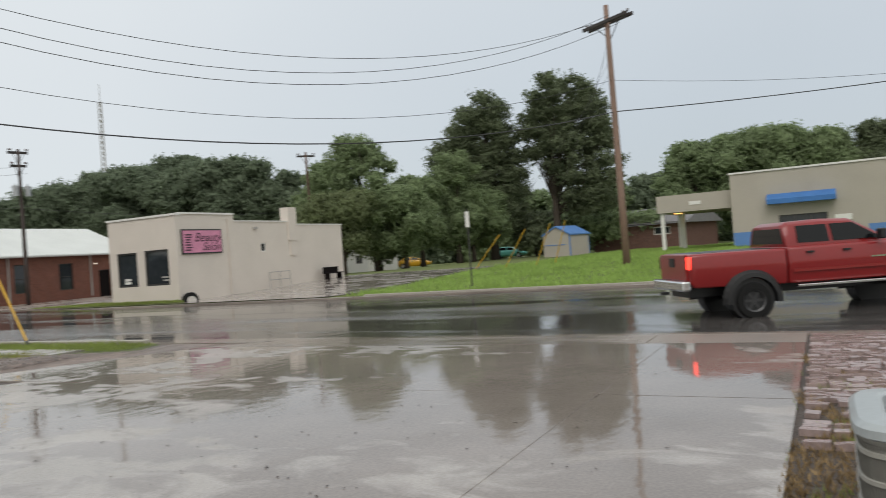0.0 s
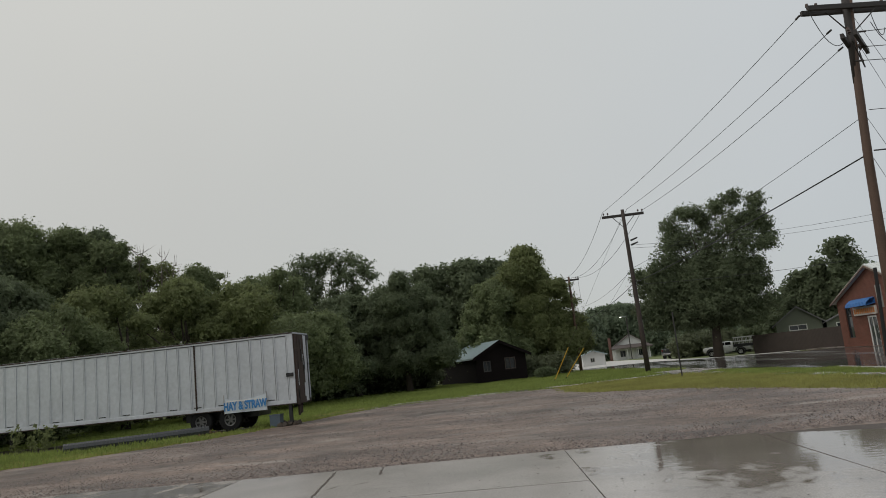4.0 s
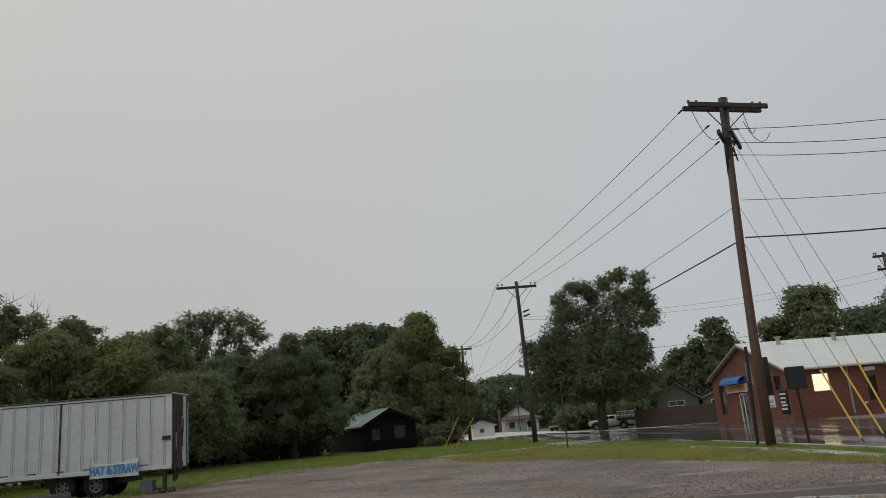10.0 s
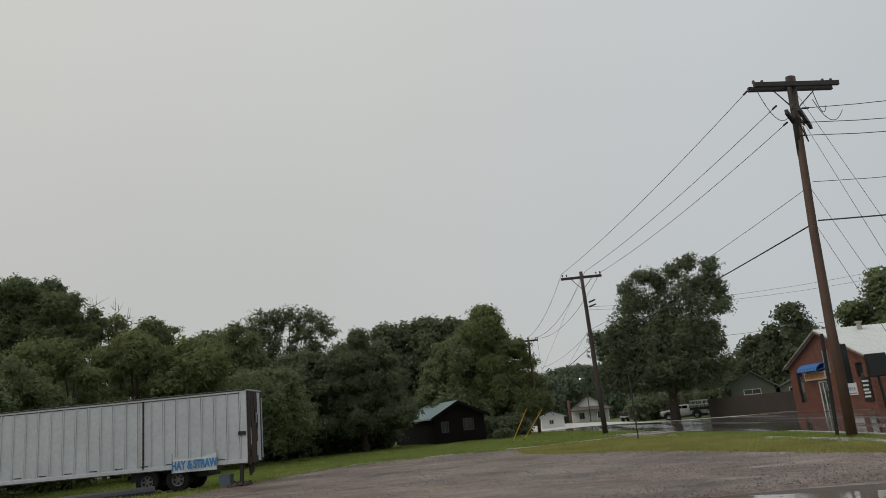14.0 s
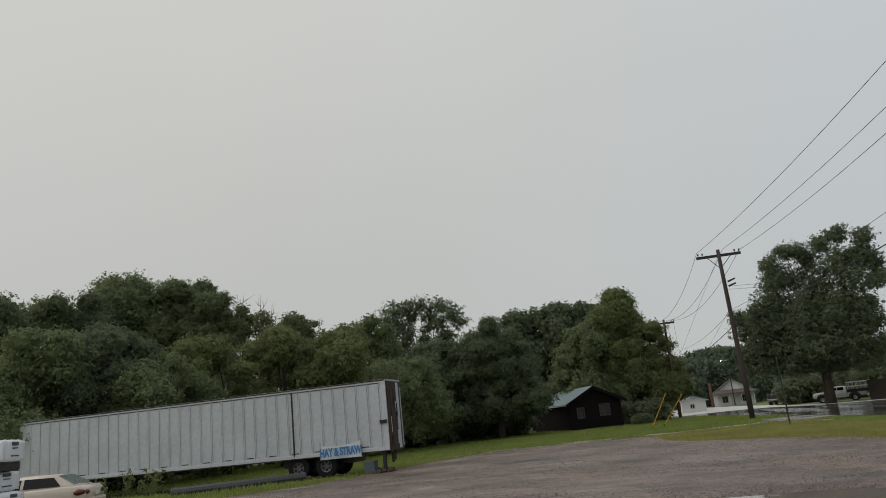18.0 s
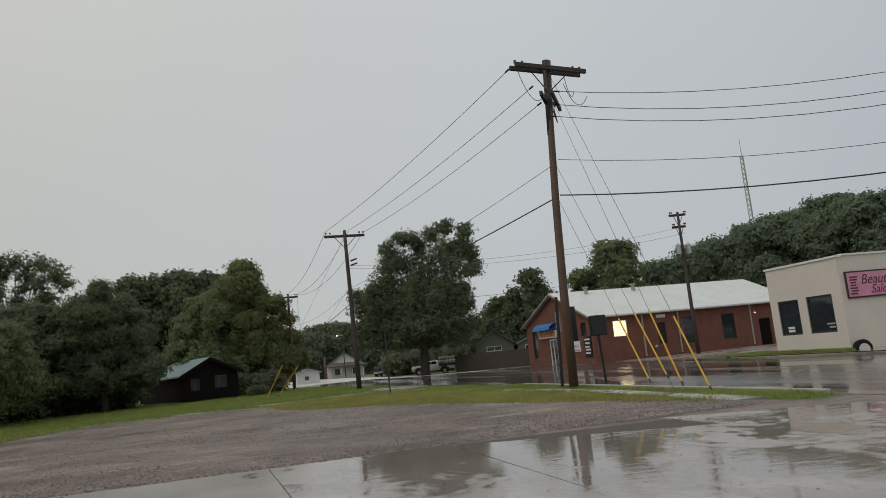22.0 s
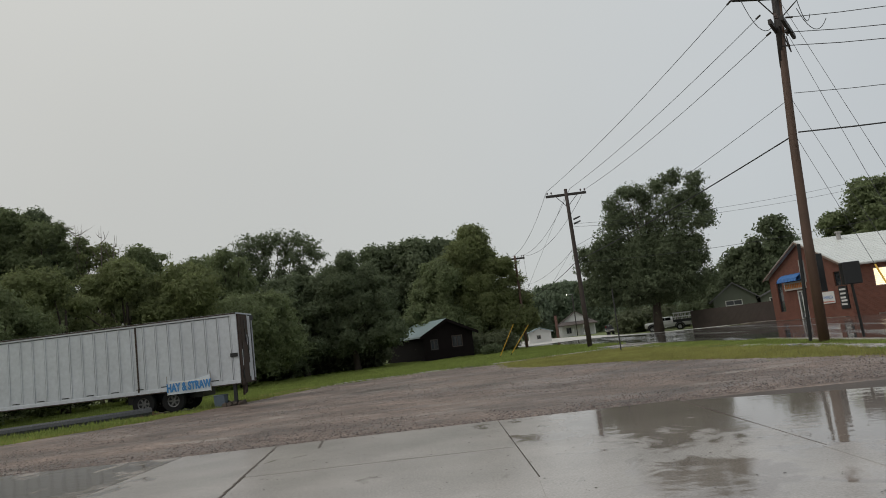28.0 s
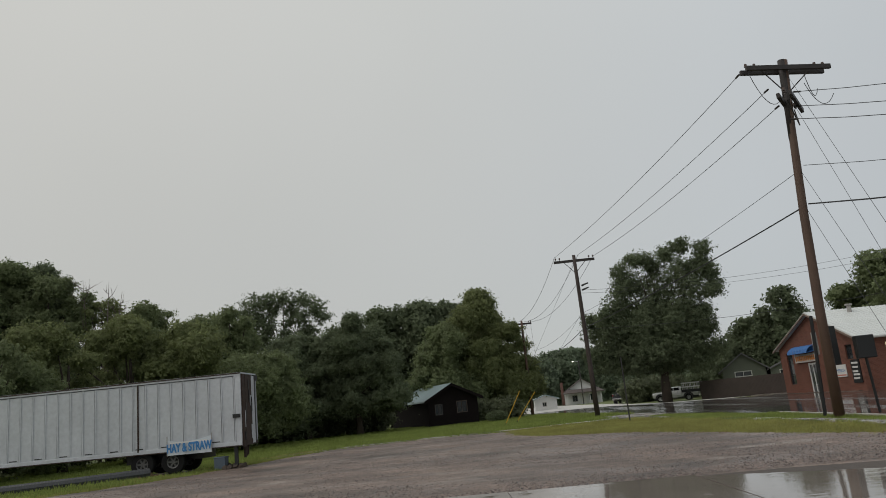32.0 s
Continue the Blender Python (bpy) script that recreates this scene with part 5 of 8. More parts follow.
# dead branches above the hedge
dead = thing("dead_tree", "bare grey dead tree rising above the leafy hedge", "tree", pose(-49.6, -26.2, 0))
bm = B()
r = np.random.default_rng(5)
for dx, dy, zt in ((0.2, -0.9, 12.6), (0.1, 0.55, 12.3), (-0.2, 1.15, 11.6)):
    tube(bm, [(0, 0, 0), (0.1, 0.1 * dy, 4), (dx * 0.5, dy * 0.6, 7.5), (dx, dy, 9.2), (dx * 1.3, dy * 1.25, zt)], [0.14, 0.11, 0.07, 0.04, 0.008], 6)
    for i in range(12):
        z = r.uniform(7.0, zt - 0.5)
        th = r.uniform(0, 6.28)
        ln = r.uniform(0.5, 1.5)
        o = Vector((dx, dy * (0.55 + 0.6 * (z - 7.0) / 4), z))
        e = o + Vector((math.cos(th) * ln * 0.7, math.sin(th) * ln * 0.7, ln * r.uniform(0.25, 0.8)))
        mid = o.lerp(e, 0.5) + Vector((0, 0, -0.1))
        tube(bm, [o, mid, e], [0.03, 0.02, 0.006], 5)
        for j in range(3):
            w = r.normal(0, 0.28, 3)
            tube(bm, [mid, mid.lerp(e, 0.6) + Vector((w[0] * 0.5, w[1] * 0.5, abs(w[2]) * 0.4)), e + Vector((w[0], w[1], abs(w[2])))], [0.014, 0.009, 0.004], 4)
part("trunk", bm, DEADWOOD, dead)


# ---- poles and wires ----
def insulator(bm, p, h=0.16):
    x, y, z = p
    rod(bm, (x, y, z), (x, y, z + h * 0.5), 0.025, 0.025, 6)
    rod(bm, (x, y, z + h * 0.35), (x, y, z + h), 0.06, 0.045, 8)


def pole(name, base, top, r0, r1, label, arms=(), wood=POLEWOOD, bow=0.0):
    """arms: (centre z, direction, half length, double) along the pole."""
    t = thing(name, label, "utility pole")
    b, q = Vector(base), Vector(top)
    bm = B()
    tube(bm, [b - Vector((0, 0, 0.3)), b.lerp(q, 0.28) + Vector((0, bow * 0.8, 0)), b.lerp(q, 0.55) + Vector((0, bow, 0)), b.lerp(q, 0.8) + Vector((0, bow * 0.7, 0)), q], [r0, r0 * 0.72 + r1 * 0.28, r0 * 0.45 + r1 * 0.55, r0 * 0.2 + r1 * 0.8, r1], 12)
    part("shaft", bm, wood, t, smooth=True)
    for z, d, half, double in arms:
        c = b + (q - b) * ((z - b.z) / (q.z - b.z))
        d = Vector((d[0], d[1], 0)).normalized()
        nrm = Vector((-d.y, d.x, 0))
        for s in ((-1, 1) if double else (1,)):
            o = c + nrm * s * (r1 + 0.07)
            m = Matrix.Translation(o) @ Matrix(((d.x, nrm.x, 0), (d.y, nrm.y, 0), (0, 0, 1))).to_4x4()
            arm = bx("crossarm", (-half, half, -0.055, 0.055, -0.085, 0.085), DARKWOOD, t, m=m, bev=0.01)
        for s in (-1, 1):
            rd("brace", c + d * s * half * 0.55 - Vector((0, 0, 0.06)), c - Vector((0, 0, 0.85)) + nrm * (r1 + 0.03), 0.022, DARKWOOD, t, n=5)
            for f in (0.92, 0.72):
                bm = B()
                insulator(bm, c + d * s * half * f + Vector((0, 0, 0.085)))
                part("insulator", bm, CERAMIC, t)
    return t


def wire(p, q, sag, rad, label="thin black overhead wire between poles", name="overhead_wire", n=18, group="overhead wires"):
    p, q = Vector(p), Vector(q)
    bm = B()
    tube(bm, [p.lerp(q, i / n) - Vector((0, 0, 4 * sag * (i / n) * (1 - i / n))) for i in range(n + 1)], rad, 5)
    return tagged(part(name, bm, WIRE), label, "wire", group)


P1B, P1T = (-24.7, 11.1, 0), (-24.6, 11.62, 12.2)
P2B, P2T = (-48.8, 6.9, 0), (-48.85, 6.75, 10.6)
P3B, P3T = (-72.0, 4.1, -0.1), (-71.9, 4.05, 9.0)
P4B, P4T = (-46.5, 30.75, 0), (-47.3, 31.25, 10.4)
PRB, PRT = (-8.7, 36.8, 0.2), (-8.9, 37.1, 13.2)
P5B, P5T = (-42.3, 56.0, 0.2), (-42.5, 56.0, 11.8)
AX = Vector((0, 1, 0))
SPAN = Vector((PRB[0] - P1B[0], PRB[1] - P1B[1], 0)).normalized()
CROSS = Vector((SPAN.y, -SPAN.x, 0))
p1 = pole("utility_pole", P1B, P1T, 0.17, 0.115, "tall brown wooden corner pole with dark double crossarms and guy wires", [(11.85, (-0.2, 1), 1.6, True), (10.6, CROSS, 1.15, True)], bow=-0.13)
rd("tarred_top", (-24.64, 11.40, 9.3), (-24.60, 11.53, 12.21), 0.134, DARKWOOD, p1, "dark rain-soaked pole top", n=12)
for a, b in (((-24.5, 9.97, 11.82), (-25.3, 9.83, 11.76)), ((-24.6, 10.9, 11.2), (-25.4, 10.76, 11.16)), ((-24.6, 11.15, 10.55), (-25.4, 11.02, 10.52)), ((-25.45, 12.11, 11.33), (-25.05, 12.75, 11.12)), ((-24.79, 11.7, 10.55), (-24.38, 12.35, 10.33)), ((-24.1, 11.2, 9.85), (-23.7, 11.85, 9.62))):
    rd("dead_end_insulator", Vector(a).lerp(Vector(b), 0.02), Vector(a).lerp(Vector(b), 0.32), 0.034, DARKWOOD, p1, n=8)
p2 = pole("utility_pole", P2B, P2T, 0.17, 0.11, "dark brown wooden pole with one dark crossarm", [(10.25, AX, 1.36, False)], wood=BLACKPOLE)
bm = B()
for dz in (0, 0.3):
    rod(bm, (-48.85, 7.0, 8.2 + dz), (-48.85, 7.45, 8.35 + dz), 0.07, 0.05, 6)
part("fuse_cutout", bm, DARKTRIM, p2)
p3 = pole("utility_pole", P3B, P3T, 0.16, 0.10, "distant wooden pole with a short crossarm", [(8.7, AX, 0.95, False)])
p4 = pole("utility_pole", P4B, P4T, 0.15, 0.09, "slim dark wooden pole carrying grey transformers", [(10.2, (0.3, 1), 0.62, False), (9.3, (0.3, 1), 0.5, False)], wood=BLACKPOLE)
for dy in (-0.42, 0.42):
    bm = B()
    rod(bm, (-46.95, 31.1 + dy, 7.25), (-46.95, 31.1 + dy, 7.9), 0.19, 0.19, 12)
    rod(bm, (-46.95, 31.1 + dy, 7.9), (-46.95, 31.1 + dy, 8.05), 0.04, 0.04, 6)
    part("transformer", bm, STEEL, p4, "grey transformer can")
pr = pole("utility_pole", PRB, PRT, 0.19, 0.12, "tall pale brown wooden pole with a slanting crossarm", [(12.35, CROSS, 1.55, True)], wood=PALEPOLE)
p5 = pole("utility_pole", P5B, P5T, 0.15, 0.10, "wooden pole half hidden among the trees", [(11.45, (0.7, 0.7), 0.85, False)])

arm1 = [(-24.5, 9.97, 11.82), (-24.6, 10.9, 11.2), (-24.6, 11.15, 10.55)]
arm2 = [(-48.85, 5.45, 10.55), (-48.85, 7.05, 10.6), (-48.85, 8.0, 10.4)]
arm3 = [(-71.9, 3.2, 8.85), (-71.9, 4.3, 8.9), (-71.9, 4.9, 8.85)]
for a, b, c in zip(arm1, arm2, arm3):
    wire(a, b, 0.28, 0.012)
    wire(b, c, 1.1, 0.013)
for a, b, sg_ in (((-25.45, 12.11, 11.33), (-9.74, 37.62, 12.57), 2.24), ((-24.79, 11.7, 10.55), (-8.73, 36.99, 12.66), 2.75), ((-24.1, 11.2, 9.85), (-8.2, 36.7, 12.1), 2.75)):
    wire(a, b, sg_, 0.013)
wire((-24.66, 11.3, 8.12), (-48.8, 6.9, 6.7), 0.25, 0.010)
wire((-24.62, 11.3, 6.9), (-48.8, 6.9, 5.72), 0.15, 0.026, "thick black cable strung between poles")
wire((-24.5, 11.5, 8.3), (-8.8, 37.0, 9.44), 1.85, 0.011)
wire((-24.5, 11.4, 6.95), (-8.75, 37.0, 7.86), 1.38, 0.026, "thick black cable strung between poles")
wire((-48.8, 6.85, 5.72), (-72.0, 4.7, 4.6), 0.3, 0.022)
wire((-48.8, 6.9, 6.7), (-72.0, 4.7, 6.0), 0.5, 0.010)
wire((-48.8, 6.9, 5.6), (-46.9, 31.6, 6.6), 0.6, 0.012)
wire((-48.8, 6.9, 8.2), (-47.2, 31.7, 9.3), 0.7, 0.009)
wire((-48.8, 6.9, 8.0), (-47.2, 31.7, 8.8), 0.7, 0.009)
wire((-46.9, 31.7, 6.4), (-42.4, 56, 6.4), 0.5, 0.012)
wire((-8.85, 37, 9.44), (20, 62, 12.0), 1.0, 0.011)
wire((-8.85, 37, 7.86), (24, 58, 11.5), 0.6, 0.026, "thick black cable strung between poles")
wire((-72, 4.7, 4.6), (-149, 10.5, 4.6), 0.8, 0.02)
for a in arm3:
    wire(a, (-140, a[1] + 5, 7.5), 1.5, 0.012)
# jumper loops at the corner pole
for (a, b, dr) in (((-24.3, 10.2, 11.75), (-24.6, 11.4, 11.0), 0.75), ((-24.0, 11.9, 11.4), (-24.3, 12.4, 10.9), 0.5), ((-23.9, 11.8, 11.0), (-24.1, 12.8, 10.6), 0.55)):
    wire(a, b, dr, 0.012, "drooping jumper loop on the corner pole", "jumper_wire", 10)


def guard(name, anchor, attach, start, length):
    t = thing(name, "bright yellow guy-wire guard over a steel stay", "guy guard", group="yellow guy guards")
    a, b = Vector(anchor), Vector(attach)
    d = (b - a).normalized()
    rd("stay_wire", a - d * 0.2, b, 0.007, WIRE, t, n=5)
    rd("sleeve", a + d * start, a + d * (start + length), 0.026, GUARD_YELLOW, t, n=8)
    rd("clamp", a + d * (start - 0.12), a + d * start, 0.03, BLACK, t, n=6)
    return t


guard("guy_guard", (-20.0, 11.5, 0), (-24.65, 11.35, 6.9), 0.3, 2.3)
guard("guy_guard", (-18.9, 11.5, 0), (-24.6, 11.4, 8.2), 0.45, 2.35)
guard("guy_guard", (-18.35, 11.5, 0), (-24.6, 11.5, 11.0), 0.22, 2.4)
guard("guy_guard", (-16.75, 11.25, 0), (-24.6, 11.6, 11.7), 0.12, 2.25)
guard("guy_guard", (-49.9, 1.0, 0), (-48.85, 6.7, 10.2), 0.1, 2.3)
guard("guy_guard", (-51.0, 1.75, 0), (-48.85, 6.7, 6.6), 0.2, 2.3)
for gx0, gy0, gz0 in ((-17.9, 38.6, 0.25), (-16.3, 39.3, 0.25), (-14.6, 39.8, 0.28), (-13.6, 40.2, 0.28)):
    guard("guy_guard", (gx0, gy0, gz0), (-8.85, 37, 9.8 + 0.4 * (gx0 + 18)), 0.1, 2.7)

# thin steel post in the verge and the road sign across the road
tp = thing("steel_post", "thin dark steel post in the grass verge", "post")
rd("shaft", (-37.3, 6.8, -0.1), (-37.4, 6.8, 3.1), 0.035, DARKTRIM, tp)
rs = thing("road_sign", "narrow white road sign seen edge-on on a dark post", "road sign")
rd("post", (-12.95, 27.8, 0), (-12.95, 27.8, 3.2), 0.035, DARKTRIM, rs)
bx("plate", (-13.04, -12.86, 27.76, 27.78, 2.45, 3.1), TRIMWHITE, rs)
# black box sign on a post, and the black stand beside the pole
ss = thing("box_sign", "black box sign seen from behind on a black post", "sign")
rd("post", (-24.55, 12.3, 0), (-24.5, 12.2, 1.75), 0.045, BLACK, ss)
bx("cabinet", (-24.62, -24.38, 11.93, 12.52, 1.72, 2.45), BLACK, ss, bev=0.03)
bs = thing("banner_stand", "tall black stand with grey boards beside the wooden pole", "sign")
rd("post", (-25.6, 11.05, 0), (-25.6, 11.22, 3.3), 0.06, BLACK, bs)
bx("board", (-25.66, -25.6, 11.12, 11.28, 2.0, 2.75), GREYTRIM, bs, "grey-white board")
bx("black_board", (-25.68, -25.6, 11.62, 11.92, 1.6, 2.9), BLACK, bs)

# lattice radio tower far behind
tw = thing("radio_tower", "thin grey lattice radio tower far behind the trees", "tower", pose(-117.4, 93.4, 0))
bm = B()
for i in range(3):
    c, s_ = math.cos(i * 2.094), math.sin(i * 2.094)
    rod(bm, (c * 0.55, s_ * 0.55, 0), (c * 0.35, s_ * 0.35, 34), 0.085, 0.07, 4)
part("leg", bm, GREYTRIM, tw)
bm = B()
for z in np.arange(1, 34, 1.0):
    for i in range(3):
        a0, a1 = i * 2.094, (i + 1) * 2.094
        w0 = 0.55 - 0.2 * z / 34
        rod(bm, (math.cos(a0) * w0, math.sin(a0) * w0, z), (math.cos(a1) * w0, math.sin(a1) * w0, z + 0.9), 0.05, 0.05, 4)
part("lattice", bm, GREYTRIM, tw)
rd("antenna", (0, 0, 33.5), (0, 0, 37.2), 0.05, GREYTRIM, tw)


# ---- cream block building across the road ----
def text(parent, name, words, size, m, material, depth=0.004, shear=0.0, bold=0.0):
    cu = bpy.data.curves.new(name, "FONT")
    cu.body, cu.size, cu.extrude, cu.align_x, cu.align_y = words, size, depth, "CENTER", "CENTER"
    cu.shear, cu.offset = shear, bold
    tmp = bpy.data.objects.new(name, cu)
    scene.collection.objects.link(tmp)
    dg = bpy.context.evaluated_depsgraph_get()
    me = bpy.data.meshes.new_from_object(tmp.evaluated_get(dg))
    bpy.data.objects.remove(tmp)
    me.transform(m)
    me.materials.clear()
    me.materials.append(material)
    ob = new(name, me)
    ob.parent = parent
    return ob


FACE = Matrix(((1, 0, 0, 0), (0, 0, -1, 0), (0, 1, 0, 0), (0, 0, 0, 1)))
cream = thing("cream_building", "cream-painted block shop with a stepped parapet and dark windows", "building")
CF = pose(-33.6, 26.95, 0.0)
CS = pose(-28.65, 26.95, 0.0, 0, 0, 90)
bm = B()
wall(bm, 0, 4.95, -0.2, 4.32, 0.0, 0.25, [(0.55, 2.05, 0.85, 2.62), (2.62, 4.32, 0.85, 2.66)], CF)
part("front_wall", bm, CREAM, cream)
bm = B()
wall(bm, 0.25, 4.1, -0.2, 4.38, 0.0, 0.25, [], CS)
wall(bm, 4.1, 9.5, -0.2, 4.02, 0.0, 0.25, [(6.2, 6.65, 2.3, 2.8)], CS)
wall(bm, 9.5, 14.2, -0.2, 3.85, 0.0, 0.25, [], CS)
part("side_wall", bm, CREAM, cream)
bm = B()
box(bm, -33.6, -33.35, 27.2, 41.15, -0.2, 4.1)
box(bm, -33.35, -28.9, 40.9, 41.15, -0.2, 3.8)
part("back_wall", bm, CREAM, cream)
bx("roof", (-33.35, -28.9, 27.2, 40.9, 3.4, 3.55), ROOFGREY, cream)
for dims, mm in (((-0.06, 5.0, -0.06, 0.3, 4.32, 4.42), CF), ((0.3, 4.1, -0.06, 0.3, 4.38, 4.47), CS), ((4.1, 9.5, -0.05, 0.3, 4.02, 4.08), CS), ((9.5, 14.25, -0.05, 0.3, 3.85, 3.91), CS)):
    bx("parapet_cap", dims, TRIMWHITE, cream, m=mm)
bm = B()
box(bm, 8.65, 9.4, -0.12, 0.5, 2.9, 4.9, CS)
box(bm, 8.75, 9.3, -0.08, 0.1, 2.0, 2.9, CS)
part("chimney", bm, CREAM, cream)
window(cream, 0.55, 2.05, 0.85, 2.62, 0.06, CF, DARKTRIM, WINDOW, (1, 1), 0.09)
window(cream, 2.62, 4.32, 0.85, 2.66, 0.06, CF, DARKTRIM, WINDOW, (1, 1), 0.09)
window(cream, 6.2, 6.65, 2.3, 2.8, 0.06, CS, TRIMWHITE, WINDOW, (1, 1), 0.05)
bx("curtain", (0.75, 0.98, 0.2, 0.24, 1.1, 2.5), TRIMWHITE, cream, "pale curtain behind the glass", m=CF)
for i, z in enumerate((1.0, 1.16)):
    bx("notice", (0.98, 1.45, 0.07, 0.08, z, z + 0.12), TRIMWHITE, cream, m=CF)
sg = bx("shop_sign", (0.3, 3.05, -0.09, -0.02, 2.33, 3.6), DARKTRIM, cream, "pink shop sign in a black frame", m=CS)
bm = B()
box(bm, 0.36, 2.99, -0.1, -0.085, 2.4, 3.53, CS)
part("sign_panel", bm, PINK, sg)
bm = B()
rs_ = np.random.default_rng(3)
for i in range(7):
    z = 2.5 + 0.13 * i
    box(bm, 0.45 + rs_.uniform(0, 0.1), 0.8 + rs_.uniform(0, 0.25), -0.107, -0.101, z, z + 0.07, CS)
part("side_print", bm, DARKPINK, sg)
text(sg, "upper_writing", "Beauty", 0.66, CS @ Matrix.Translation((2.0, -0.103, 3.16)) @ FACE, DARKPINK, shear=0.35)
text(sg, "lower_writing", "Salon", 0.58, CS @ Matrix.Translation((2.25, -0.103, 2.68)) @ FACE, DARKPINK, shear=0.35)
for z, w_ in ((1.22, 0.5), (1.06, 0.38)):
    bx("window_print", (4.2 - w_, 4.2, 0.05, 0.056, z, z + 0.08), GREYTRIM, cream, m=CF)
rd("downpipe", CS @ Vector((3.6, -0.06, 0.1)), CS @ Vector((3.6, -0.06, 4.2)), 0.045, CREAM, cream)
bx("wall_lamp", (5.6, 5.85, -0.15, 0.0, 3.6, 3.72), GREYTRIM, cream, m=CS)
# half-buried wheel, rail and bench by the side wall
wp = thing("planter_wheel", "old grey tyre with a pale stone core beside the wall", "tyre", pose(-28.3, 27.3, -0.22, 0, 0, 80))
bm = B()
rod(bm, (-0.02, -0.12, 0.22), (-0.02, 0.12, 0.2), 0.42, 0.42, 20)
part("tyre", bm, RUBBER, wp)
bm = B()
rod(bm, (-0.02, -0.14, 0.18), (-0.02, 0.14, 0.18), 0.27, 0.27, 16)
part("core", bm, GLARESTONE, wp)
rl = thing("handrail", "grey pipe handrail beside the side door steps", "handrail", pose(-28.2, 33.2, float(rise(-28, 33)) - 0.05, 0, 0, 90))
for x in (0, 0.9, 1.8):
    rd("post", (x, 0, 0), (x, 0, 1.0), 0.025, GREYTRIM, rl)
for z in (0.55, 1.0):
    rd("rail", (0, 0, z), (1.8, 0, z), 0.025, GREYTRIM, rl)
bn = thing("bench", "dark wooden bench against the end of the wall", "bench", pose(-28.0, 38.2, float(rise(-28, 39)) - 0.05, 0, 0, 90))
bx("seat", (0, 1.6, -0.25, 0.2, 0.38, 0.45), DARKTIMBER, bn)
for x in (0.1, 1.4):
    bx("leg", (x, x + 0.1, -0.2, 0.15, 0, 0.38), DARKTIMBER, bn)
bx("backrest", (0, 1.6, 0.15, 0.2, 0.45, 0.8), DARKTIMBER, bn)

# ---- brick building with a white metal roof ----
brick = thing("brick_building", "single-storey red brick shop with a white ribbed metal roof", "building")
BG = pose(-60.0, 23.25, 0, 0, 0, 4)
BL = pose(-60.0, 23.25, 0, 0, 0, 4) @ pose(11.0, 0, 0, 0, 0, 90)
GW, LW, EAVE, PEAK = 11.0, 18.6, 3.35, 5.55
bm = B()
wall(bm, 0, GW, -0.2, EAVE, 0, 0.3, [(1.05, 1.95, 0.65, 3.0), (4.05, 5.35, 0.0, 2.12), (9.35, 10.15, 2.05, 3.0)], BG)
prism(bm, [(0, EAVE), (GW, EAVE), (GW / 2, PEAK)], 1, 0.0, 0.3, BG)
part("gable_wall", bm, BRICK, brick)
LWIN = [(5.55, 6.25, 0.9, 2.5), (7.85, 8.85, 0.75, 2.75), (11.4, 12.6, 0.75, 2.7)]
bm = B()
wall(bm, 0.3, LW, -0.2, EAVE, 0, 0.3, [(1.75, 2.95, 1.75, 2.92), (14.9, 16.05, 0.0, 2.08)] + LWIN, BL)
part("side_wall", bm, BRICK, brick)
bm = B()
wall(bm, 0, GW, -0.2, EAVE, LW - 0.3, LW, [], BG)
prism(bm, [(0, EAVE), (GW, EAVE), (GW / 2, PEAK)], 1, LW - 0.3, LW, BG)
box(bm, 0, 0.3, 0.3, LW - 0.3, -0.2, EAVE, BG)
part("back_wall", bm, BRICK, brick)
bx("floor_slab", (0.3, GW - 0.3, 0.3, LW - 0.3, -0.1, 0.02), KERB, brick, m=BG)
slope = math.atan2(PEAK - EAVE, GW / 2)
for side in (0, 1):
    bm = B()
    xa, xb = (GW / 2, GW + 0.35) if side else (-0.35, GW / 2)
    za, zb = (PEAK + 0.06, EAVE - 0.08) if side else (EAVE - 0.08, PEAK + 0.06)
    prism(bm, [(xa, za), (xb, zb), (xb, zb + 0.09), (xa, za + 0.09)], 1, -0.3, LW + 0.3, BG)
    pan = part("roof_panel", bm, WHITEROOF, brick)
    bm = B()
    yy = -0.25
    while yy < LW + 0.3:
        prism(bm, [(xa, za + 0.088), (xb, zb + 0.088), (xb, zb + 0.12), (xa, za + 0.12)], 1, yy, yy + 0.05, BG)
        yy += 0.31
    tagged(part("roof_rib", bm, WHITEROOF, brick), kind="stuff")
bm = B()
for x0, z0, x1, z1 in ((-0.4, EAVE - 0.14, GW / 2, PEAK), (GW / 2, PEAK, GW + 0.4, EAVE - 0.14)):
    prism(bm, [(x0, z0 - 0.06), (x1, z1 - 0.06), (x1, z1 + 0.06), (x0, z0 + 0.06)], 1, -0.36, -0.3, BG)
part("fascia", bm, BROWNTRIM, brick)
bx("gutter", (-0.2, LW + 0.2, -0.42, -0.3, EAVE - 0.13, EAVE - 0.06), GREYTRIM, brick, m=BL)
for x in (4.2, 7.35, 14.1):
    bx("downpipe", (x, x + 0.09, -0.1, -0.01, 0.15, EAVE - 0.1), GREYTRIM, brick, m=BL)
for yv in (7.0, 2.6):
    rd("roof_vent", BG @ Vector((GW / 2 + 0.8, yv, PEAK - 0.35)), BG @ Vector((GW / 2 + 0.8, yv, PEAK + 0.3)), 0.16, GREYTRIM, brick)
    rd("vent_cap", BG @ Vector((GW / 2 + 0.8, yv, PEAK + 0.3)), BG @ Vector((GW / 2 + 0.8, yv, PEAK + 0.4)), 0.26, GREYTRIM, brick)
window(brick, 1.05, 1.95, 0.65, 3.0, 0.1, BG, DARKTRIM, WINDOW, (1, 3), 0.06)
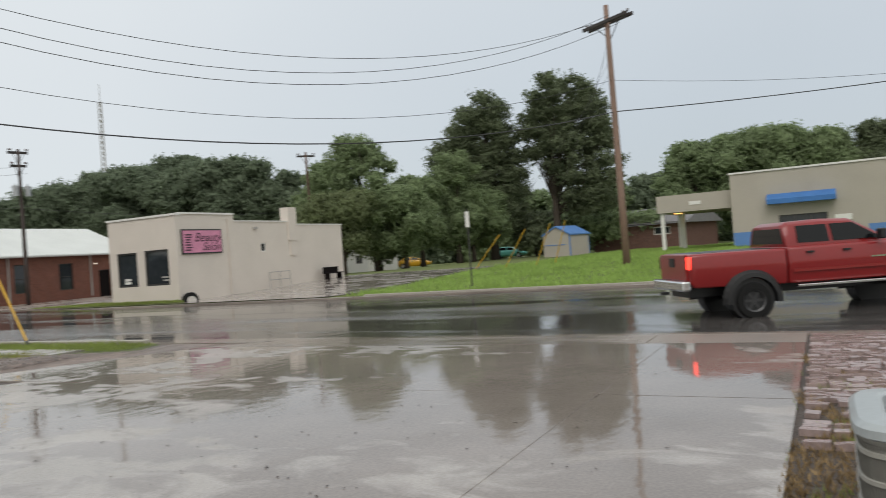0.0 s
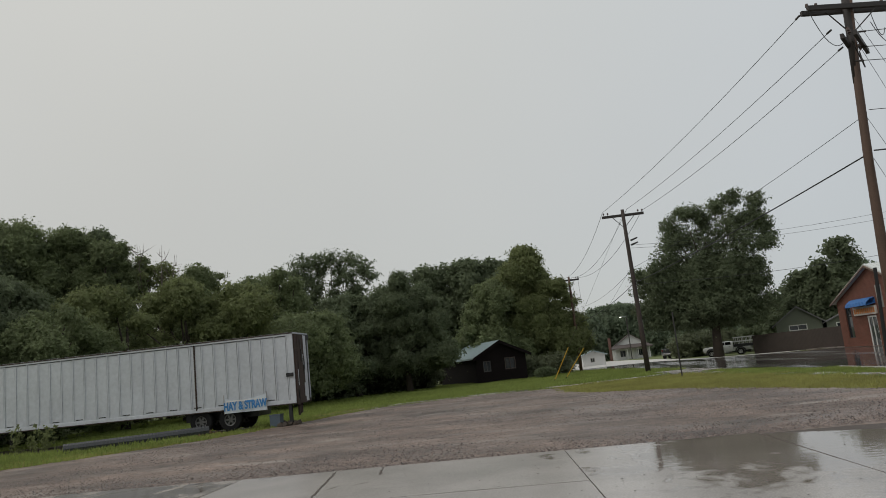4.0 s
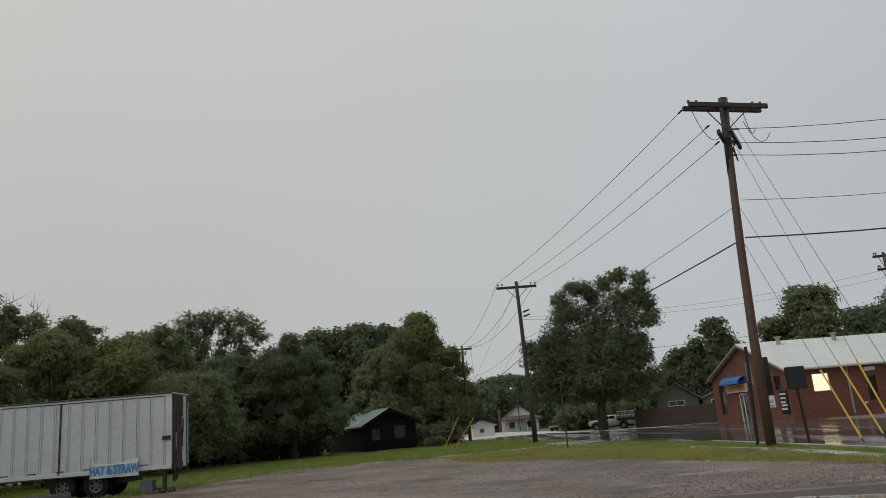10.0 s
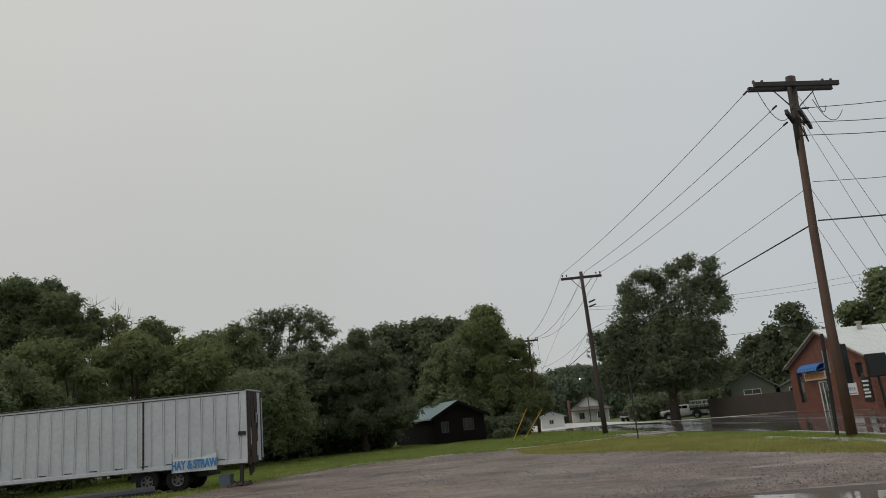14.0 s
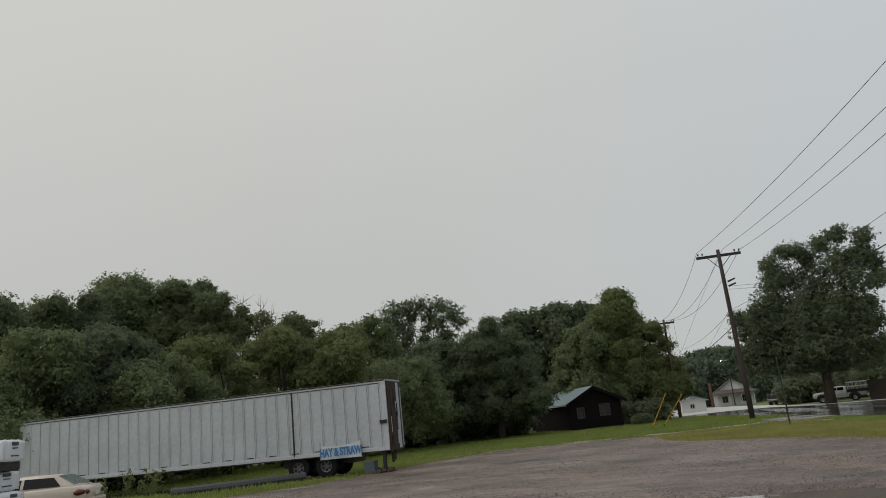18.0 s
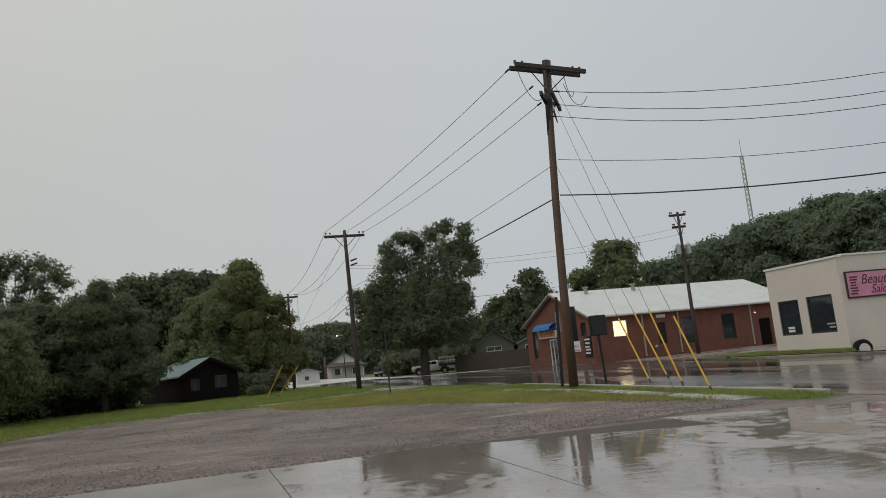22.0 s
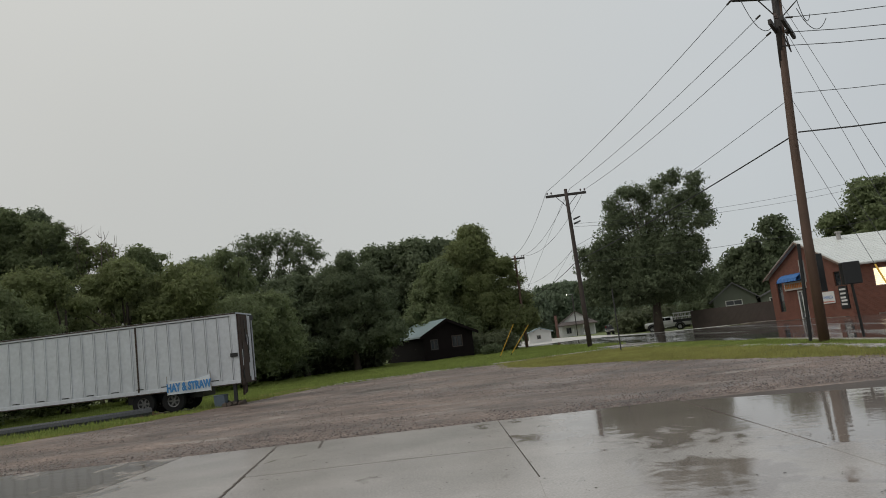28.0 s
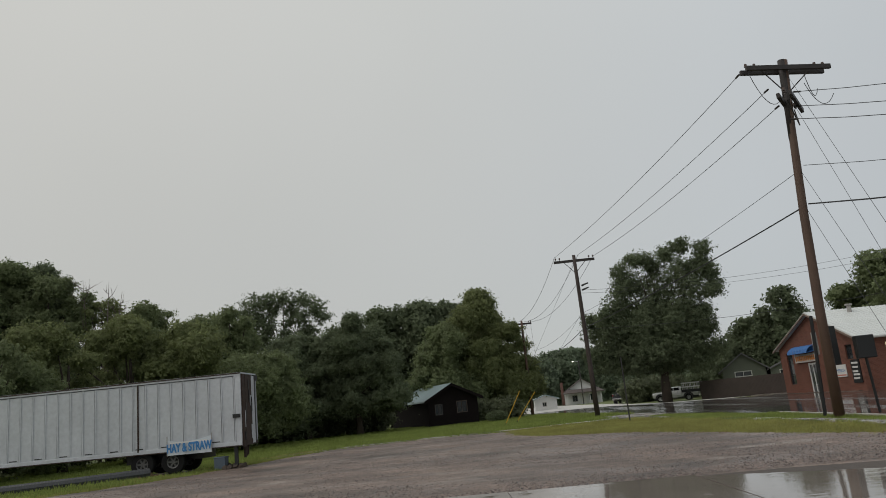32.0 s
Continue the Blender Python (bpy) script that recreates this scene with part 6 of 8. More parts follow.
window(brick, 9.35, 10.15, 2.05, 3.0, 0.1, BG, DARKTRIM, WINDOW, (1, 1), 0.06)
for a, b, c, d in LWIN:
    window(brick, a, b, c, d, 0.1, BL, DARKTRIM, WINDOW, (1, 2), 0.07)
window(brick, 1.75, 2.95, 1.75, 2.92, 0.05, BL, TRIMWHITE, LITWINDOW, (1, 1), 0.05)
bm = B()
for i in range(1, 9):
    z = 1.79 + 1.08 * i / 9
    box(bm, 1.81, 2.89, 0.06, 0.072, z - 0.012, z + 0.012, BL)
part("blind", bm, TRIMWHITE, brick)
dr = new("door")
dr.parent = brick
bm = B()
for a, b, c, d in ((4.05, 4.17, 0, 2.12), (5.23, 5.35, 0, 2.12), (4.17, 5.23, 2.0, 2.12), (4.62, 4.70, 0, 2.0)):
    box(bm, a, b, 0.05, 0.2, c, d, BG)
part("door_frame", bm, TRIMWHITE, dr)
bx("door_glass", (4.17, 5.23, 0.1, 0.115, 0.05, 2.0), WINDOW, dr, m=BG)
rd("handle", BG @ Vector((5.1, 0.05, 0.9)), BG @ Vector((5.1, 0.05, 1.2)), 0.02, STEEL, dr)
d2 = new("back_door")
d2.parent = brick
bx("door_leaf", (14.97, 15.98, 0.1, 0.15, 0.02, 2.02), DARKTIMBER, d2, m=BL)
bx("door_frame", (14.9, 16.05, 0.14, 0.22, 2.02, 2.08), DARKTRIM, d2, m=BL)
aw = new("awning")
aw.parent = brick
bm = B()
nsc = 7
for i in range(nsc):
    x0, x1 = 2.6 + 3.0 * i / nsc, 2.6 + 3.0 * (i + 1) / nsc
    pts = [(-0.02, 3.35), (-0.35, 3.28), (-0.62, 3.08), (-0.72, 2.82), (-0.66, 2.82), (-0.02, 2.95)]
    v0 = [bm.verts.new(BG @ Vector((x0 + 0.015, y, z))) for y, z in pts]
    vm = [bm.verts.new(BG @ Vector(((x0 + x1) / 2, y - 0.05, z + 0.05))) for y, z in pts]
    v1 = [bm.verts.new(BG @ Vector((x1 - 0.015, y, z))) for y, z in pts]
    for p, q in ((v0, vm), (vm, v1)):
        for k in range(len(pts)):
            j = (k + 1) % len(pts)
            bm.faces.new((p[k], p[j], q[j], q[k]))
part("canopy", bm, BLUE, aw, "scalloped blue canvas canopy")
bs2 = bx("sign_board", (2.55, 5.65, -0.14, -0.02, 2.2, 2.8), CREAM, brick, "cream sign board with worn orange lettering", m=BG)
bm = B()
xx = 2.7
for w_ in (0.2, 0.16, 0.22, 0.18, 0.2, 0.16, 0.2, 0.22, 0.17, 0.2, 0.18):
    box(bm, xx, xx + w_, -0.15, -0.142, 2.32, 2.68, BG)
    xx += w_ + 0.07
part("lettering", bm, ORANGE, bs2)
am = bx("wall_sign", (7.55, 9.1, -0.06, -0.01, 0.95, 1.75), TRIMWHITE, brick, "white sign with blue writing on the brick wall", m=BG)
text(am, "writing", "AMERICA", 0.30, BG @ Matrix.Translation((8.33, -0.065, 1.35)) @ FACE, BLUEPAINT)
bx("stripe", (7.62, 9.03, -0.066, -0.061, 1.02, 1.1), BANNERRED, am, m=BG)
ls = bx("list_sign", (9.75, 10.75, -0.06, -0.01, 0.5, 2.0), BLACK, brick, "black notice board with white lines", m=BG)
bm = B()
for i, z in enumerate((1.72, 1.45, 1.18, 0.98, 0.74)):
    box(bm, 9.85 + 0.05 * (i % 2), 10.6 - 0.06 * (i % 3), -0.067, -0.061, z, z + 0.12, BG)
part("lettering", bm, TRIMWHITE, ls)
bx("wall_vent", (5.5, 6.3, -0.06, -0.01, 2.85, 3.1), TRIMWHITE, brick, m=BL)
rd("wall_lamp", BL @ Vector((14.6, -0.12, 2.56)), BL @ Vector((14.6, 0, 2.6)), 0.05, DIMLAMP, brick, n=8)
rd("meter", BL @ Vector((5.2, -0.12, 0.75)), BL @ Vector((5.2, 0, 0.75)), 0.14, STEEL, brick, n=10)


# ---- simple houses ----
def gable_house(name, label, m, w, dpt, eave, peak, wall_mat, roof_mat, windows=(), over=0.35, door=None, apex=0.5):
    """Gable end along local x at y = 0, facing -y; the ridge runs along y."""
    t = thing(name, label, "house")
    holes = [tuple(h[:4]) for h in windows] + ([door] if door else [])
    bm = B()
    wall(bm, 0, w, -0.4, eave, 0, 0.2, holes, m)
    ax_ = w * apex
    prism(bm, [(0, eave), (w, eave), (ax_, peak)], 1, 0, 0.2, m)
    part("front_wall", bm, wall_mat, t)
    bm = B()
    wall(bm, 0, w, -0.4, eave, dpt - 0.2, dpt, [], m)
    prism(bm, [(0, eave), (w, eave), (ax_, peak)], 1, dpt - 0.2, dpt, m)
    box(bm, 0, 0.2, 0.2, dpt - 0.2, -0.4, eave, m)
    box(bm, w - 0.2, w, 0.2, dpt - 0.2, -0.4, eave, m)
    part("wall", bm, wall_mat, t)
    for s in (0, 1):
        bm = B()
        sl = (peak - eave) / (w - ax_ if s else ax_)
        xa, xb = (ax_, w + over) if s else (-over, ax_)
        za, zb = (peak, eave - sl * over) if s else (eave - sl * over, peak)
        prism(bm, [(xa, za), (xb, zb), (xb, zb + 0.12), (xa, za + 0.12)], 1, -over, dpt + over, m)
        part("roof", bm, roof_mat, t)
    for x0, x1, z0, z1, fm, pn in windows:
        window(t, x0, x1, z0, z1, 0.05, m, fm, pn, (2, 1), 0.08)
    if door:
        bx("door", (door[0], door[1], 0.06, 0.12, door[2], door[3]), TRIMWHITE, t, m=m)
    return t


bs = thing("bush", "low dark bush beside the dark house", "bush", pose(-61.2, 0.6, 0) @ Matrix.Scale(0.6, 4))
pb = ball(2600, rng) * rng.uniform(0.3, 1.0, (2600, 1)) ** 0.4 * np.array([1.0, 1.6, 0.75]) + np.array([0, 0, 0.7])
pb[:, 2] = abs(pb[:, 2])
v, f = leaves(pb, 0.10, rng)
quick("foliage", v, f, LEAF[1], bs)
BHM = pose(-62.4, -5.9, 0.0, 0, 0, 113) @ pose(0.95, 0, 0)
bh = gable_house("dark_house", "low dark brown house with a teal metal roof under the trees", BHM, 4.5, 11, 2.2, 3.35, DARKTIMBER, TEALROOF, [(2.55, 3.55, 0.95, 1.95, FENCEWOOD, WINDOW), (0.6, 1.3, 0.9, 1.8, DARKTRIM, WINDOW)], apex=0.47)
for xa, za, xb, zb in ((-0.4, 1.98, 2.115, 3.32), (2.115, 3.32, 4.9, 2.02)):
    bm = B()
    prism(bm, [(xa, za - 0.12), (xb, zb - 0.12), (xb, zb + 0.14), (xa, za + 0.14)], 1, -0.40, -0.355, BHM)
    part("rake_board", bm, DARKTIMBER, bh)
Z0 = float(rise(-155, 20)) - 0.35
WHM = pose(-155.0, 15.9, Z0, 0, 0, 86) @ Matrix.Diagonal((0.9, 1.08, 1.0, 1))
wh = gable_house("white_house", "small white bungalow with a front gable and brick chimney", WHM, 8.0, 9, 3.0, 5.3, SIDINGWHITE, ROOFBROWN, [(1.4, 2.6, 0.9, 2.2, GREYTRIM, WINDOW), (5.2, 6.6, 0.9, 2.2, GREYTRIM, WINDOW)], 0.5, (3.5, 4.5, 0.0, 2.1))
bm = B()
for co in ((-0.6, -2.2, 2.55), (8.6, -2.2, 2.55), (-0.6, -2.2, 2.7), (8.6, -2.2, 2.7), (0.6, -0.55, 3.35), (7.4, -0.55, 3.35), (-0.6, 0.0, 2.55), (8.6, 0.0, 2.55), (0.6, 0.0, 3.35), (7.4, 0.0, 3.35)):
    bm.verts.new(WHM @ Vector(co))
bmesh.ops.convex_hull(bm, input=bm.verts[:])
part("porch_roof", bm, ROOFBROWN, wh)
for x in (0.2, 2.8, 5.2, 7.7):
    bx("porch_post", (x, x + 0.14, -1.9, -1.76, 0, 2.55), SIDINGWHITE, wh, m=WHM)
bx("porch_deck", (-0.2, 8.2, -2.0, 0, -0.3, 0.15), KERB, wh, m=WHM)
bx("chimney", (-0.9, -0.3, 2.0, 2.6, 0, 5.0), DARKBRICK, wh, m=WHM)
ab = gable_house("white_outbuilding", "long low white outbuilding behind the lawn", pose(-103, 6.3, float(rise(-103, 8)), 0, 0, 88), 3.0, 6, 1.5, 2.0, SIDINGWHITE, TEALROOF, [(1.0, 1.6, 0.5, 1.1, GREYTRIM, WINDOW)])
gh = gable_house("green_house", "sage green cottage with white window trim behind a fence", pose(-75.2, 23.3, -0.1, 0, 0, 72), 4.0, 8, 2.5, 3.95, GREENSIDING, ROOFGREY, [(1.1, 2.7, 1.75, 2.3, TRIMWHITE, WINDOW)], 0.4)
gh2 = gable_house("green_house_wing", "low sage green wing of the cottage", pose(-74.0, 27.5, -0.05, 0, 0, 72), 3.2, 6, 2.2, 2.9, GREENSIDING, ROOFGREY, [(0.8, 2.0, 1.6, 2.1, TRIMWHITE, WINDOW)], 0.3)
fence = thing("board_fence", "weathered dark brown board fence", "fence")
fa, fb = Vector((-73.0, 20.3, 0)), Vector((-63.5, 24.9, 0))
nb = 72
for i in range(nb):
    p = fa.lerp(fb, i / nb)
    q = fa.lerp(fb, (i + 0.92) / nb)
    d = (q - p)
    m = Matrix.Translation(p) @ Matrix.Rotation(math.atan2(d.y, d.x), 4, "Z")
    bx("board", (0, d.length, 0, 0.03, -0.1, 1.62 + rng.uniform(-0.03, 0.03)), FENCEWOOD, fence, m=m)
rh = gable_house("brick_ranch_house", "red brick ranch house with a grey shingle roof", pose(-22.5, 80.0, 0.38, 0, 0, -16), 10.5, 8, 2.5, 2.6, DARKBRICK, ROOFGREY, [(7.2, 9.0, 1.4, 2.2, TRIMWHITE, WINDOW)], 0.4)
bm = B()
cg = gable_house("white_cottage", "small white cottage half hidden under the trees", pose(-49.5, 70.5, float(rise(-47, 69)), 0, 0, 38), 6.5, 6, 2.4, 3.8, SIDINGWHITE, ROOFGREY, [(1.6, 2.4, 0.9, 1.9, GREYTRIM, WINDOW), (4.4, 5.2, 0.9, 1.9, GREYTRIM, WINDOW)], 0.4, (3.0, 3.9, 0.0, 2.0))
RHM = pose(-22.5, 80.0, 0.38, 0, 0, -16)
prism(bm, [(-0.5, 2.45), (8.5, 2.45), (4.0, 4.3)], 0, -0.5, 11.0, RHM)
part("main_roof", bm, ROOFGREY, rh)
SHM = pose(-23.55, 66.6, 0.36, 0, 0, -14)
sh = gable_house("garden_shed", "pale metal garden shed with a blue roof and corner trim", SHM, 2.9, 3.4, 2.0, 2.75, BEIGE, BLUEPAINT, (), 0.12)
for x, y in ((2.82, -0.02), (2.82, 3.32)):
    bx("corner_trim", (x, x + 0.1, y, y + 0.1, 0, 2.0), BLUEPAINT, sh, m=SHM)
bx("door_rail", (0.1, 2.4, -0.03, 0, 1.05, 1.12), BLUEPAINT, sh, m=SHM)

# ---- beige bank-like building with a drive-through canopy ----
bank = thing("beige_building", "beige stucco building with blue awnings and a drive-through canopy", "building")
KM = pose(-5.6, 55.3, 0.36)
bm = B()
wall(bm, 0, 24, -0.3, 5.1, 0, 0.3, [(2.95, 5.9, 0.1, 2.02), (12, 15, 0.6, 2.6)], KM)
part("front_wall", bm, BEIGE, bank)
bx("side_wall", (0, 0.3, 0.3, 14, -0.3, 5.1), BEIGE, bank, m=KM)
bx("side_wall", (23.7, 24, 0.3, 14, -0.3, 5.1), BEIGE, bank, m=KM)
bx("back_wall", (0.3, 23.7, 13.7, 14, -0.3, 5.1), BEIGE, bank, m=KM)
bx("roof", (0.3, 23.7, 0.3, 13.7, 4.5, 4.7), ROOFGREY, bank, m=KM)
bx("parapet_cap", (-0.08, 24.08, -0.08, 0.4, 5.1, 5.22), TRIMWHITE, bank, m=KM)
window(bank, 2.95, 5.9, 0.1, 2.02, 0.08, KM, DARKTRIM, WINDOW, (3, 1), 0.08)
window(bank, 12, 15, 0.6, 2.6, 0.08, KM, DARKTRIM, WINDOW, (3, 1), 0.08)
bm = B()
prism(bm, [(0, 3.5), (-0.9, 3.12), (-0.9, 2.8), (0, 2.8)], 0, 2.3, 6.45, KM)
part("awning", bm, BLUE, bank, "blue canvas awning")
bx("blue_band", (0.02, 2.3, -0.02, 0.0, 0.0, 1.05), BLUEPAINT, bank, m=KM)
bx("blue_band", (8.2, 11.8, -0.02, 0.0, 0.0, 1.05), BLUEPAINT, bank, m=KM)
bx("notice", (6.3, 7.3, -0.04, 0, 1.42, 1.8), TRIMWHITE, bank, m=KM)
bx("wall_lamp", (9.7, 10.05, -0.2, 0, 4.0, 4.3), GREYTRIM, bank, m=KM)
bx("canopy", (-5.2, 0, 0.6, 8.5, 2.85, 4.1), BEIGE, bank, m=KM)
bx("canopy_notice", (-2.9, -2.1, 0.57, 0.6, 3.3, 3.55), TRIMWHITE, bank, m=KM)
for x, y in ((-5.0, 0.8), (-4.1, 4.2), (-0.5, 6.0), (-5.0, 8.0)):
    bx("post", (x, x + 0.24, y, y + 0.24, -0.3, 2.85), TRIMWHITE, bank, m=KM)
bx("canopy_lamp", (-4.4, -3.9, 3.0, 3.5, 2.78, 2.85), AMBERGLOW, bank, m=KM)
rd("roof_pipe", KM @ Vector((11, 3, 4.6)), KM @ Vector((11, 3, 5.9)), 0.12, STEEL, bank)


# ---- vehicles ----
def wheel(parent, x, y, r, w, rim=RIM, name="wheel", hub=0.62, side=1):
    """A wheel on an axle along y, with a tyre, a dished rim and five spokes."""
    wh_ = new(name)
    wh_.parent = parent
    wh_.matrix_basis = pose(x, y, r)
    bm = B()
    prof = [(-w / 2, hub * r), (-w / 2, r * 0.93), (-w * 0.36, r), (w * 0.36, r), (w / 2, r * 0.93), (w / 2, hub * r)]
    n = 24
    rings = []
    for k in range(n):
        a = 2 * math.pi * k / n
        rings.append([bm.verts.new((math.cos(a) * q, p, math.sin(a) * q)) for p, q in prof])
    for k in range(n):
        u, v = rings[k], rings[(k + 1) % n]
        for j in range(len(prof) - 1):
            bm.faces.new((u[j], u[j + 1], v[j + 1], v[j]))
    part("tyre", bm, RUBBER, wh_, smooth=False)
    bm = B()
    rod(bm, (0, -w * 0.3, 0), (0, w * 0.3, 0), hub * r * 0.32, hub * r * 0.32, 12)
    for k in range(6):
        a = 2 * math.pi * k / 6
        m = Matrix.Rotation(a, 4, "Y")
        box(bm, 0.1 * r, hub * r * 0.97, -w * 0.34, w * 0.34, -0.07 * r, 0.07 * r, m)
    for k in range(n):
        a, b = 2 * math.pi * k / n, 2 * math.pi * (k + 1) / n
        for s in (-1, 1):
            f = [bm.verts.new((math.cos(t) * q, s * p, math.sin(t) * q)) for t, q, p in ((a, hub * r, w * 0.49), (b, hub * r, w * 0.49), (b, hub * r * 0.84, w * 0.40), (a, hub * r * 0.84, w * 0.40))]
            bm.faces.new(f)
    part("rim", bm, rim, wh_)
    bm = B()
    rod(bm, (0, -w * 0.12, 0), (0, w * 0.12, 0), hub * r, hub * r, 20)
    part("brake_disc", bm, BLACK, wh_)
    return wh_


def loft(bm, rows):
    """Joins cross-section rings of equal size into one closed skin."""
    rings = [[bm.verts.new(p) for p in r] for r in rows]
    n = len(rings[0])
    for a, b in zip(rings, rings[1:]):
        for k in range(n):
            bm.faces.new((a[k], a[(k + 1) % n], b[(k + 1) % n], b[k]))
    bm.faces.new(rings[0][::-1])
    bm.faces.new(rings[-1])


def section(x, hw, z0, z1, tuck=0.06):
    """A car-body cross section at x: sides bulge in the middle and tuck in at sill and shoulder."""
    zm = z0 + (z1 - z0) * 0.55
    return [(x, -hw + tuck, z0), (x, -hw, zm), (x, -hw + tuck * 0.6, z1 - 0.04), (x, -hw + tuck * 2.2, z1), (x, hw - tuck * 2.2, z1), (x, hw - tuck * 0.6, z1 - 0.04), (x, hw, zm), (x, hw - tuck, z0)]


def cabin(x, hw, z0, z1, lean):
    return [(x, -hw, z0), (x, -hw + lean * 0.5, (z0 + z1) / 2), (x, -hw + lean, z1 - 0.06), (x, -hw + lean * 1.6, z1), (x, hw - lean * 1.6, z1), (x, hw - lean, z1 - 0.06), (x, hw - lean * 0.5, (z0 + z1) / 2), (x, hw, z0)]


def sedan(name, label, m, paint, length=4.7, hw=0.88, roof=1.42, lit=False, category="car", cab=0.0):
    """Heading +x, origin under the centre."""
    t = thing(name, label, category, m)
    L = length / 2
    bm = B()
    loft(bm, [section(-L, hw * 0.86, 0.42, 0.82), section(-L + 0.12, hw * 0.94, 0.3, 0.93), section(-L + 0.7, hw, 0.22, 0.96), section(-0.3, hw, 0.2, 0.94), section(0.9, hw, 0.2, 0.92), section(L - 0.7, hw * 0.97, 0.22, 0.80), section(L - 0.12, hw * 0.9, 0.3, 0.68), section(L, hw * 0.78, 0.42, 0.6)])
    bmesh.ops.subdivide_edges(bm, edges=bm.edges[:], cuts=1, use_grid_fill=True, smooth=0.4)
    part("body", bm, paint, t, smooth=True)
    bm = B()
    z = 0.93
    loft(bm, [cabin(-L + 0.55 - cab, hw * 0.80, z, z + 0.03, 0.05), cabin(-L + 1.15 - cab, hw * 0.83, z, roof - 0.03, 0.16), cabin(-0.2 - cab, hw * 0.84, z, roof, 0.16), cabin(0.35 - cab, hw * 0.83, z, roof - 0.05, 0.15), cabin(1.25 - cab, hw * 0.80, z - 0.03, z + 0.02, 0.05)])
    bmesh.ops.subdivide_edges(bm, edges=bm.edges[:], cuts=1, use_grid_fill=True, smooth=0.25)
    part("cabin", bm, paint, t, smooth=True)
    # glass set a little proud of the cabin
    gl = [("rear_window", [(-L + 0.62 - cab, z + 0.06), (-L + 1.12 - cab, roof - 0.08)]), ("windscreen", [(1.18 - cab, z + 0.05), (0.40 - cab, roof - 0.10)])]
    for nm, ((xa, za), (xb, zb)) in gl:
        bm = B()
        s = -1 if xa < 0 else 1
        o = Vector((s * 0.02, 0, 0.02))
        vs = [Vector((xa, -hw * 0.70, za)) + o, Vector((xa, hw * 0.70, za)) + o, Vector((xb, hw * 0.60, zb)) + o, Vector((xb, -hw * 0.60, zb)) + o]
        f = [bm.verts.new(v) for v in vs] + [bm.verts.new(v - o * 1.5) for v in vs]
        for q in ((0, 1, 2, 3), (7, 6, 5, 4), (0, 4, 5, 1), (1, 5, 6, 2), (2, 6, 7, 3), (3, 7, 4, 0)):
            bm.faces.new([f[i] for i in q])
        part(nm, bm, SKYGLASS, t)
    for s in (-1, 1):
        for nm, pts in (("rear_side_window", [(-L + 0.98, z + 0.05), (-0.28, z + 0.05), (-0.28, roof - 0.09), (-L + 1.22, roof - 0.11)]), ("front_side_window", [(-0.18, z + 0.05), (0.92, z + 0.05), (0.38, roof - 0.12), (-0.18, roof - 0.09)])):
            bm = B()
            def side(x, zz):
                return s * (hw * 0.845 - 0.17 * (zz - z) / (roof - z) + 0.008)
            a = [bm.verts.new((x - cab, side(x, zz), zz)) for x, zz in pts]
            b = [bm.verts.new((x - cab, side(x, zz) - s * 0.03, zz)) for x, zz in pts]
            bm.faces.new(a)
            bm.faces.new(b[::-1])
            for k in range(4):
                bm.faces.new((a[k], a[(k + 1) % 4], b[(k + 1) % 4], b[k]))
            part(nm, bm, CARGLASS, t)
        bm = B()
        bmesh.ops.create_uvsphere(bm, u_segments=16, v_segments=8, radius=1.0, matrix=pose(-L + 0.13, s * hw * 0.80, 0.74, 0, 0, -s * 35) @ Matrix.Diagonal((0.13, 0.27, 0.105, 1)))
        part("tail_lamp", bm, TAILGLOW if lit else TAIL, t, smooth=True)
        bx("head_lamp", (L - 0.18, L - 0.05, s * hw * 0.5 - 0.16, s * hw * 0.5 + 0.16, 0.55, 0.68), CHROME, t, bev=0.03)
        bx("mirror", (0.75, 0.9, s * hw * 0.98 - 0.08, s * hw * 0.98 + 0.08, 0.95, 1.08), paint, t, bev=0.03)
        for x in (-L + 0.95, L - 0.95):
            wheel(t, x, s * (hw - 0.1), 0.32, 0.2)
    bx("rear_bumper", (-L - 0.06, -L + 0.15, -hw * 0.9, hw * 0.9, 0.34, 0.55), paint, t, bev=0.05)
    bx("number_plate", (-L - 0.075, -L - 0.062, -0.16, 0.16, 0.62, 0.74), TRIMWHITE, t)
    return t


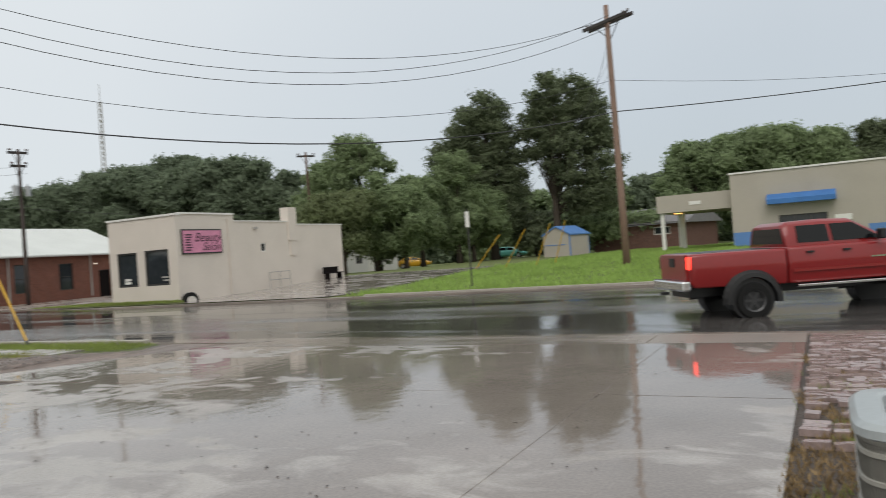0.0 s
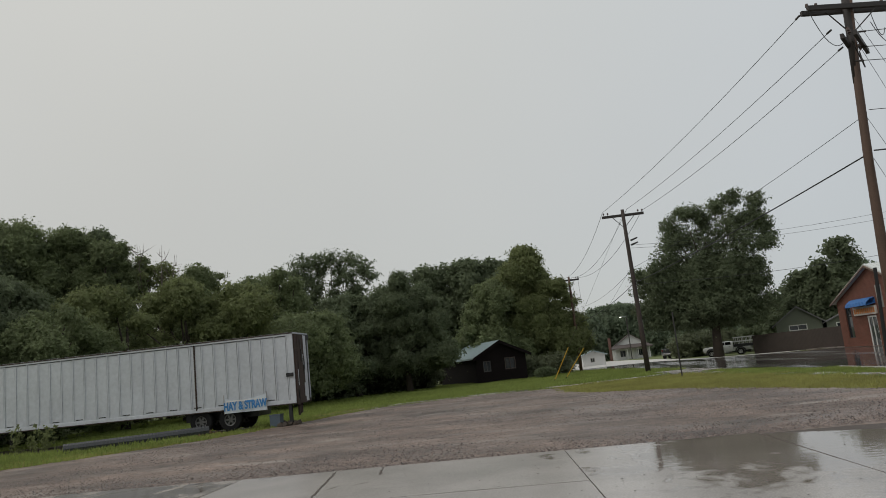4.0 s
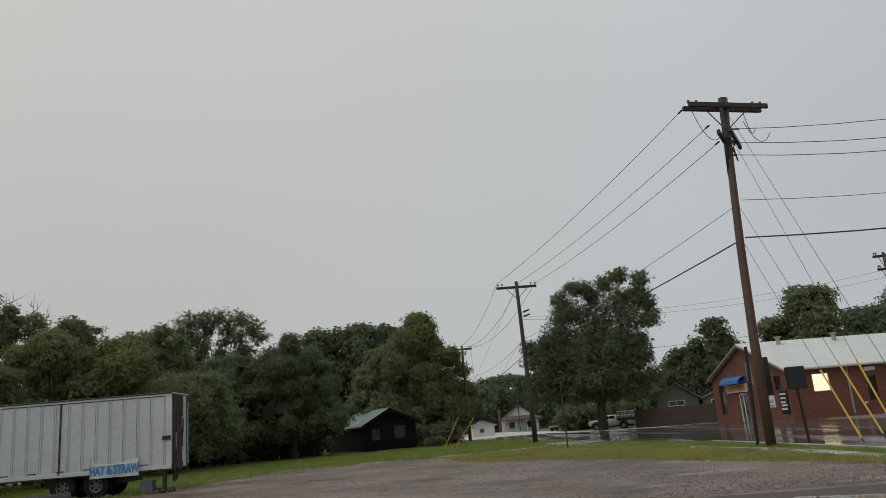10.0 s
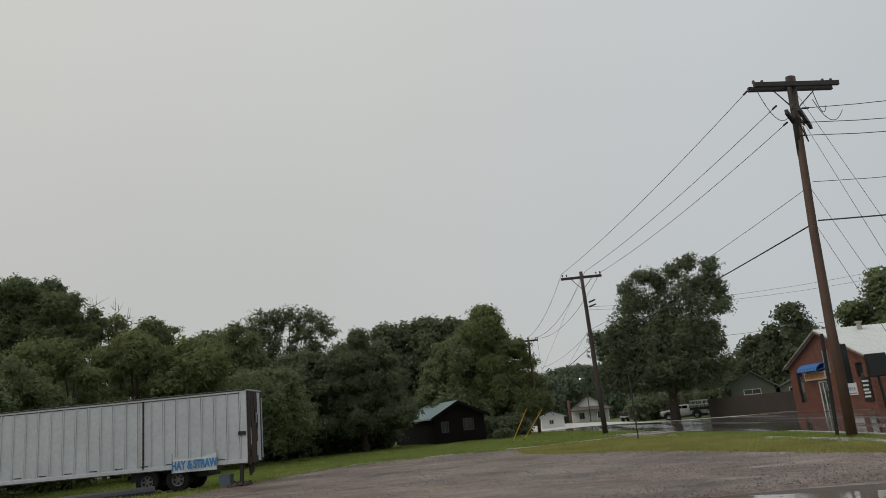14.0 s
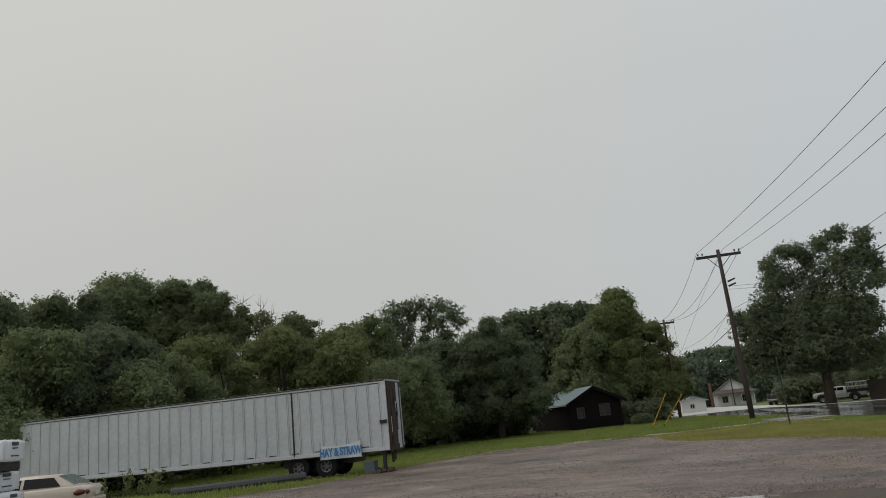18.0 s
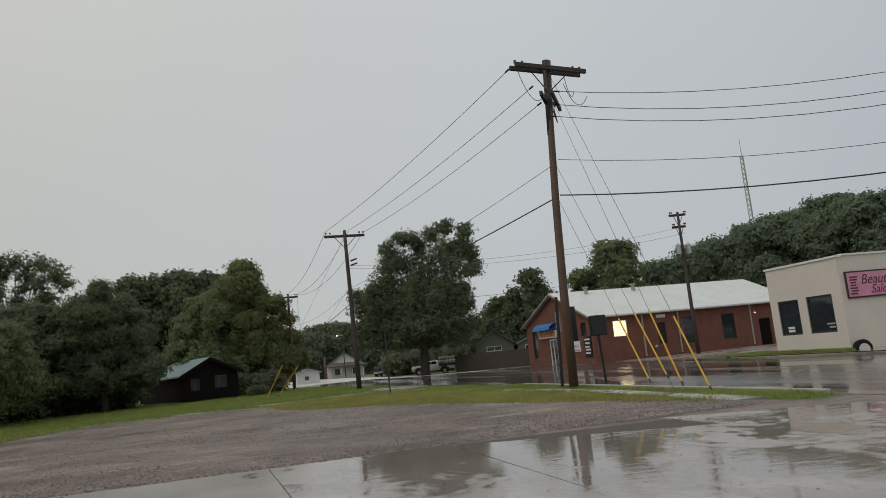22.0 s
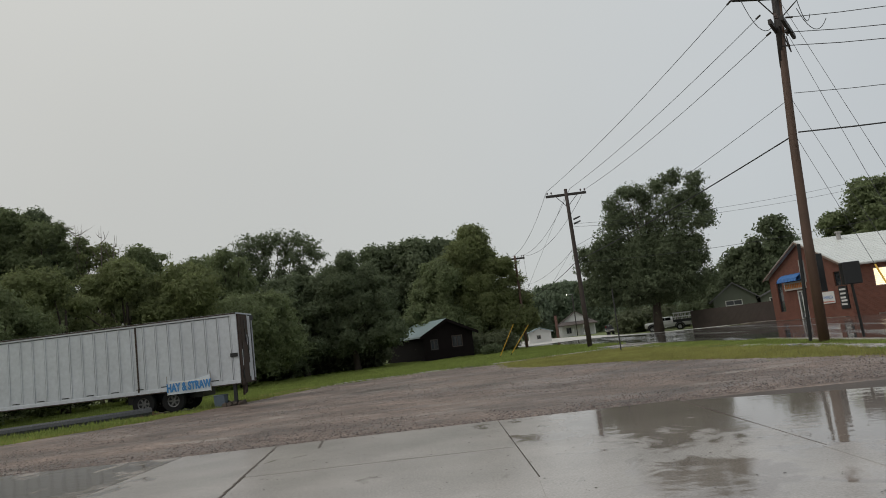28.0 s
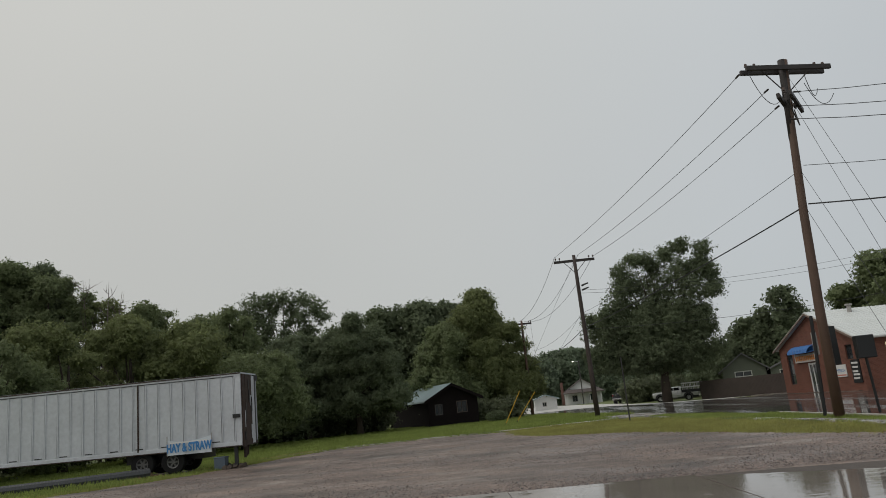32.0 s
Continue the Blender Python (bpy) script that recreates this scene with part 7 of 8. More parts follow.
def pickup(name, label, m, paint, hw=0.95, scale=1.0, lit=False, wheel_r=0.40, lift=0.22, detail=True, rim=RIM):
    """Heading +x; rear axle at the origin."""
    t = thing(name, label, "pickup truck", m @ Matrix.Scale(scale, 4))
    z0 = 0.40 + lift
    zb = 1.16 + lift
    # bed and cab as separate painted shells
    bm = B()
    loft(bm, [section(-1.28, hw * 0.95, z0 + 0.12, zb - 0.02, 0.04), section(-1.2, hw, z0 + 0.04, zb, 0.04), section(0.0, hw, z0 + 0.02, zb, 0.04), section(0.78, hw, z0, zb, 0.04)])
    bmesh.ops.bevel(bm, geom=bm.edges[:], offset=0.035, segments=2, affect="EDGES", profile=0.5, clamp_overlap=True)
    part("bed", bm, paint, t, smooth=True)
    bm = B()
    loft(bm, [section(0.82, hw, z0, zb + 0.02, 0.05), section(2.8, hw, z0, zb + 0.02, 0.05), section(3.0, hw, z0, zb, 0.05), section(4.2, hw * 0.98, z0 + 0.02, zb - 0.03, 0.07), section(4.55, hw * 0.9, z0 + 0.1, zb - 0.12, 0.1)])
    bmesh.ops.bevel(bm, geom=bm.edges[:], offset=0.035, segments=2, affect="EDGES", profile=0.5, clamp_overlap=True)
    part("body", bm, paint, t, smooth=True)
    rz = 1.72 + lift
    bm = B()
    loft(bm, [cabin(0.84, hw * 0.90, zb, rz - 0.10, 0.16), cabin(0.98, hw * 0.90, zb, rz - 0.03, 0.17), cabin(1.7, hw * 0.90, zb, rz, 0.18), cabin(2.35, hw * 0.90, zb, rz - 0.03, 0.17), cabin(3.2, hw * 0.86, zb - 0.02, zb + 0.03, 0.05)])
    bmesh.ops.bevel(bm, geom=bm.edges[:], offset=0.035, segments=2, affect="EDGES", profile=0.5, clamp_overlap=True)
    part("cab", bm, paint, t, smooth=True)
    def pane(nm, vs, off):
        bm = B()
        o = Vector(off)
        f = [bm.verts.new(Vector(v) + o) for v in vs] + [bm.verts.new(Vector(v) - o * 2) for v in vs]
        n = len(vs)
        bm.faces.new(f[:n])
        bm.faces.new(f[n:][::-1])
        for k in range(n):
            bm.faces.new((f[k], f[(k + 1) % n], f[n + (k + 1) % n], f[n + k]))
        part(nm, bm, CARGLASS, t)
    pane("rear_window", [(0.84, -hw * 0.74, zb + 0.08), (0.84, hw * 0.74, zb + 0.08), (0.84, hw * 0.64, rz - 0.16), (0.84, -hw * 0.64, rz - 0.16)], (-0.012, 0, 0))
    pane("windscreen", [(3.1, -hw * 0.74, zb + 0.06), (3.1, hw * 0.74, zb + 0.06), (2.42, hw * 0.62, rz - 0.1), (2.42, -hw * 0.62, rz - 0.1)], (0.02, 0, 0.02))
    for s in (-1, 1):
        def sy(zz):
            return s * (hw * 0.905 - 0.18 * (zz - zb) / (rz - zb))
        zl, zh = zb + 0.08, rz - 0.12
        pane("rear_side_window", [(1.08, sy(zl), zl), (1.78, sy(zl), zl), (1.78, sy(zh), zh), (1.12, sy(zh), zh)], (0, s * 0.012, 0))
        pane("front_side_window", [(1.86, sy(zl), zl), (2.92, sy(zl), zl), (2.36, sy(zh), zh), (1.86, sy(zh), zh)], (0, s * 0.012, 0))
        for x in (0.0, 3.57):
            bm = B()
            n = 14
            rings = []
            for k in range(n + 1):
                a = math.pi * k / n * 1.06 - 0.1
                ca, sa = math.cos(a), math.sin(a)
                rings.append([bm.verts.new((x + ca * q, s * w_, wheel_r + sa * q)) for q, w_ in ((wheel_r + 0.09, hw - 0.06), (wheel_r + 0.11, hw + 0.08), (wheel_r + 0.20, hw + 0.07), (wheel_r + 0.27, hw - 0.02))])
            for u, w_ in zip(rings, rings[1:]):
                for k in range(4):
                    bm.faces.new((u[k], u[(k + 1) % 4], w_[(k + 1) % 4], w_[k]))
            bm.faces.new(rings[0])
            bm.faces.new(rings[-1][::-1])
            part("fender_flare", bm, BLACK, t)
        for x in (0.0, 3.57):
            bm = B()
            rod(bm, (x, s * (hw - 0.35), wheel_r + 0.02), (x, s * (hw + 0.004), wheel_r + 0.02), wheel_r + 0.07, wheel_r + 0.07, 20)
            part("wheel_well", bm, BLACK, t)
        for x in (0.0, 3.57):
            wheel(t, x, s * (hw - 0.08), wheel_r, 0.29, rim)
        bx("tail_lamp", (-1.31, -1.18, s * (hw - 0.13) - 0.08, s * (hw - 0.13) + 0.09 + 0.0, zb - 0.33, zb - 0.06), TAILGLOW if lit and s < 0 else TAIL, t, bev=0.02)
        bx("side_step", (0.95, 2.95, s * (hw + 0.02) - 0.06, s * (hw + 0.02) + 0.06, z0 - 0.08, z0 - 0.02), CHROME, t, bev=0.015)
        bx("mirror", (2.72, 2.86, s * (hw + 0.10) - 0.10, s * (hw + 0.10) + 0.10, zb + 0.05, zb + 0.27), BLACK, t, bev=0.03)
        bx("door_handle", (1.2, 1.36, s * (hw + 0.01) - 0.02, s * (hw + 0.01) + 0.02, zb - 0.14, zb - 0.10), BLACK, t)
        bx("door_handle", (2.0, 2.16, s * (hw + 0.01) - 0.02, s * (hw + 0.01) + 0.02, zb - 0.14, zb - 0.10), BLACK, t)
        bx("badge", (2.6, 3.3, s * (hw + 0.004) - 0.004, s * (hw + 0.004) + 0.004, zb - 0.32, zb - 0.29), CHROME, t)
        bx("side_moulding", (0.9, 2.9, s * (hw + 0.006) - 0.012, s * (hw + 0.006) + 0.012, z0 + 0.24, z0 + 0.30), paint, t)
    bx("tailgate", (-1.33, -1.27, -hw * 0.80, hw * 0.80, z0 + 0.2, zb - 0.01), paint, t, bev=0.015)
    bx("tailgate_emblem", (-1.345, -1.33, -0.16, 0.16, zb - 0.28, zb - 0.08), BLACK, t, bev=0.01)
    bx("rear_bumper", (-1.48, -1.3, -hw * 0.97, hw * 0.97, z0 - 0.02, z0 + 0.2), CHROME, t, bev=0.04)
    # black panel stands in for the shade inside the open bed
    bx("bed_floor_shade", (-1.15, 0.75, -hw * 0.86, hw * 0.86, zb - 0.002, zb + 0.004), BLACK, t)
    bx("hitch", (-1.62, -1.46, -0.05, 0.05, z0 - 0.12, z0 - 0.05), BLACK, t)
    rd("axle", (0, -hw + 0.2, wheel_r), (0, hw - 0.2, wheel_r), 0.07, BLACK, t)
    bx("chassis", (-1.2, 4.3, -0.5, 0.5, z0 - 0.18, z0 + 0.02), BLACK, t)
    return t


TS = 0.86
heading = 30.0
rear = Vector((-1.22, 14.75))
hd = Vector((math.cos(radians(heading)), math.sin(radians(heading))))
axle = rear + Vector((-hd.y, hd.x)) * 0.87 * TS
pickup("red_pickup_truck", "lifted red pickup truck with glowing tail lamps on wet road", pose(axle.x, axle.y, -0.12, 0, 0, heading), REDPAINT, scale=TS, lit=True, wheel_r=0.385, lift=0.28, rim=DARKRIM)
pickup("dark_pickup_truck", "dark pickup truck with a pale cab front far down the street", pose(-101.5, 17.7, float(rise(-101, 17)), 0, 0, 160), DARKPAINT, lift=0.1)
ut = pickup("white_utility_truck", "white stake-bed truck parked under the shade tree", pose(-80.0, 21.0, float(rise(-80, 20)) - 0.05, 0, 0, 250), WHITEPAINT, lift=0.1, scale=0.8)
bx("stake_bed", (-1.75, 0.78, -1.0, 1.0, 1.0, 1.34), BLACK, ut, "dark flat stake bed")
for k in range(6):
    for y_ in (-1.0, 0.95):
        bx("stake", (-1.72 + 0.46 * k, -1.66 + 0.46 * k, y_, y_ + 0.05, 1.34, 2.25), WHITEPAINT, ut)
for y_ in (-1.03, 1.0):
    for z_ in (1.6, 2.1):
        bx("stake_rail", (-1.74, 0.72, y_, y_ + 0.03, z_, z_ + 0.14), WHITEPAINT, ut)
sedan("gold_sedan", "champagne gold four-door sedan parked on the wet gravel", pose(-20.05, -18.95, -0.08, 0, 0, 288), GOLDPAINT, 4.7, 0.88, 1.36, cab=0.22)
sedan("yellow_car", "small yellow car parked across the lawn", pose(-44.0, 77.5, float(rise(-44, 77)) - 0.05, 0, 0, 20), YELLOWPAINT, 4.3, 0.85, 1.35)
sedan("teal_car", "teal car parked beside the trees", pose(-35.2, 86.5, float(rise(-35, 86)) - 0.05, 0, 0, 10), TEALPAINT, 4.4, 0.86, 1.4)
sedan("white_car", "white car parked beside the trees", pose(-28.5, 87.5, float(rise(-28, 86)) - 0.05, 0, 0, 15), WHITEPAINT, 4.3, 0.86, 1.45)

# ---- semi trailer ----
TX, TY0, TY1, TZ0, TZ1 = -27.9, -26.3, -9.26, 0.79, 3.50
trl = thing("semi_trailer", "long weathered white box trailer with ribbed sides and rusty rear", "trailer")
TW = 1.9
npan = 34
for i in range(npan):
    y0 = TY0 + 0.1 + (TY1 - TY0 - 0.35) * i / npan
    y1 = TY0 + 0.1 + (TY1 - TY0 - 0.35) * (i + 1) / npan
    bm = B()
    box(bm, TX - 0.03 + rng.uniform(-0.004, 0.004), TX, y0 + 0.004, y1 - 0.05, TZ0 + 0.16, TZ1 - 0.13)
    part("side_panel", bm, TRAILER, trl)
    bm = B()
    box(bm, TX, TX + 0.028, y1 - 0.022, y1 + 0.022, TZ0 + 0.12, TZ1 - 0.11)
    part("side_rib", bm, TRAILER, trl)
    if i % 2 == 0:
        bx("marker_strip", (TX, TX + 0.012, y0 + 0.08, y1 - 0.12, TZ0 + 0.2, TZ0 + 0.235), DARKTRIM, trl)
bx("seam_post", (TX, TX + 0.04, -13.275, -13.225, TZ0 + 0.1, TZ1 - 0.1), RUST, trl, "dark rust-streaked seam post")
bx("drip_edge", (TX + 0.035, TX + 0.05, TY0, TY1, TZ1 - 0.035, TZ1 + 0.01), RUST, trl, "rusty drip edge under the top rail")
bx("bottom_edge", (TX + 0.035, TX + 0.05, TY0, TY1, TZ0 - 0.005, TZ0 + 0.03), RUST, trl, "rusty lower edge")
bx("top_rail", (TX - 0.05, TX + 0.035, TY0, TY1, TZ1 - 0.10, TZ1), TRAILER, trl, bev=0.006)
bx("bottom_rail", (TX - 0.05, TX + 0.035, TY0, TY1, TZ0, TZ0 + 0.16), TRAILER, trl, bev=0.015)
bx("far_side", (TX - TW, TX - TW + 0.05, TY0, TY1, TZ0, TZ1), TRAILER, trl)
bx("roof", (TX - TW, TX - 0.03, TY0, TY1, TZ1 - 0.03, TZ1 + 0.02), TRAILER, trl)
bx("nose", (TX - TW, TX, TY0, TY0 + 0.08, TZ0, TZ1), TRAILER, trl, bev=0.02)
bx("deck", (TX - TW, TX - 0.05, TY0, TY1, TZ0, TZ0 + 0.14), RUST, trl)
bx("corner_post", (TX - 0.12, TX + 0.03, TY1 - 0.22, TY1, TZ0, TZ1), TRAILER, trl, bev=0.01)
bx("rear_post", (TX - 0.3, TX - 0.02, TY1, TY1 + 0.06, TZ0 - 0.05, TZ1 - 0.05), RUST, trl, "rusty rear frame post")
bx("rear_door", (TX - 1.05, TX - 0.3, TY1 + 0.0, TY1 + 0.07, TZ0, TZ1 - 0.06), RUST, trl, "rusted rear door")
bx("open_door", (TX - 1.45, TX - 1.05, TY1, TY1 + 0.05, TZ0 + 0.05, TZ1 - 0.08), TRAILER, trl)
bx("rear_header", (TX - TW, TX - 1.45, TY1 - 0.02, TY1 + 0.05, TZ1 - 0.25, TZ1 - 0.04), BLACK, trl)
# black panel in place of the shade inside the open trailer
bx("interior_shade", (TX - TW, TX - 1.45, TY1 - 0.1, TY1 - 0.03, TZ0, TZ1 - 0.25), BLACK, trl)
bx("latch", (TX + 0.03, TX + 0.09, TY1 - 0.32, TY1 - 0.04, 1.83, 1.97), BLACK, trl)
rt = np.random.default_rng(31)
for i in range(9):
    x_, z_ = TX - rt.uniform(0.1, 1.0), rt.uniform(TZ0 + 0.1, TZ1 - 0.6)
    bx("torn_strip", (x_ - rt.uniform(0.03, 0.10), x_, TY1 + 0.072, TY1 + 0.08 + rt.uniform(0, 0.02), z_, z_ + rt.uniform(0.15, 0.7)), TRAILER if i % 3 == 0 else BLACK, trl)
for dy in (0.0, 0.16, 0.3):
    bx("bumper_tab", (TX - 0.5 - dy, TX - 0.42 - dy, TY1 - 0.1, TY1 - 0.02, TZ0 - 0.45 + dy * 0.3, TZ0), RUST, trl)
bx("rear_leg", (TX - 0.18, TX - 0.06, TY1 - 0.35, TY1 - 0.23, 0.0, TZ0), BLACK, trl)
for yc in (-11.95, -13.13):
    for xs_ in (TX - 0.16, TX - TW + 0.2):
        w_ = wheel(trl, xs_, yc, 0.45, 0.26, TRAILERRIM, "wheel", 0.52)
        w_.matrix_basis = pose(xs_, yc, 0.44, 0, 0, 90)
for yc in (-11.95, -13.13):
    rd("axle", (TX - 0.2, yc, 0.48), (TX - TW + 0.2, yc, 0.48), 0.08, BLACK, trl)
bx("bogie", (TX - 1.9, TX - 0.6, -14.0, -11.0, 0.45, TZ0), BLACK, trl)
for x in (TX - 0.4, TX - 2.1):
    rd("landing_leg", (x, -22.6, 0), (x, -22.6, TZ0), 0.07, BLACK, trl)
rd("leg_brace", (TX - 0.4, -22.6, 0.25), (TX - 0.4, -21.4, TZ0), 0.04, BLACK, trl)
bn2 = thing("hay_banner", "sagging vinyl banner with blue lettering hung on the trailer", "banner")
bm = B()
nx, nz = 16, 4
grid = []
for i in range(nx + 1):
    u = i / nx
    col = []
    for k in range(nz + 1):
        v = k / nz
        sag = 0.14 * (1 - (2 * u - 1) ** 2) * v
        y = -12.1 + 1.70 * u
        z = 0.68 + 0.0 * u + v * (0.62 - 0.05 * (1 - u)) - sag * (1 - 0.3 * u)
        col.append(bm.verts.new((TX + 0.10 + 0.03 * math.sin(u * 9) * (1 - v), y, z)))
    grid.append(col)
for i in range(nx):
    for k in range(nz):
        bm.faces.new((grid[i][k], grid[i + 1][k], grid[i + 1][k + 1], grid[i][k + 1]))
bn_ = part("sheet", bm, BANNERWHITE, bn2)
sol = bn_.modifiers.new("thickness", "SOLIDIFY")
sol.thickness = 0.006
SIDE = Matrix(((0, 0, 1, 0), (1, 0, 0, 0), (0, 1, 0, 0), (0, 0, 0, 1)))
bx("white_band", (TX + 0.135, TX + 0.14, -12.0, -10.55, 1.10, 1.15), TRIMWHITE, bn2)
text(bn2, "writing", "HAY & STRAW", 0.27, Matrix.Translation((TX + 0.145, -11.25, 0.93)) @ SIDE @ Matrix.Rotation(0.02, 4, "Z") @ Matrix.Diagonal((0.97, 1.55, 1, 1)), BANNERBLUE, 0.003, 0.0, 0.012)
for y in (-12.1, -10.4):
    bx("hem", (TX + 0.10, TX + 0.125, y - 0.012, y + 0.012, 0.66, 1.38), GREYTRIM, bn2)
tb = thing("trash_bin", "blue-grey plastic wheeled bin standing in the grass", "bin", pose(TX - 0.1, -10.13, -0.02, 0, 0, 0) @ Matrix.Scale(0.72, 4))
bm = B()
prism(bm, [(-0.24, 0), (0.24, 0), (0.30, 0.62), (-0.30, 0.62)], 1, -0.28, 0.28)
part("body", bm, BINGREY, tb)
bx("lid", (-0.32, 0.32, -0.31, 0.31, 0.62, 0.67), BINGREY, tb, bev=0.02)
rub = thing("rubble_heap", "dark heap of clods and scrap beside the bin", "heap", pose(TX - 0.3, -9.75, 0) @ Matrix.Scale(0.8, 4))
bm = B()
for i in range(16):
    c = Vector((rng.uniform(-0.5, 0.5), rng.uniform(-0.6, 0.5), rng.uniform(0.02, 0.12)))
    box(bm, -0.12, 0.12, -0.12, 0.12, -0.1, 0.1, Matrix.Translation(c) @ Euler(rng.uniform(0, 3, 3)).to_matrix().to_4x4(), 0.03)
tagged(part("clods", bm, EARTH, rub), kind="stuff")
# long black ribbed pipe in the grass
lp = thing("black_pipe", "long black corrugated drain pipe lying in the grass", "pipe")
bm = B()
a, b = Vector((-27.4, -12.6, 0.14)), Vector((-24.9, -16.9, 0.10))
nn = 90
tube(bm, [a.lerp(b, i / nn) + Vector((0.15 * math.sin(i * 0.05), 0, 0)) for i in range(nn + 1)], [0.19 if i % 2 else 0.18 for i in range(nn + 1)], 10)
part("corrugated_tube", bm, PIPEBLACK, lp)
st = thing("straw_pile", "pale loose straw under the trailer wheel", "straw", pose(TX + 0.5, -13.6, 0.0))
k = 1500
p = rng.normal(0, 1, (k, 3)) * np.array([0.18, 0.5, 0.05])
p[:, 2] = abs(p[:, 2])
v, f = leaves(p, np.full(k, 0.07), rng)
tagged(quick("stalks", v, f, DRYGRASS, st), kind="stuff")

# ---- weeds by the trailer front ----
wd = thing("tall_weeds", "tall leafy weeds growing along the trailer", "weeds", pose(-26.9, -20.3, 0))
pts = []
for i in range(14):
    c = np.array([rng.uniform(-0.5, 0.4), rng.normal(0.7, 0.8), 0])
    h = rng.uniform(0.3, 1.1)
    for z in np.arange(0.1, h, 0.09):
        pts.append(c + np.r_[rng.normal(0, 0.09, 2), z][None] + rng.normal(0, 0.04, (5, 3)))
v, f = leaves(np.concatenate(pts), 0.07, rng)
tagged(quick("foliage", v, f, LEAF[2], wd), kind="stuff")

# ---- stacked bags on a pallet, close to the camera ----
PM = pose(-3.0, -3.03, 0.0, 0, 0, 15)
pal = thing("pallet", "wooden pallet under stacked bags", "pallet", PM)
for y in (-0.95, -0.5, -0.12):
    bx("runner", (-0.26, 0.0, y, y + 0.1, 0, 0.1), FENCEWOOD, pal)
for i in range(2):
    x = -0.26 + i * 0.15
    bx("slat", (x, x + 0.11, -1.0, 0.0, 0.1, 0.12), FENCEWOOD, pal)
def bag(x0, x1, y0, y1, z, h, seed):
    t = thing("salt_bag", "plump white plastic bag with dark print, stacked on a pallet", "bag", PM, group="stacked bags")
    bm = B()
    n = 7
    rr = np.random.default_rng(seed)
    cx, cy = (x0 + x1) / 2, (y0 + y1) / 2
    box(bm, x0, x1, y0, y1, z, z + h)
    bmesh.ops.subdivide_edges(bm, edges=bm.edges[:], cuts=5, use_grid_fill=True)
    for v in bm.verts:
        u, w, q = (v.co.x - cx) / (x1 - x0) * 2, (v.co.y - cy) / (y1 - y0) * 2, (v.co.z - z) / h * 2 - 1
        v.co.z -= 0.07 * h * q * (max(abs(u), abs(w)) ** 8)
        pinch = 1 - 0.035 * abs(q) ** 4
        v.co.x = cx + (v.co.x - cx) * pinch
        v.co.y = cy + (v.co.y - cy) * pinch
        v.co += Vector(rr.normal(0, 0.0011, 3))
    part("bag", bm, BAGWHITE, t, smooth=True)
    rows_ = ((0.26, 0.74, 0.72), (0.3, 0.7, 0.58), (0.2, 0.8, 0.46), (0.22, 0.78, 0.35), (0.2, 0.8, 0.24))
    if y1 > -0.06:
        bm = B()
        for k2, (a, b, c) in enumerate(rows_):
            if k2 in (0, 1, 4):
                box(bm, x0 + (x1 - x0) * (0.2 + a * 0.6), x0 + (x1 - x0) * (0.2 + b * 0.6), y1 - 0.012, y1 + 0.003, z + h * c, z + h * (c + (0.16 if k2 == 0 else 0.05)))
        part("end_print", bm, PRINT, t)
    for ya, yb in ((y0 + (y1 - y0) * 0.18, y0 + (y1 - y0) * 0.82),):
        bm = B()
        for k2, (a, b, c) in enumerate(rows_):
            box(bm, x1 - 0.012, x1 + 0.003, ya + (yb - ya) * a, ya + (yb - ya) * b, z + h * c, z + h * (c + (0.14 if k2 == 0 else 0.05)))
        part("print", bm, PRINT, t)
    return t


for layer in range(15):
    z = 0.12 + 0.1007 * layer + (0.04 if layer == 14 else 0.0)
    o = 0.05 if layer % 2 else 0.0
    depth = -0.24 if layer % 2 else -0.19
    cells = [(depth, 0.0, -0.10 - o, -o), (depth, 0.0, -0.42 - o, -0.105 - o), (depth, 0.0, -0.74 - o, -0.425 - o), (depth, 0.0, -1.0, -0.745 - o)]
    for i, (a, b, c, d) in enumerate(cells):
        bag(a, b, c, d, z, 0.108 if layer == 14 else 0.0995, layer * 4 + i)
# black slab added for the shadow in the gap below the top bags
bx_ = thing("gap_shade", "black slab standing in for the shaded gap between bag layers", "tray", PM)
bx("tray", (-0.18, -0.01, -1.0, -0.02, 1.531, 1.568), BLACK, bx_)

# ---- bed beside the apron with pavers, straw grass and the condenser ----
bedp = poly("planting_bed", [(-0.26, 3.0), (-0.26, 11.6), (9, 11.6), (9, 3.0)], -0.015, 0.1, EARTH, "wet earth bed with old pavers and straw", "bed")
pv = thing("paver_bed", "uneven wet pinkish pavers bedded in earth", "paving", kind="structure")
y = 5.8
rp = np.random.default_rng(21)
while y < 11.4:
    x = -0.25 + rp.uniform(0, 0.05)
    h = rp.uniform(0.085, 0.125)
    while x < 5.5:
        w_ = rp.uniform(0.11, 0.22)
        if rp.random() < 0.86 and not (y < 7.2 and rp.random() < 0.35):
            m = Matrix.Translation((x + w_ / 2, y + h / 2, 0)) @ Euler((rp.normal(0, 0.05), rp.normal(0, 0.05), rp.normal(0, 0.07))).to_matrix().to_4x4()
            bx("paver", (-w_ / 2 + 0.01, w_ / 2 - 0.01, -h / 2 + 0.008, h / 2 - 0.008, -0.05, 0.02 + rp.uniform(0, 0.015)), FLAG, pv, m=m)
        x += w_
    y += h
scatter("straw_grass", lambda x, y: (y < 6.3 + 0.4 * np.sin(x * 4)) | (np.sin(x * 7 + y * 3) > 0.75), (-0.3, 2.2, 3.2, 10), 22000, 0.06, 0.016, DRYGRASS, "brown matted straw grass beside the apron", 8, lambda x, y: np.full_like(x, -0.02))
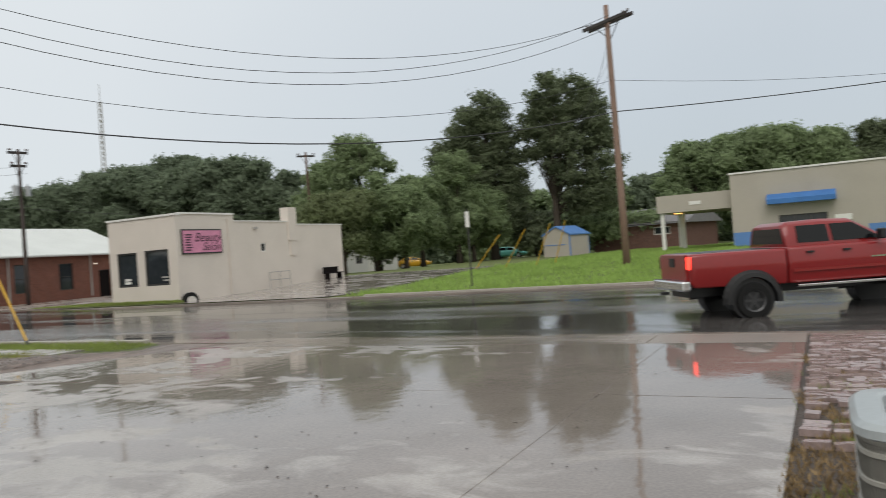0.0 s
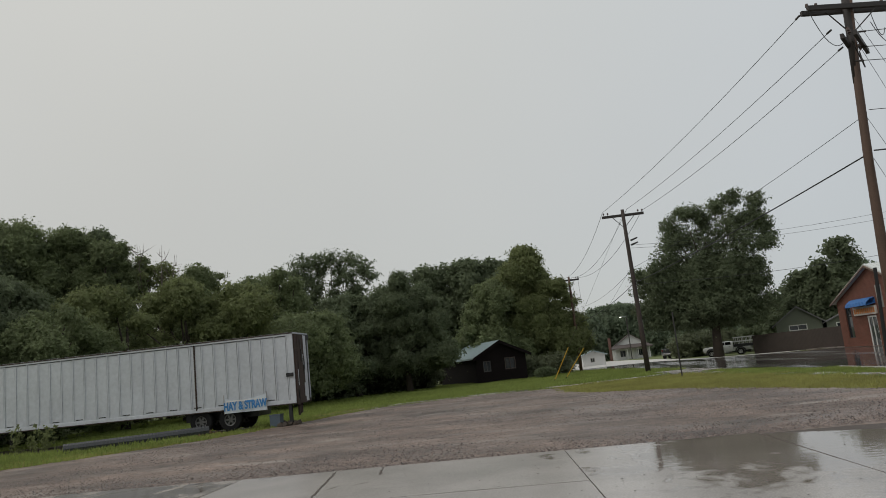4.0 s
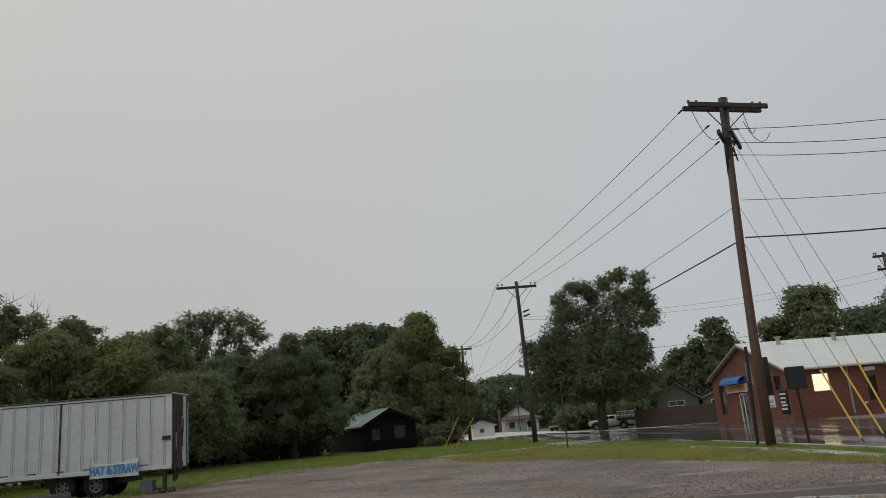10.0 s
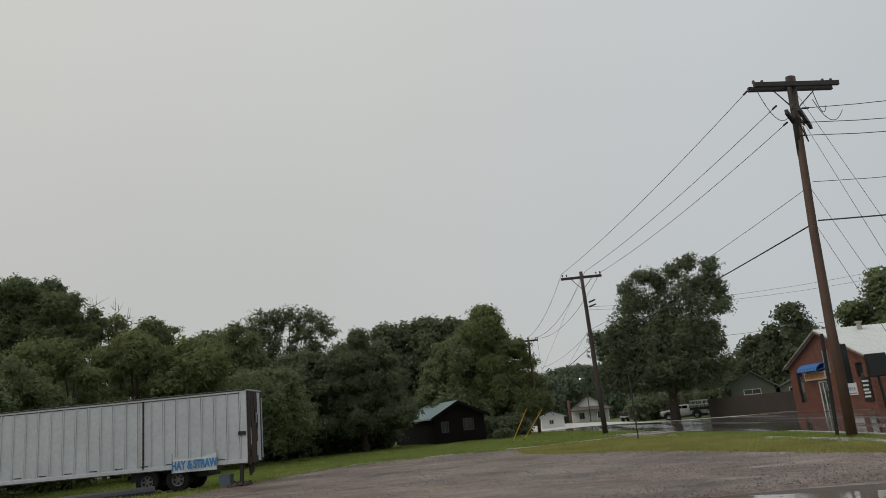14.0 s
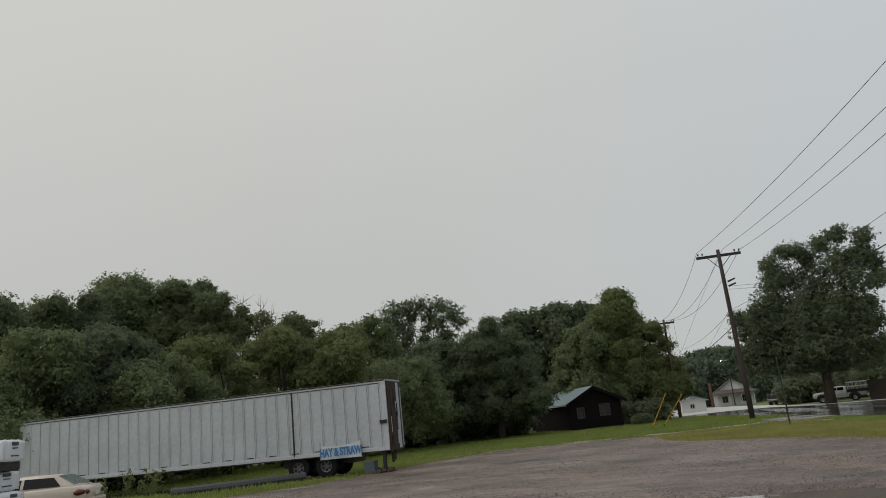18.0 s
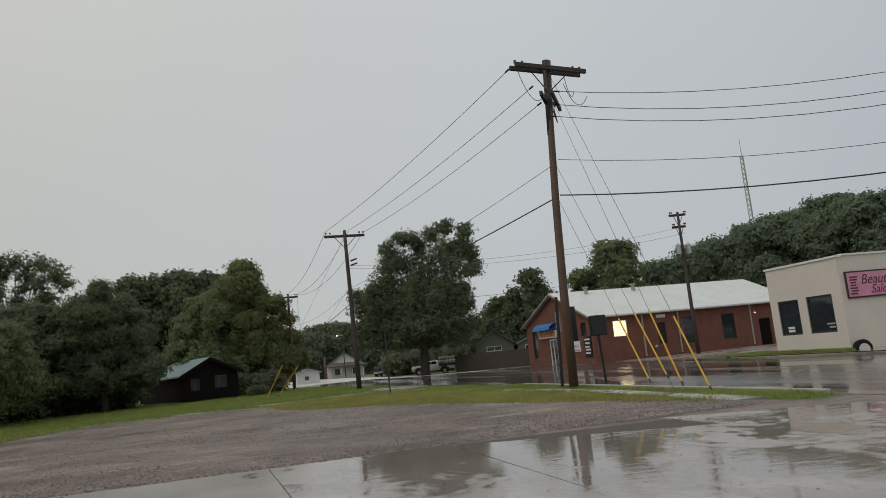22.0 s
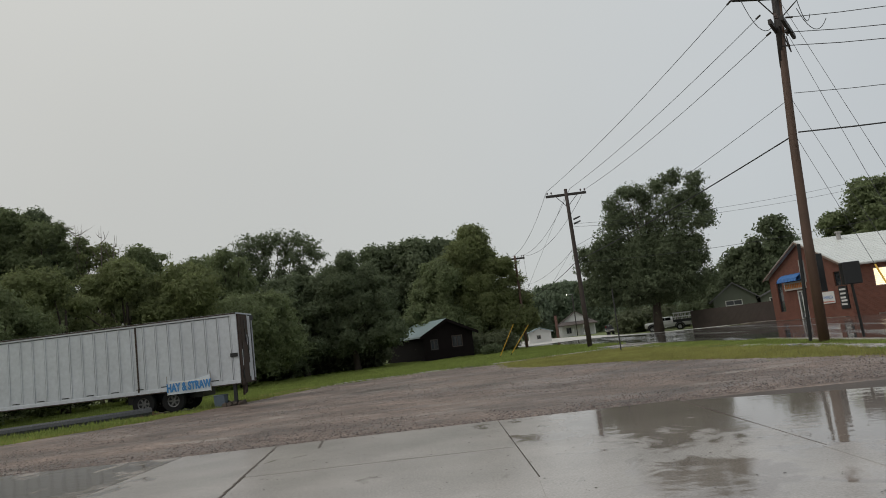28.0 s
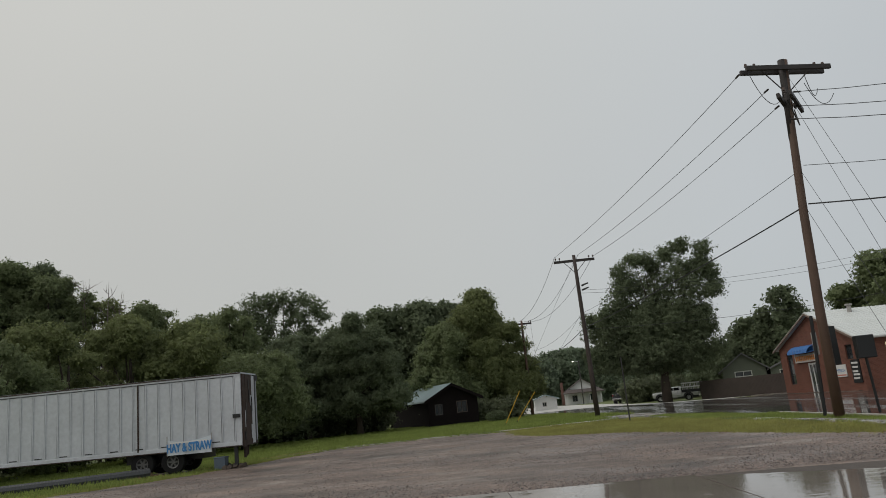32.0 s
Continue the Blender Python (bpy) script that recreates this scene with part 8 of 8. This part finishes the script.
scatter("bed_grass", lambda x, y: np.sin(x * 5 + 1) * np.cos(y * 4) > 0.3, (-0.3, 1.5, 4.0, 9), 4000, 0.07, 0.012, GRASS, "green tufts between the pavers", 9, lambda x, y: np.full_like(x, -0.02))
AC = pose(0.49, 4.12, -0.07)
ac = thing("air_conditioner", "round-cornered beige condenser unit with a pale blue-grey top", "air conditioner", AC)
bx("pad", (-0.5, 0.5, -0.5, 0.5, -0.02, 0.06), KERB, ac, bev=0.015)
def rounded(n, a, p=5.0):
    out = []
    for k in range(n):
        t = 2 * math.pi * k / n
        c, s_ = math.cos(t), math.sin(t)
        out.append((a * math.copysign(abs(c) ** (2 / p), c), a * math.copysign(abs(s_) ** (2 / p), s_)))
    return out
def ring_skin(bm, levels, p=5.0, n=48, cap=True):
    rings = [[bm.verts.new((x, y, z)) for x, y in rounded(n, a, p)] for a, z in levels]
    for u, v in zip(rings, rings[1:]):
        for k in range(n):
            bm.faces.new((u[k], u[(k + 1) % n], v[(k + 1) % n], v[k]))
    if cap:
        bm.faces.new(rings[0][::-1])
bm = B()
ring_skin(bm, [(0.395, 0.06), (0.395, 0.66)])
part("cabinet", bm, ACGREY, ac, smooth=True)
for i in range(5):
    bm = B()
    z = 0.12 + 0.115 * i
    ring_skin(bm, [(0.392, z), (0.412, z + 0.012), (0.412, z + 0.03), (0.392, z + 0.04)], cap=False)
    part("louvre_band", bm, ACGREY, ac, smooth=False)
bm = B()
for (fx, fy), (gx, gy) in zip(rounded(120, 0.397), rounded(120, 0.404)):
    rod(bm, (gx, gy, 0.10), (gx, gy, 0.64), 0.0035, 0.0035, 4)
tagged(part("fin", bm, FIN, ac), kind="stuff")
bm = B()
ring_skin(bm, [(0.40, 0.655), (0.425, 0.67), (0.425, 0.705), (0.40, 0.725), (0.31, 0.735), (0.29, 0.725), (0.285, 0.64)], cap=False)
part("top_cover", bm, ACTOP, ac, smooth=False)
bm = B()
for k in range(14):
    x = -0.28 + 0.04 * k
    half = math.sqrt(max(0.002, 0.29 ** 2 - x * x))
    rod(bm, (x, -half, 0.70), (x, half, 0.70), 0.004, 0.004, 4)
tagged(part("fan_grille", bm, BLACK, ac), kind="stuff")
bm = B()
rod(bm, (0, 0, 0.60), (0, 0, 0.68), 0.07, 0.07, 12)
for k in range(3):
    box(bm, 0.05, 0.26, -0.07, 0.07, 0.62, 0.63, Matrix.Rotation(k * 2.094, 4, "Z") @ Matrix.Rotation(0.3, 4, "X"))
part("fan", bm, BLACK, ac)
bx("well", (-0.27, 0.27, -0.27, 0.27, 0.55, 0.56), BLACK, ac)

# far street lamp
sl = thing("street_lamp", "lit street lamp far down the street", "street lamp")
zl = float(rise(-149, 17))
rd("pole", (-149, 18.6, zl), (-149, 18.6, 8.0), 0.1, DARKWOOD, sl)
rd("arm", (-149, 18.6, 7.9), (-149, 17.5, 8.1), 0.05, STEEL, sl)
bx("lamp_head", (-149.15, -148.85, 17.35, 17.6, 7.93, 8.03), LAMPGLOW, sl, bev=0.03)
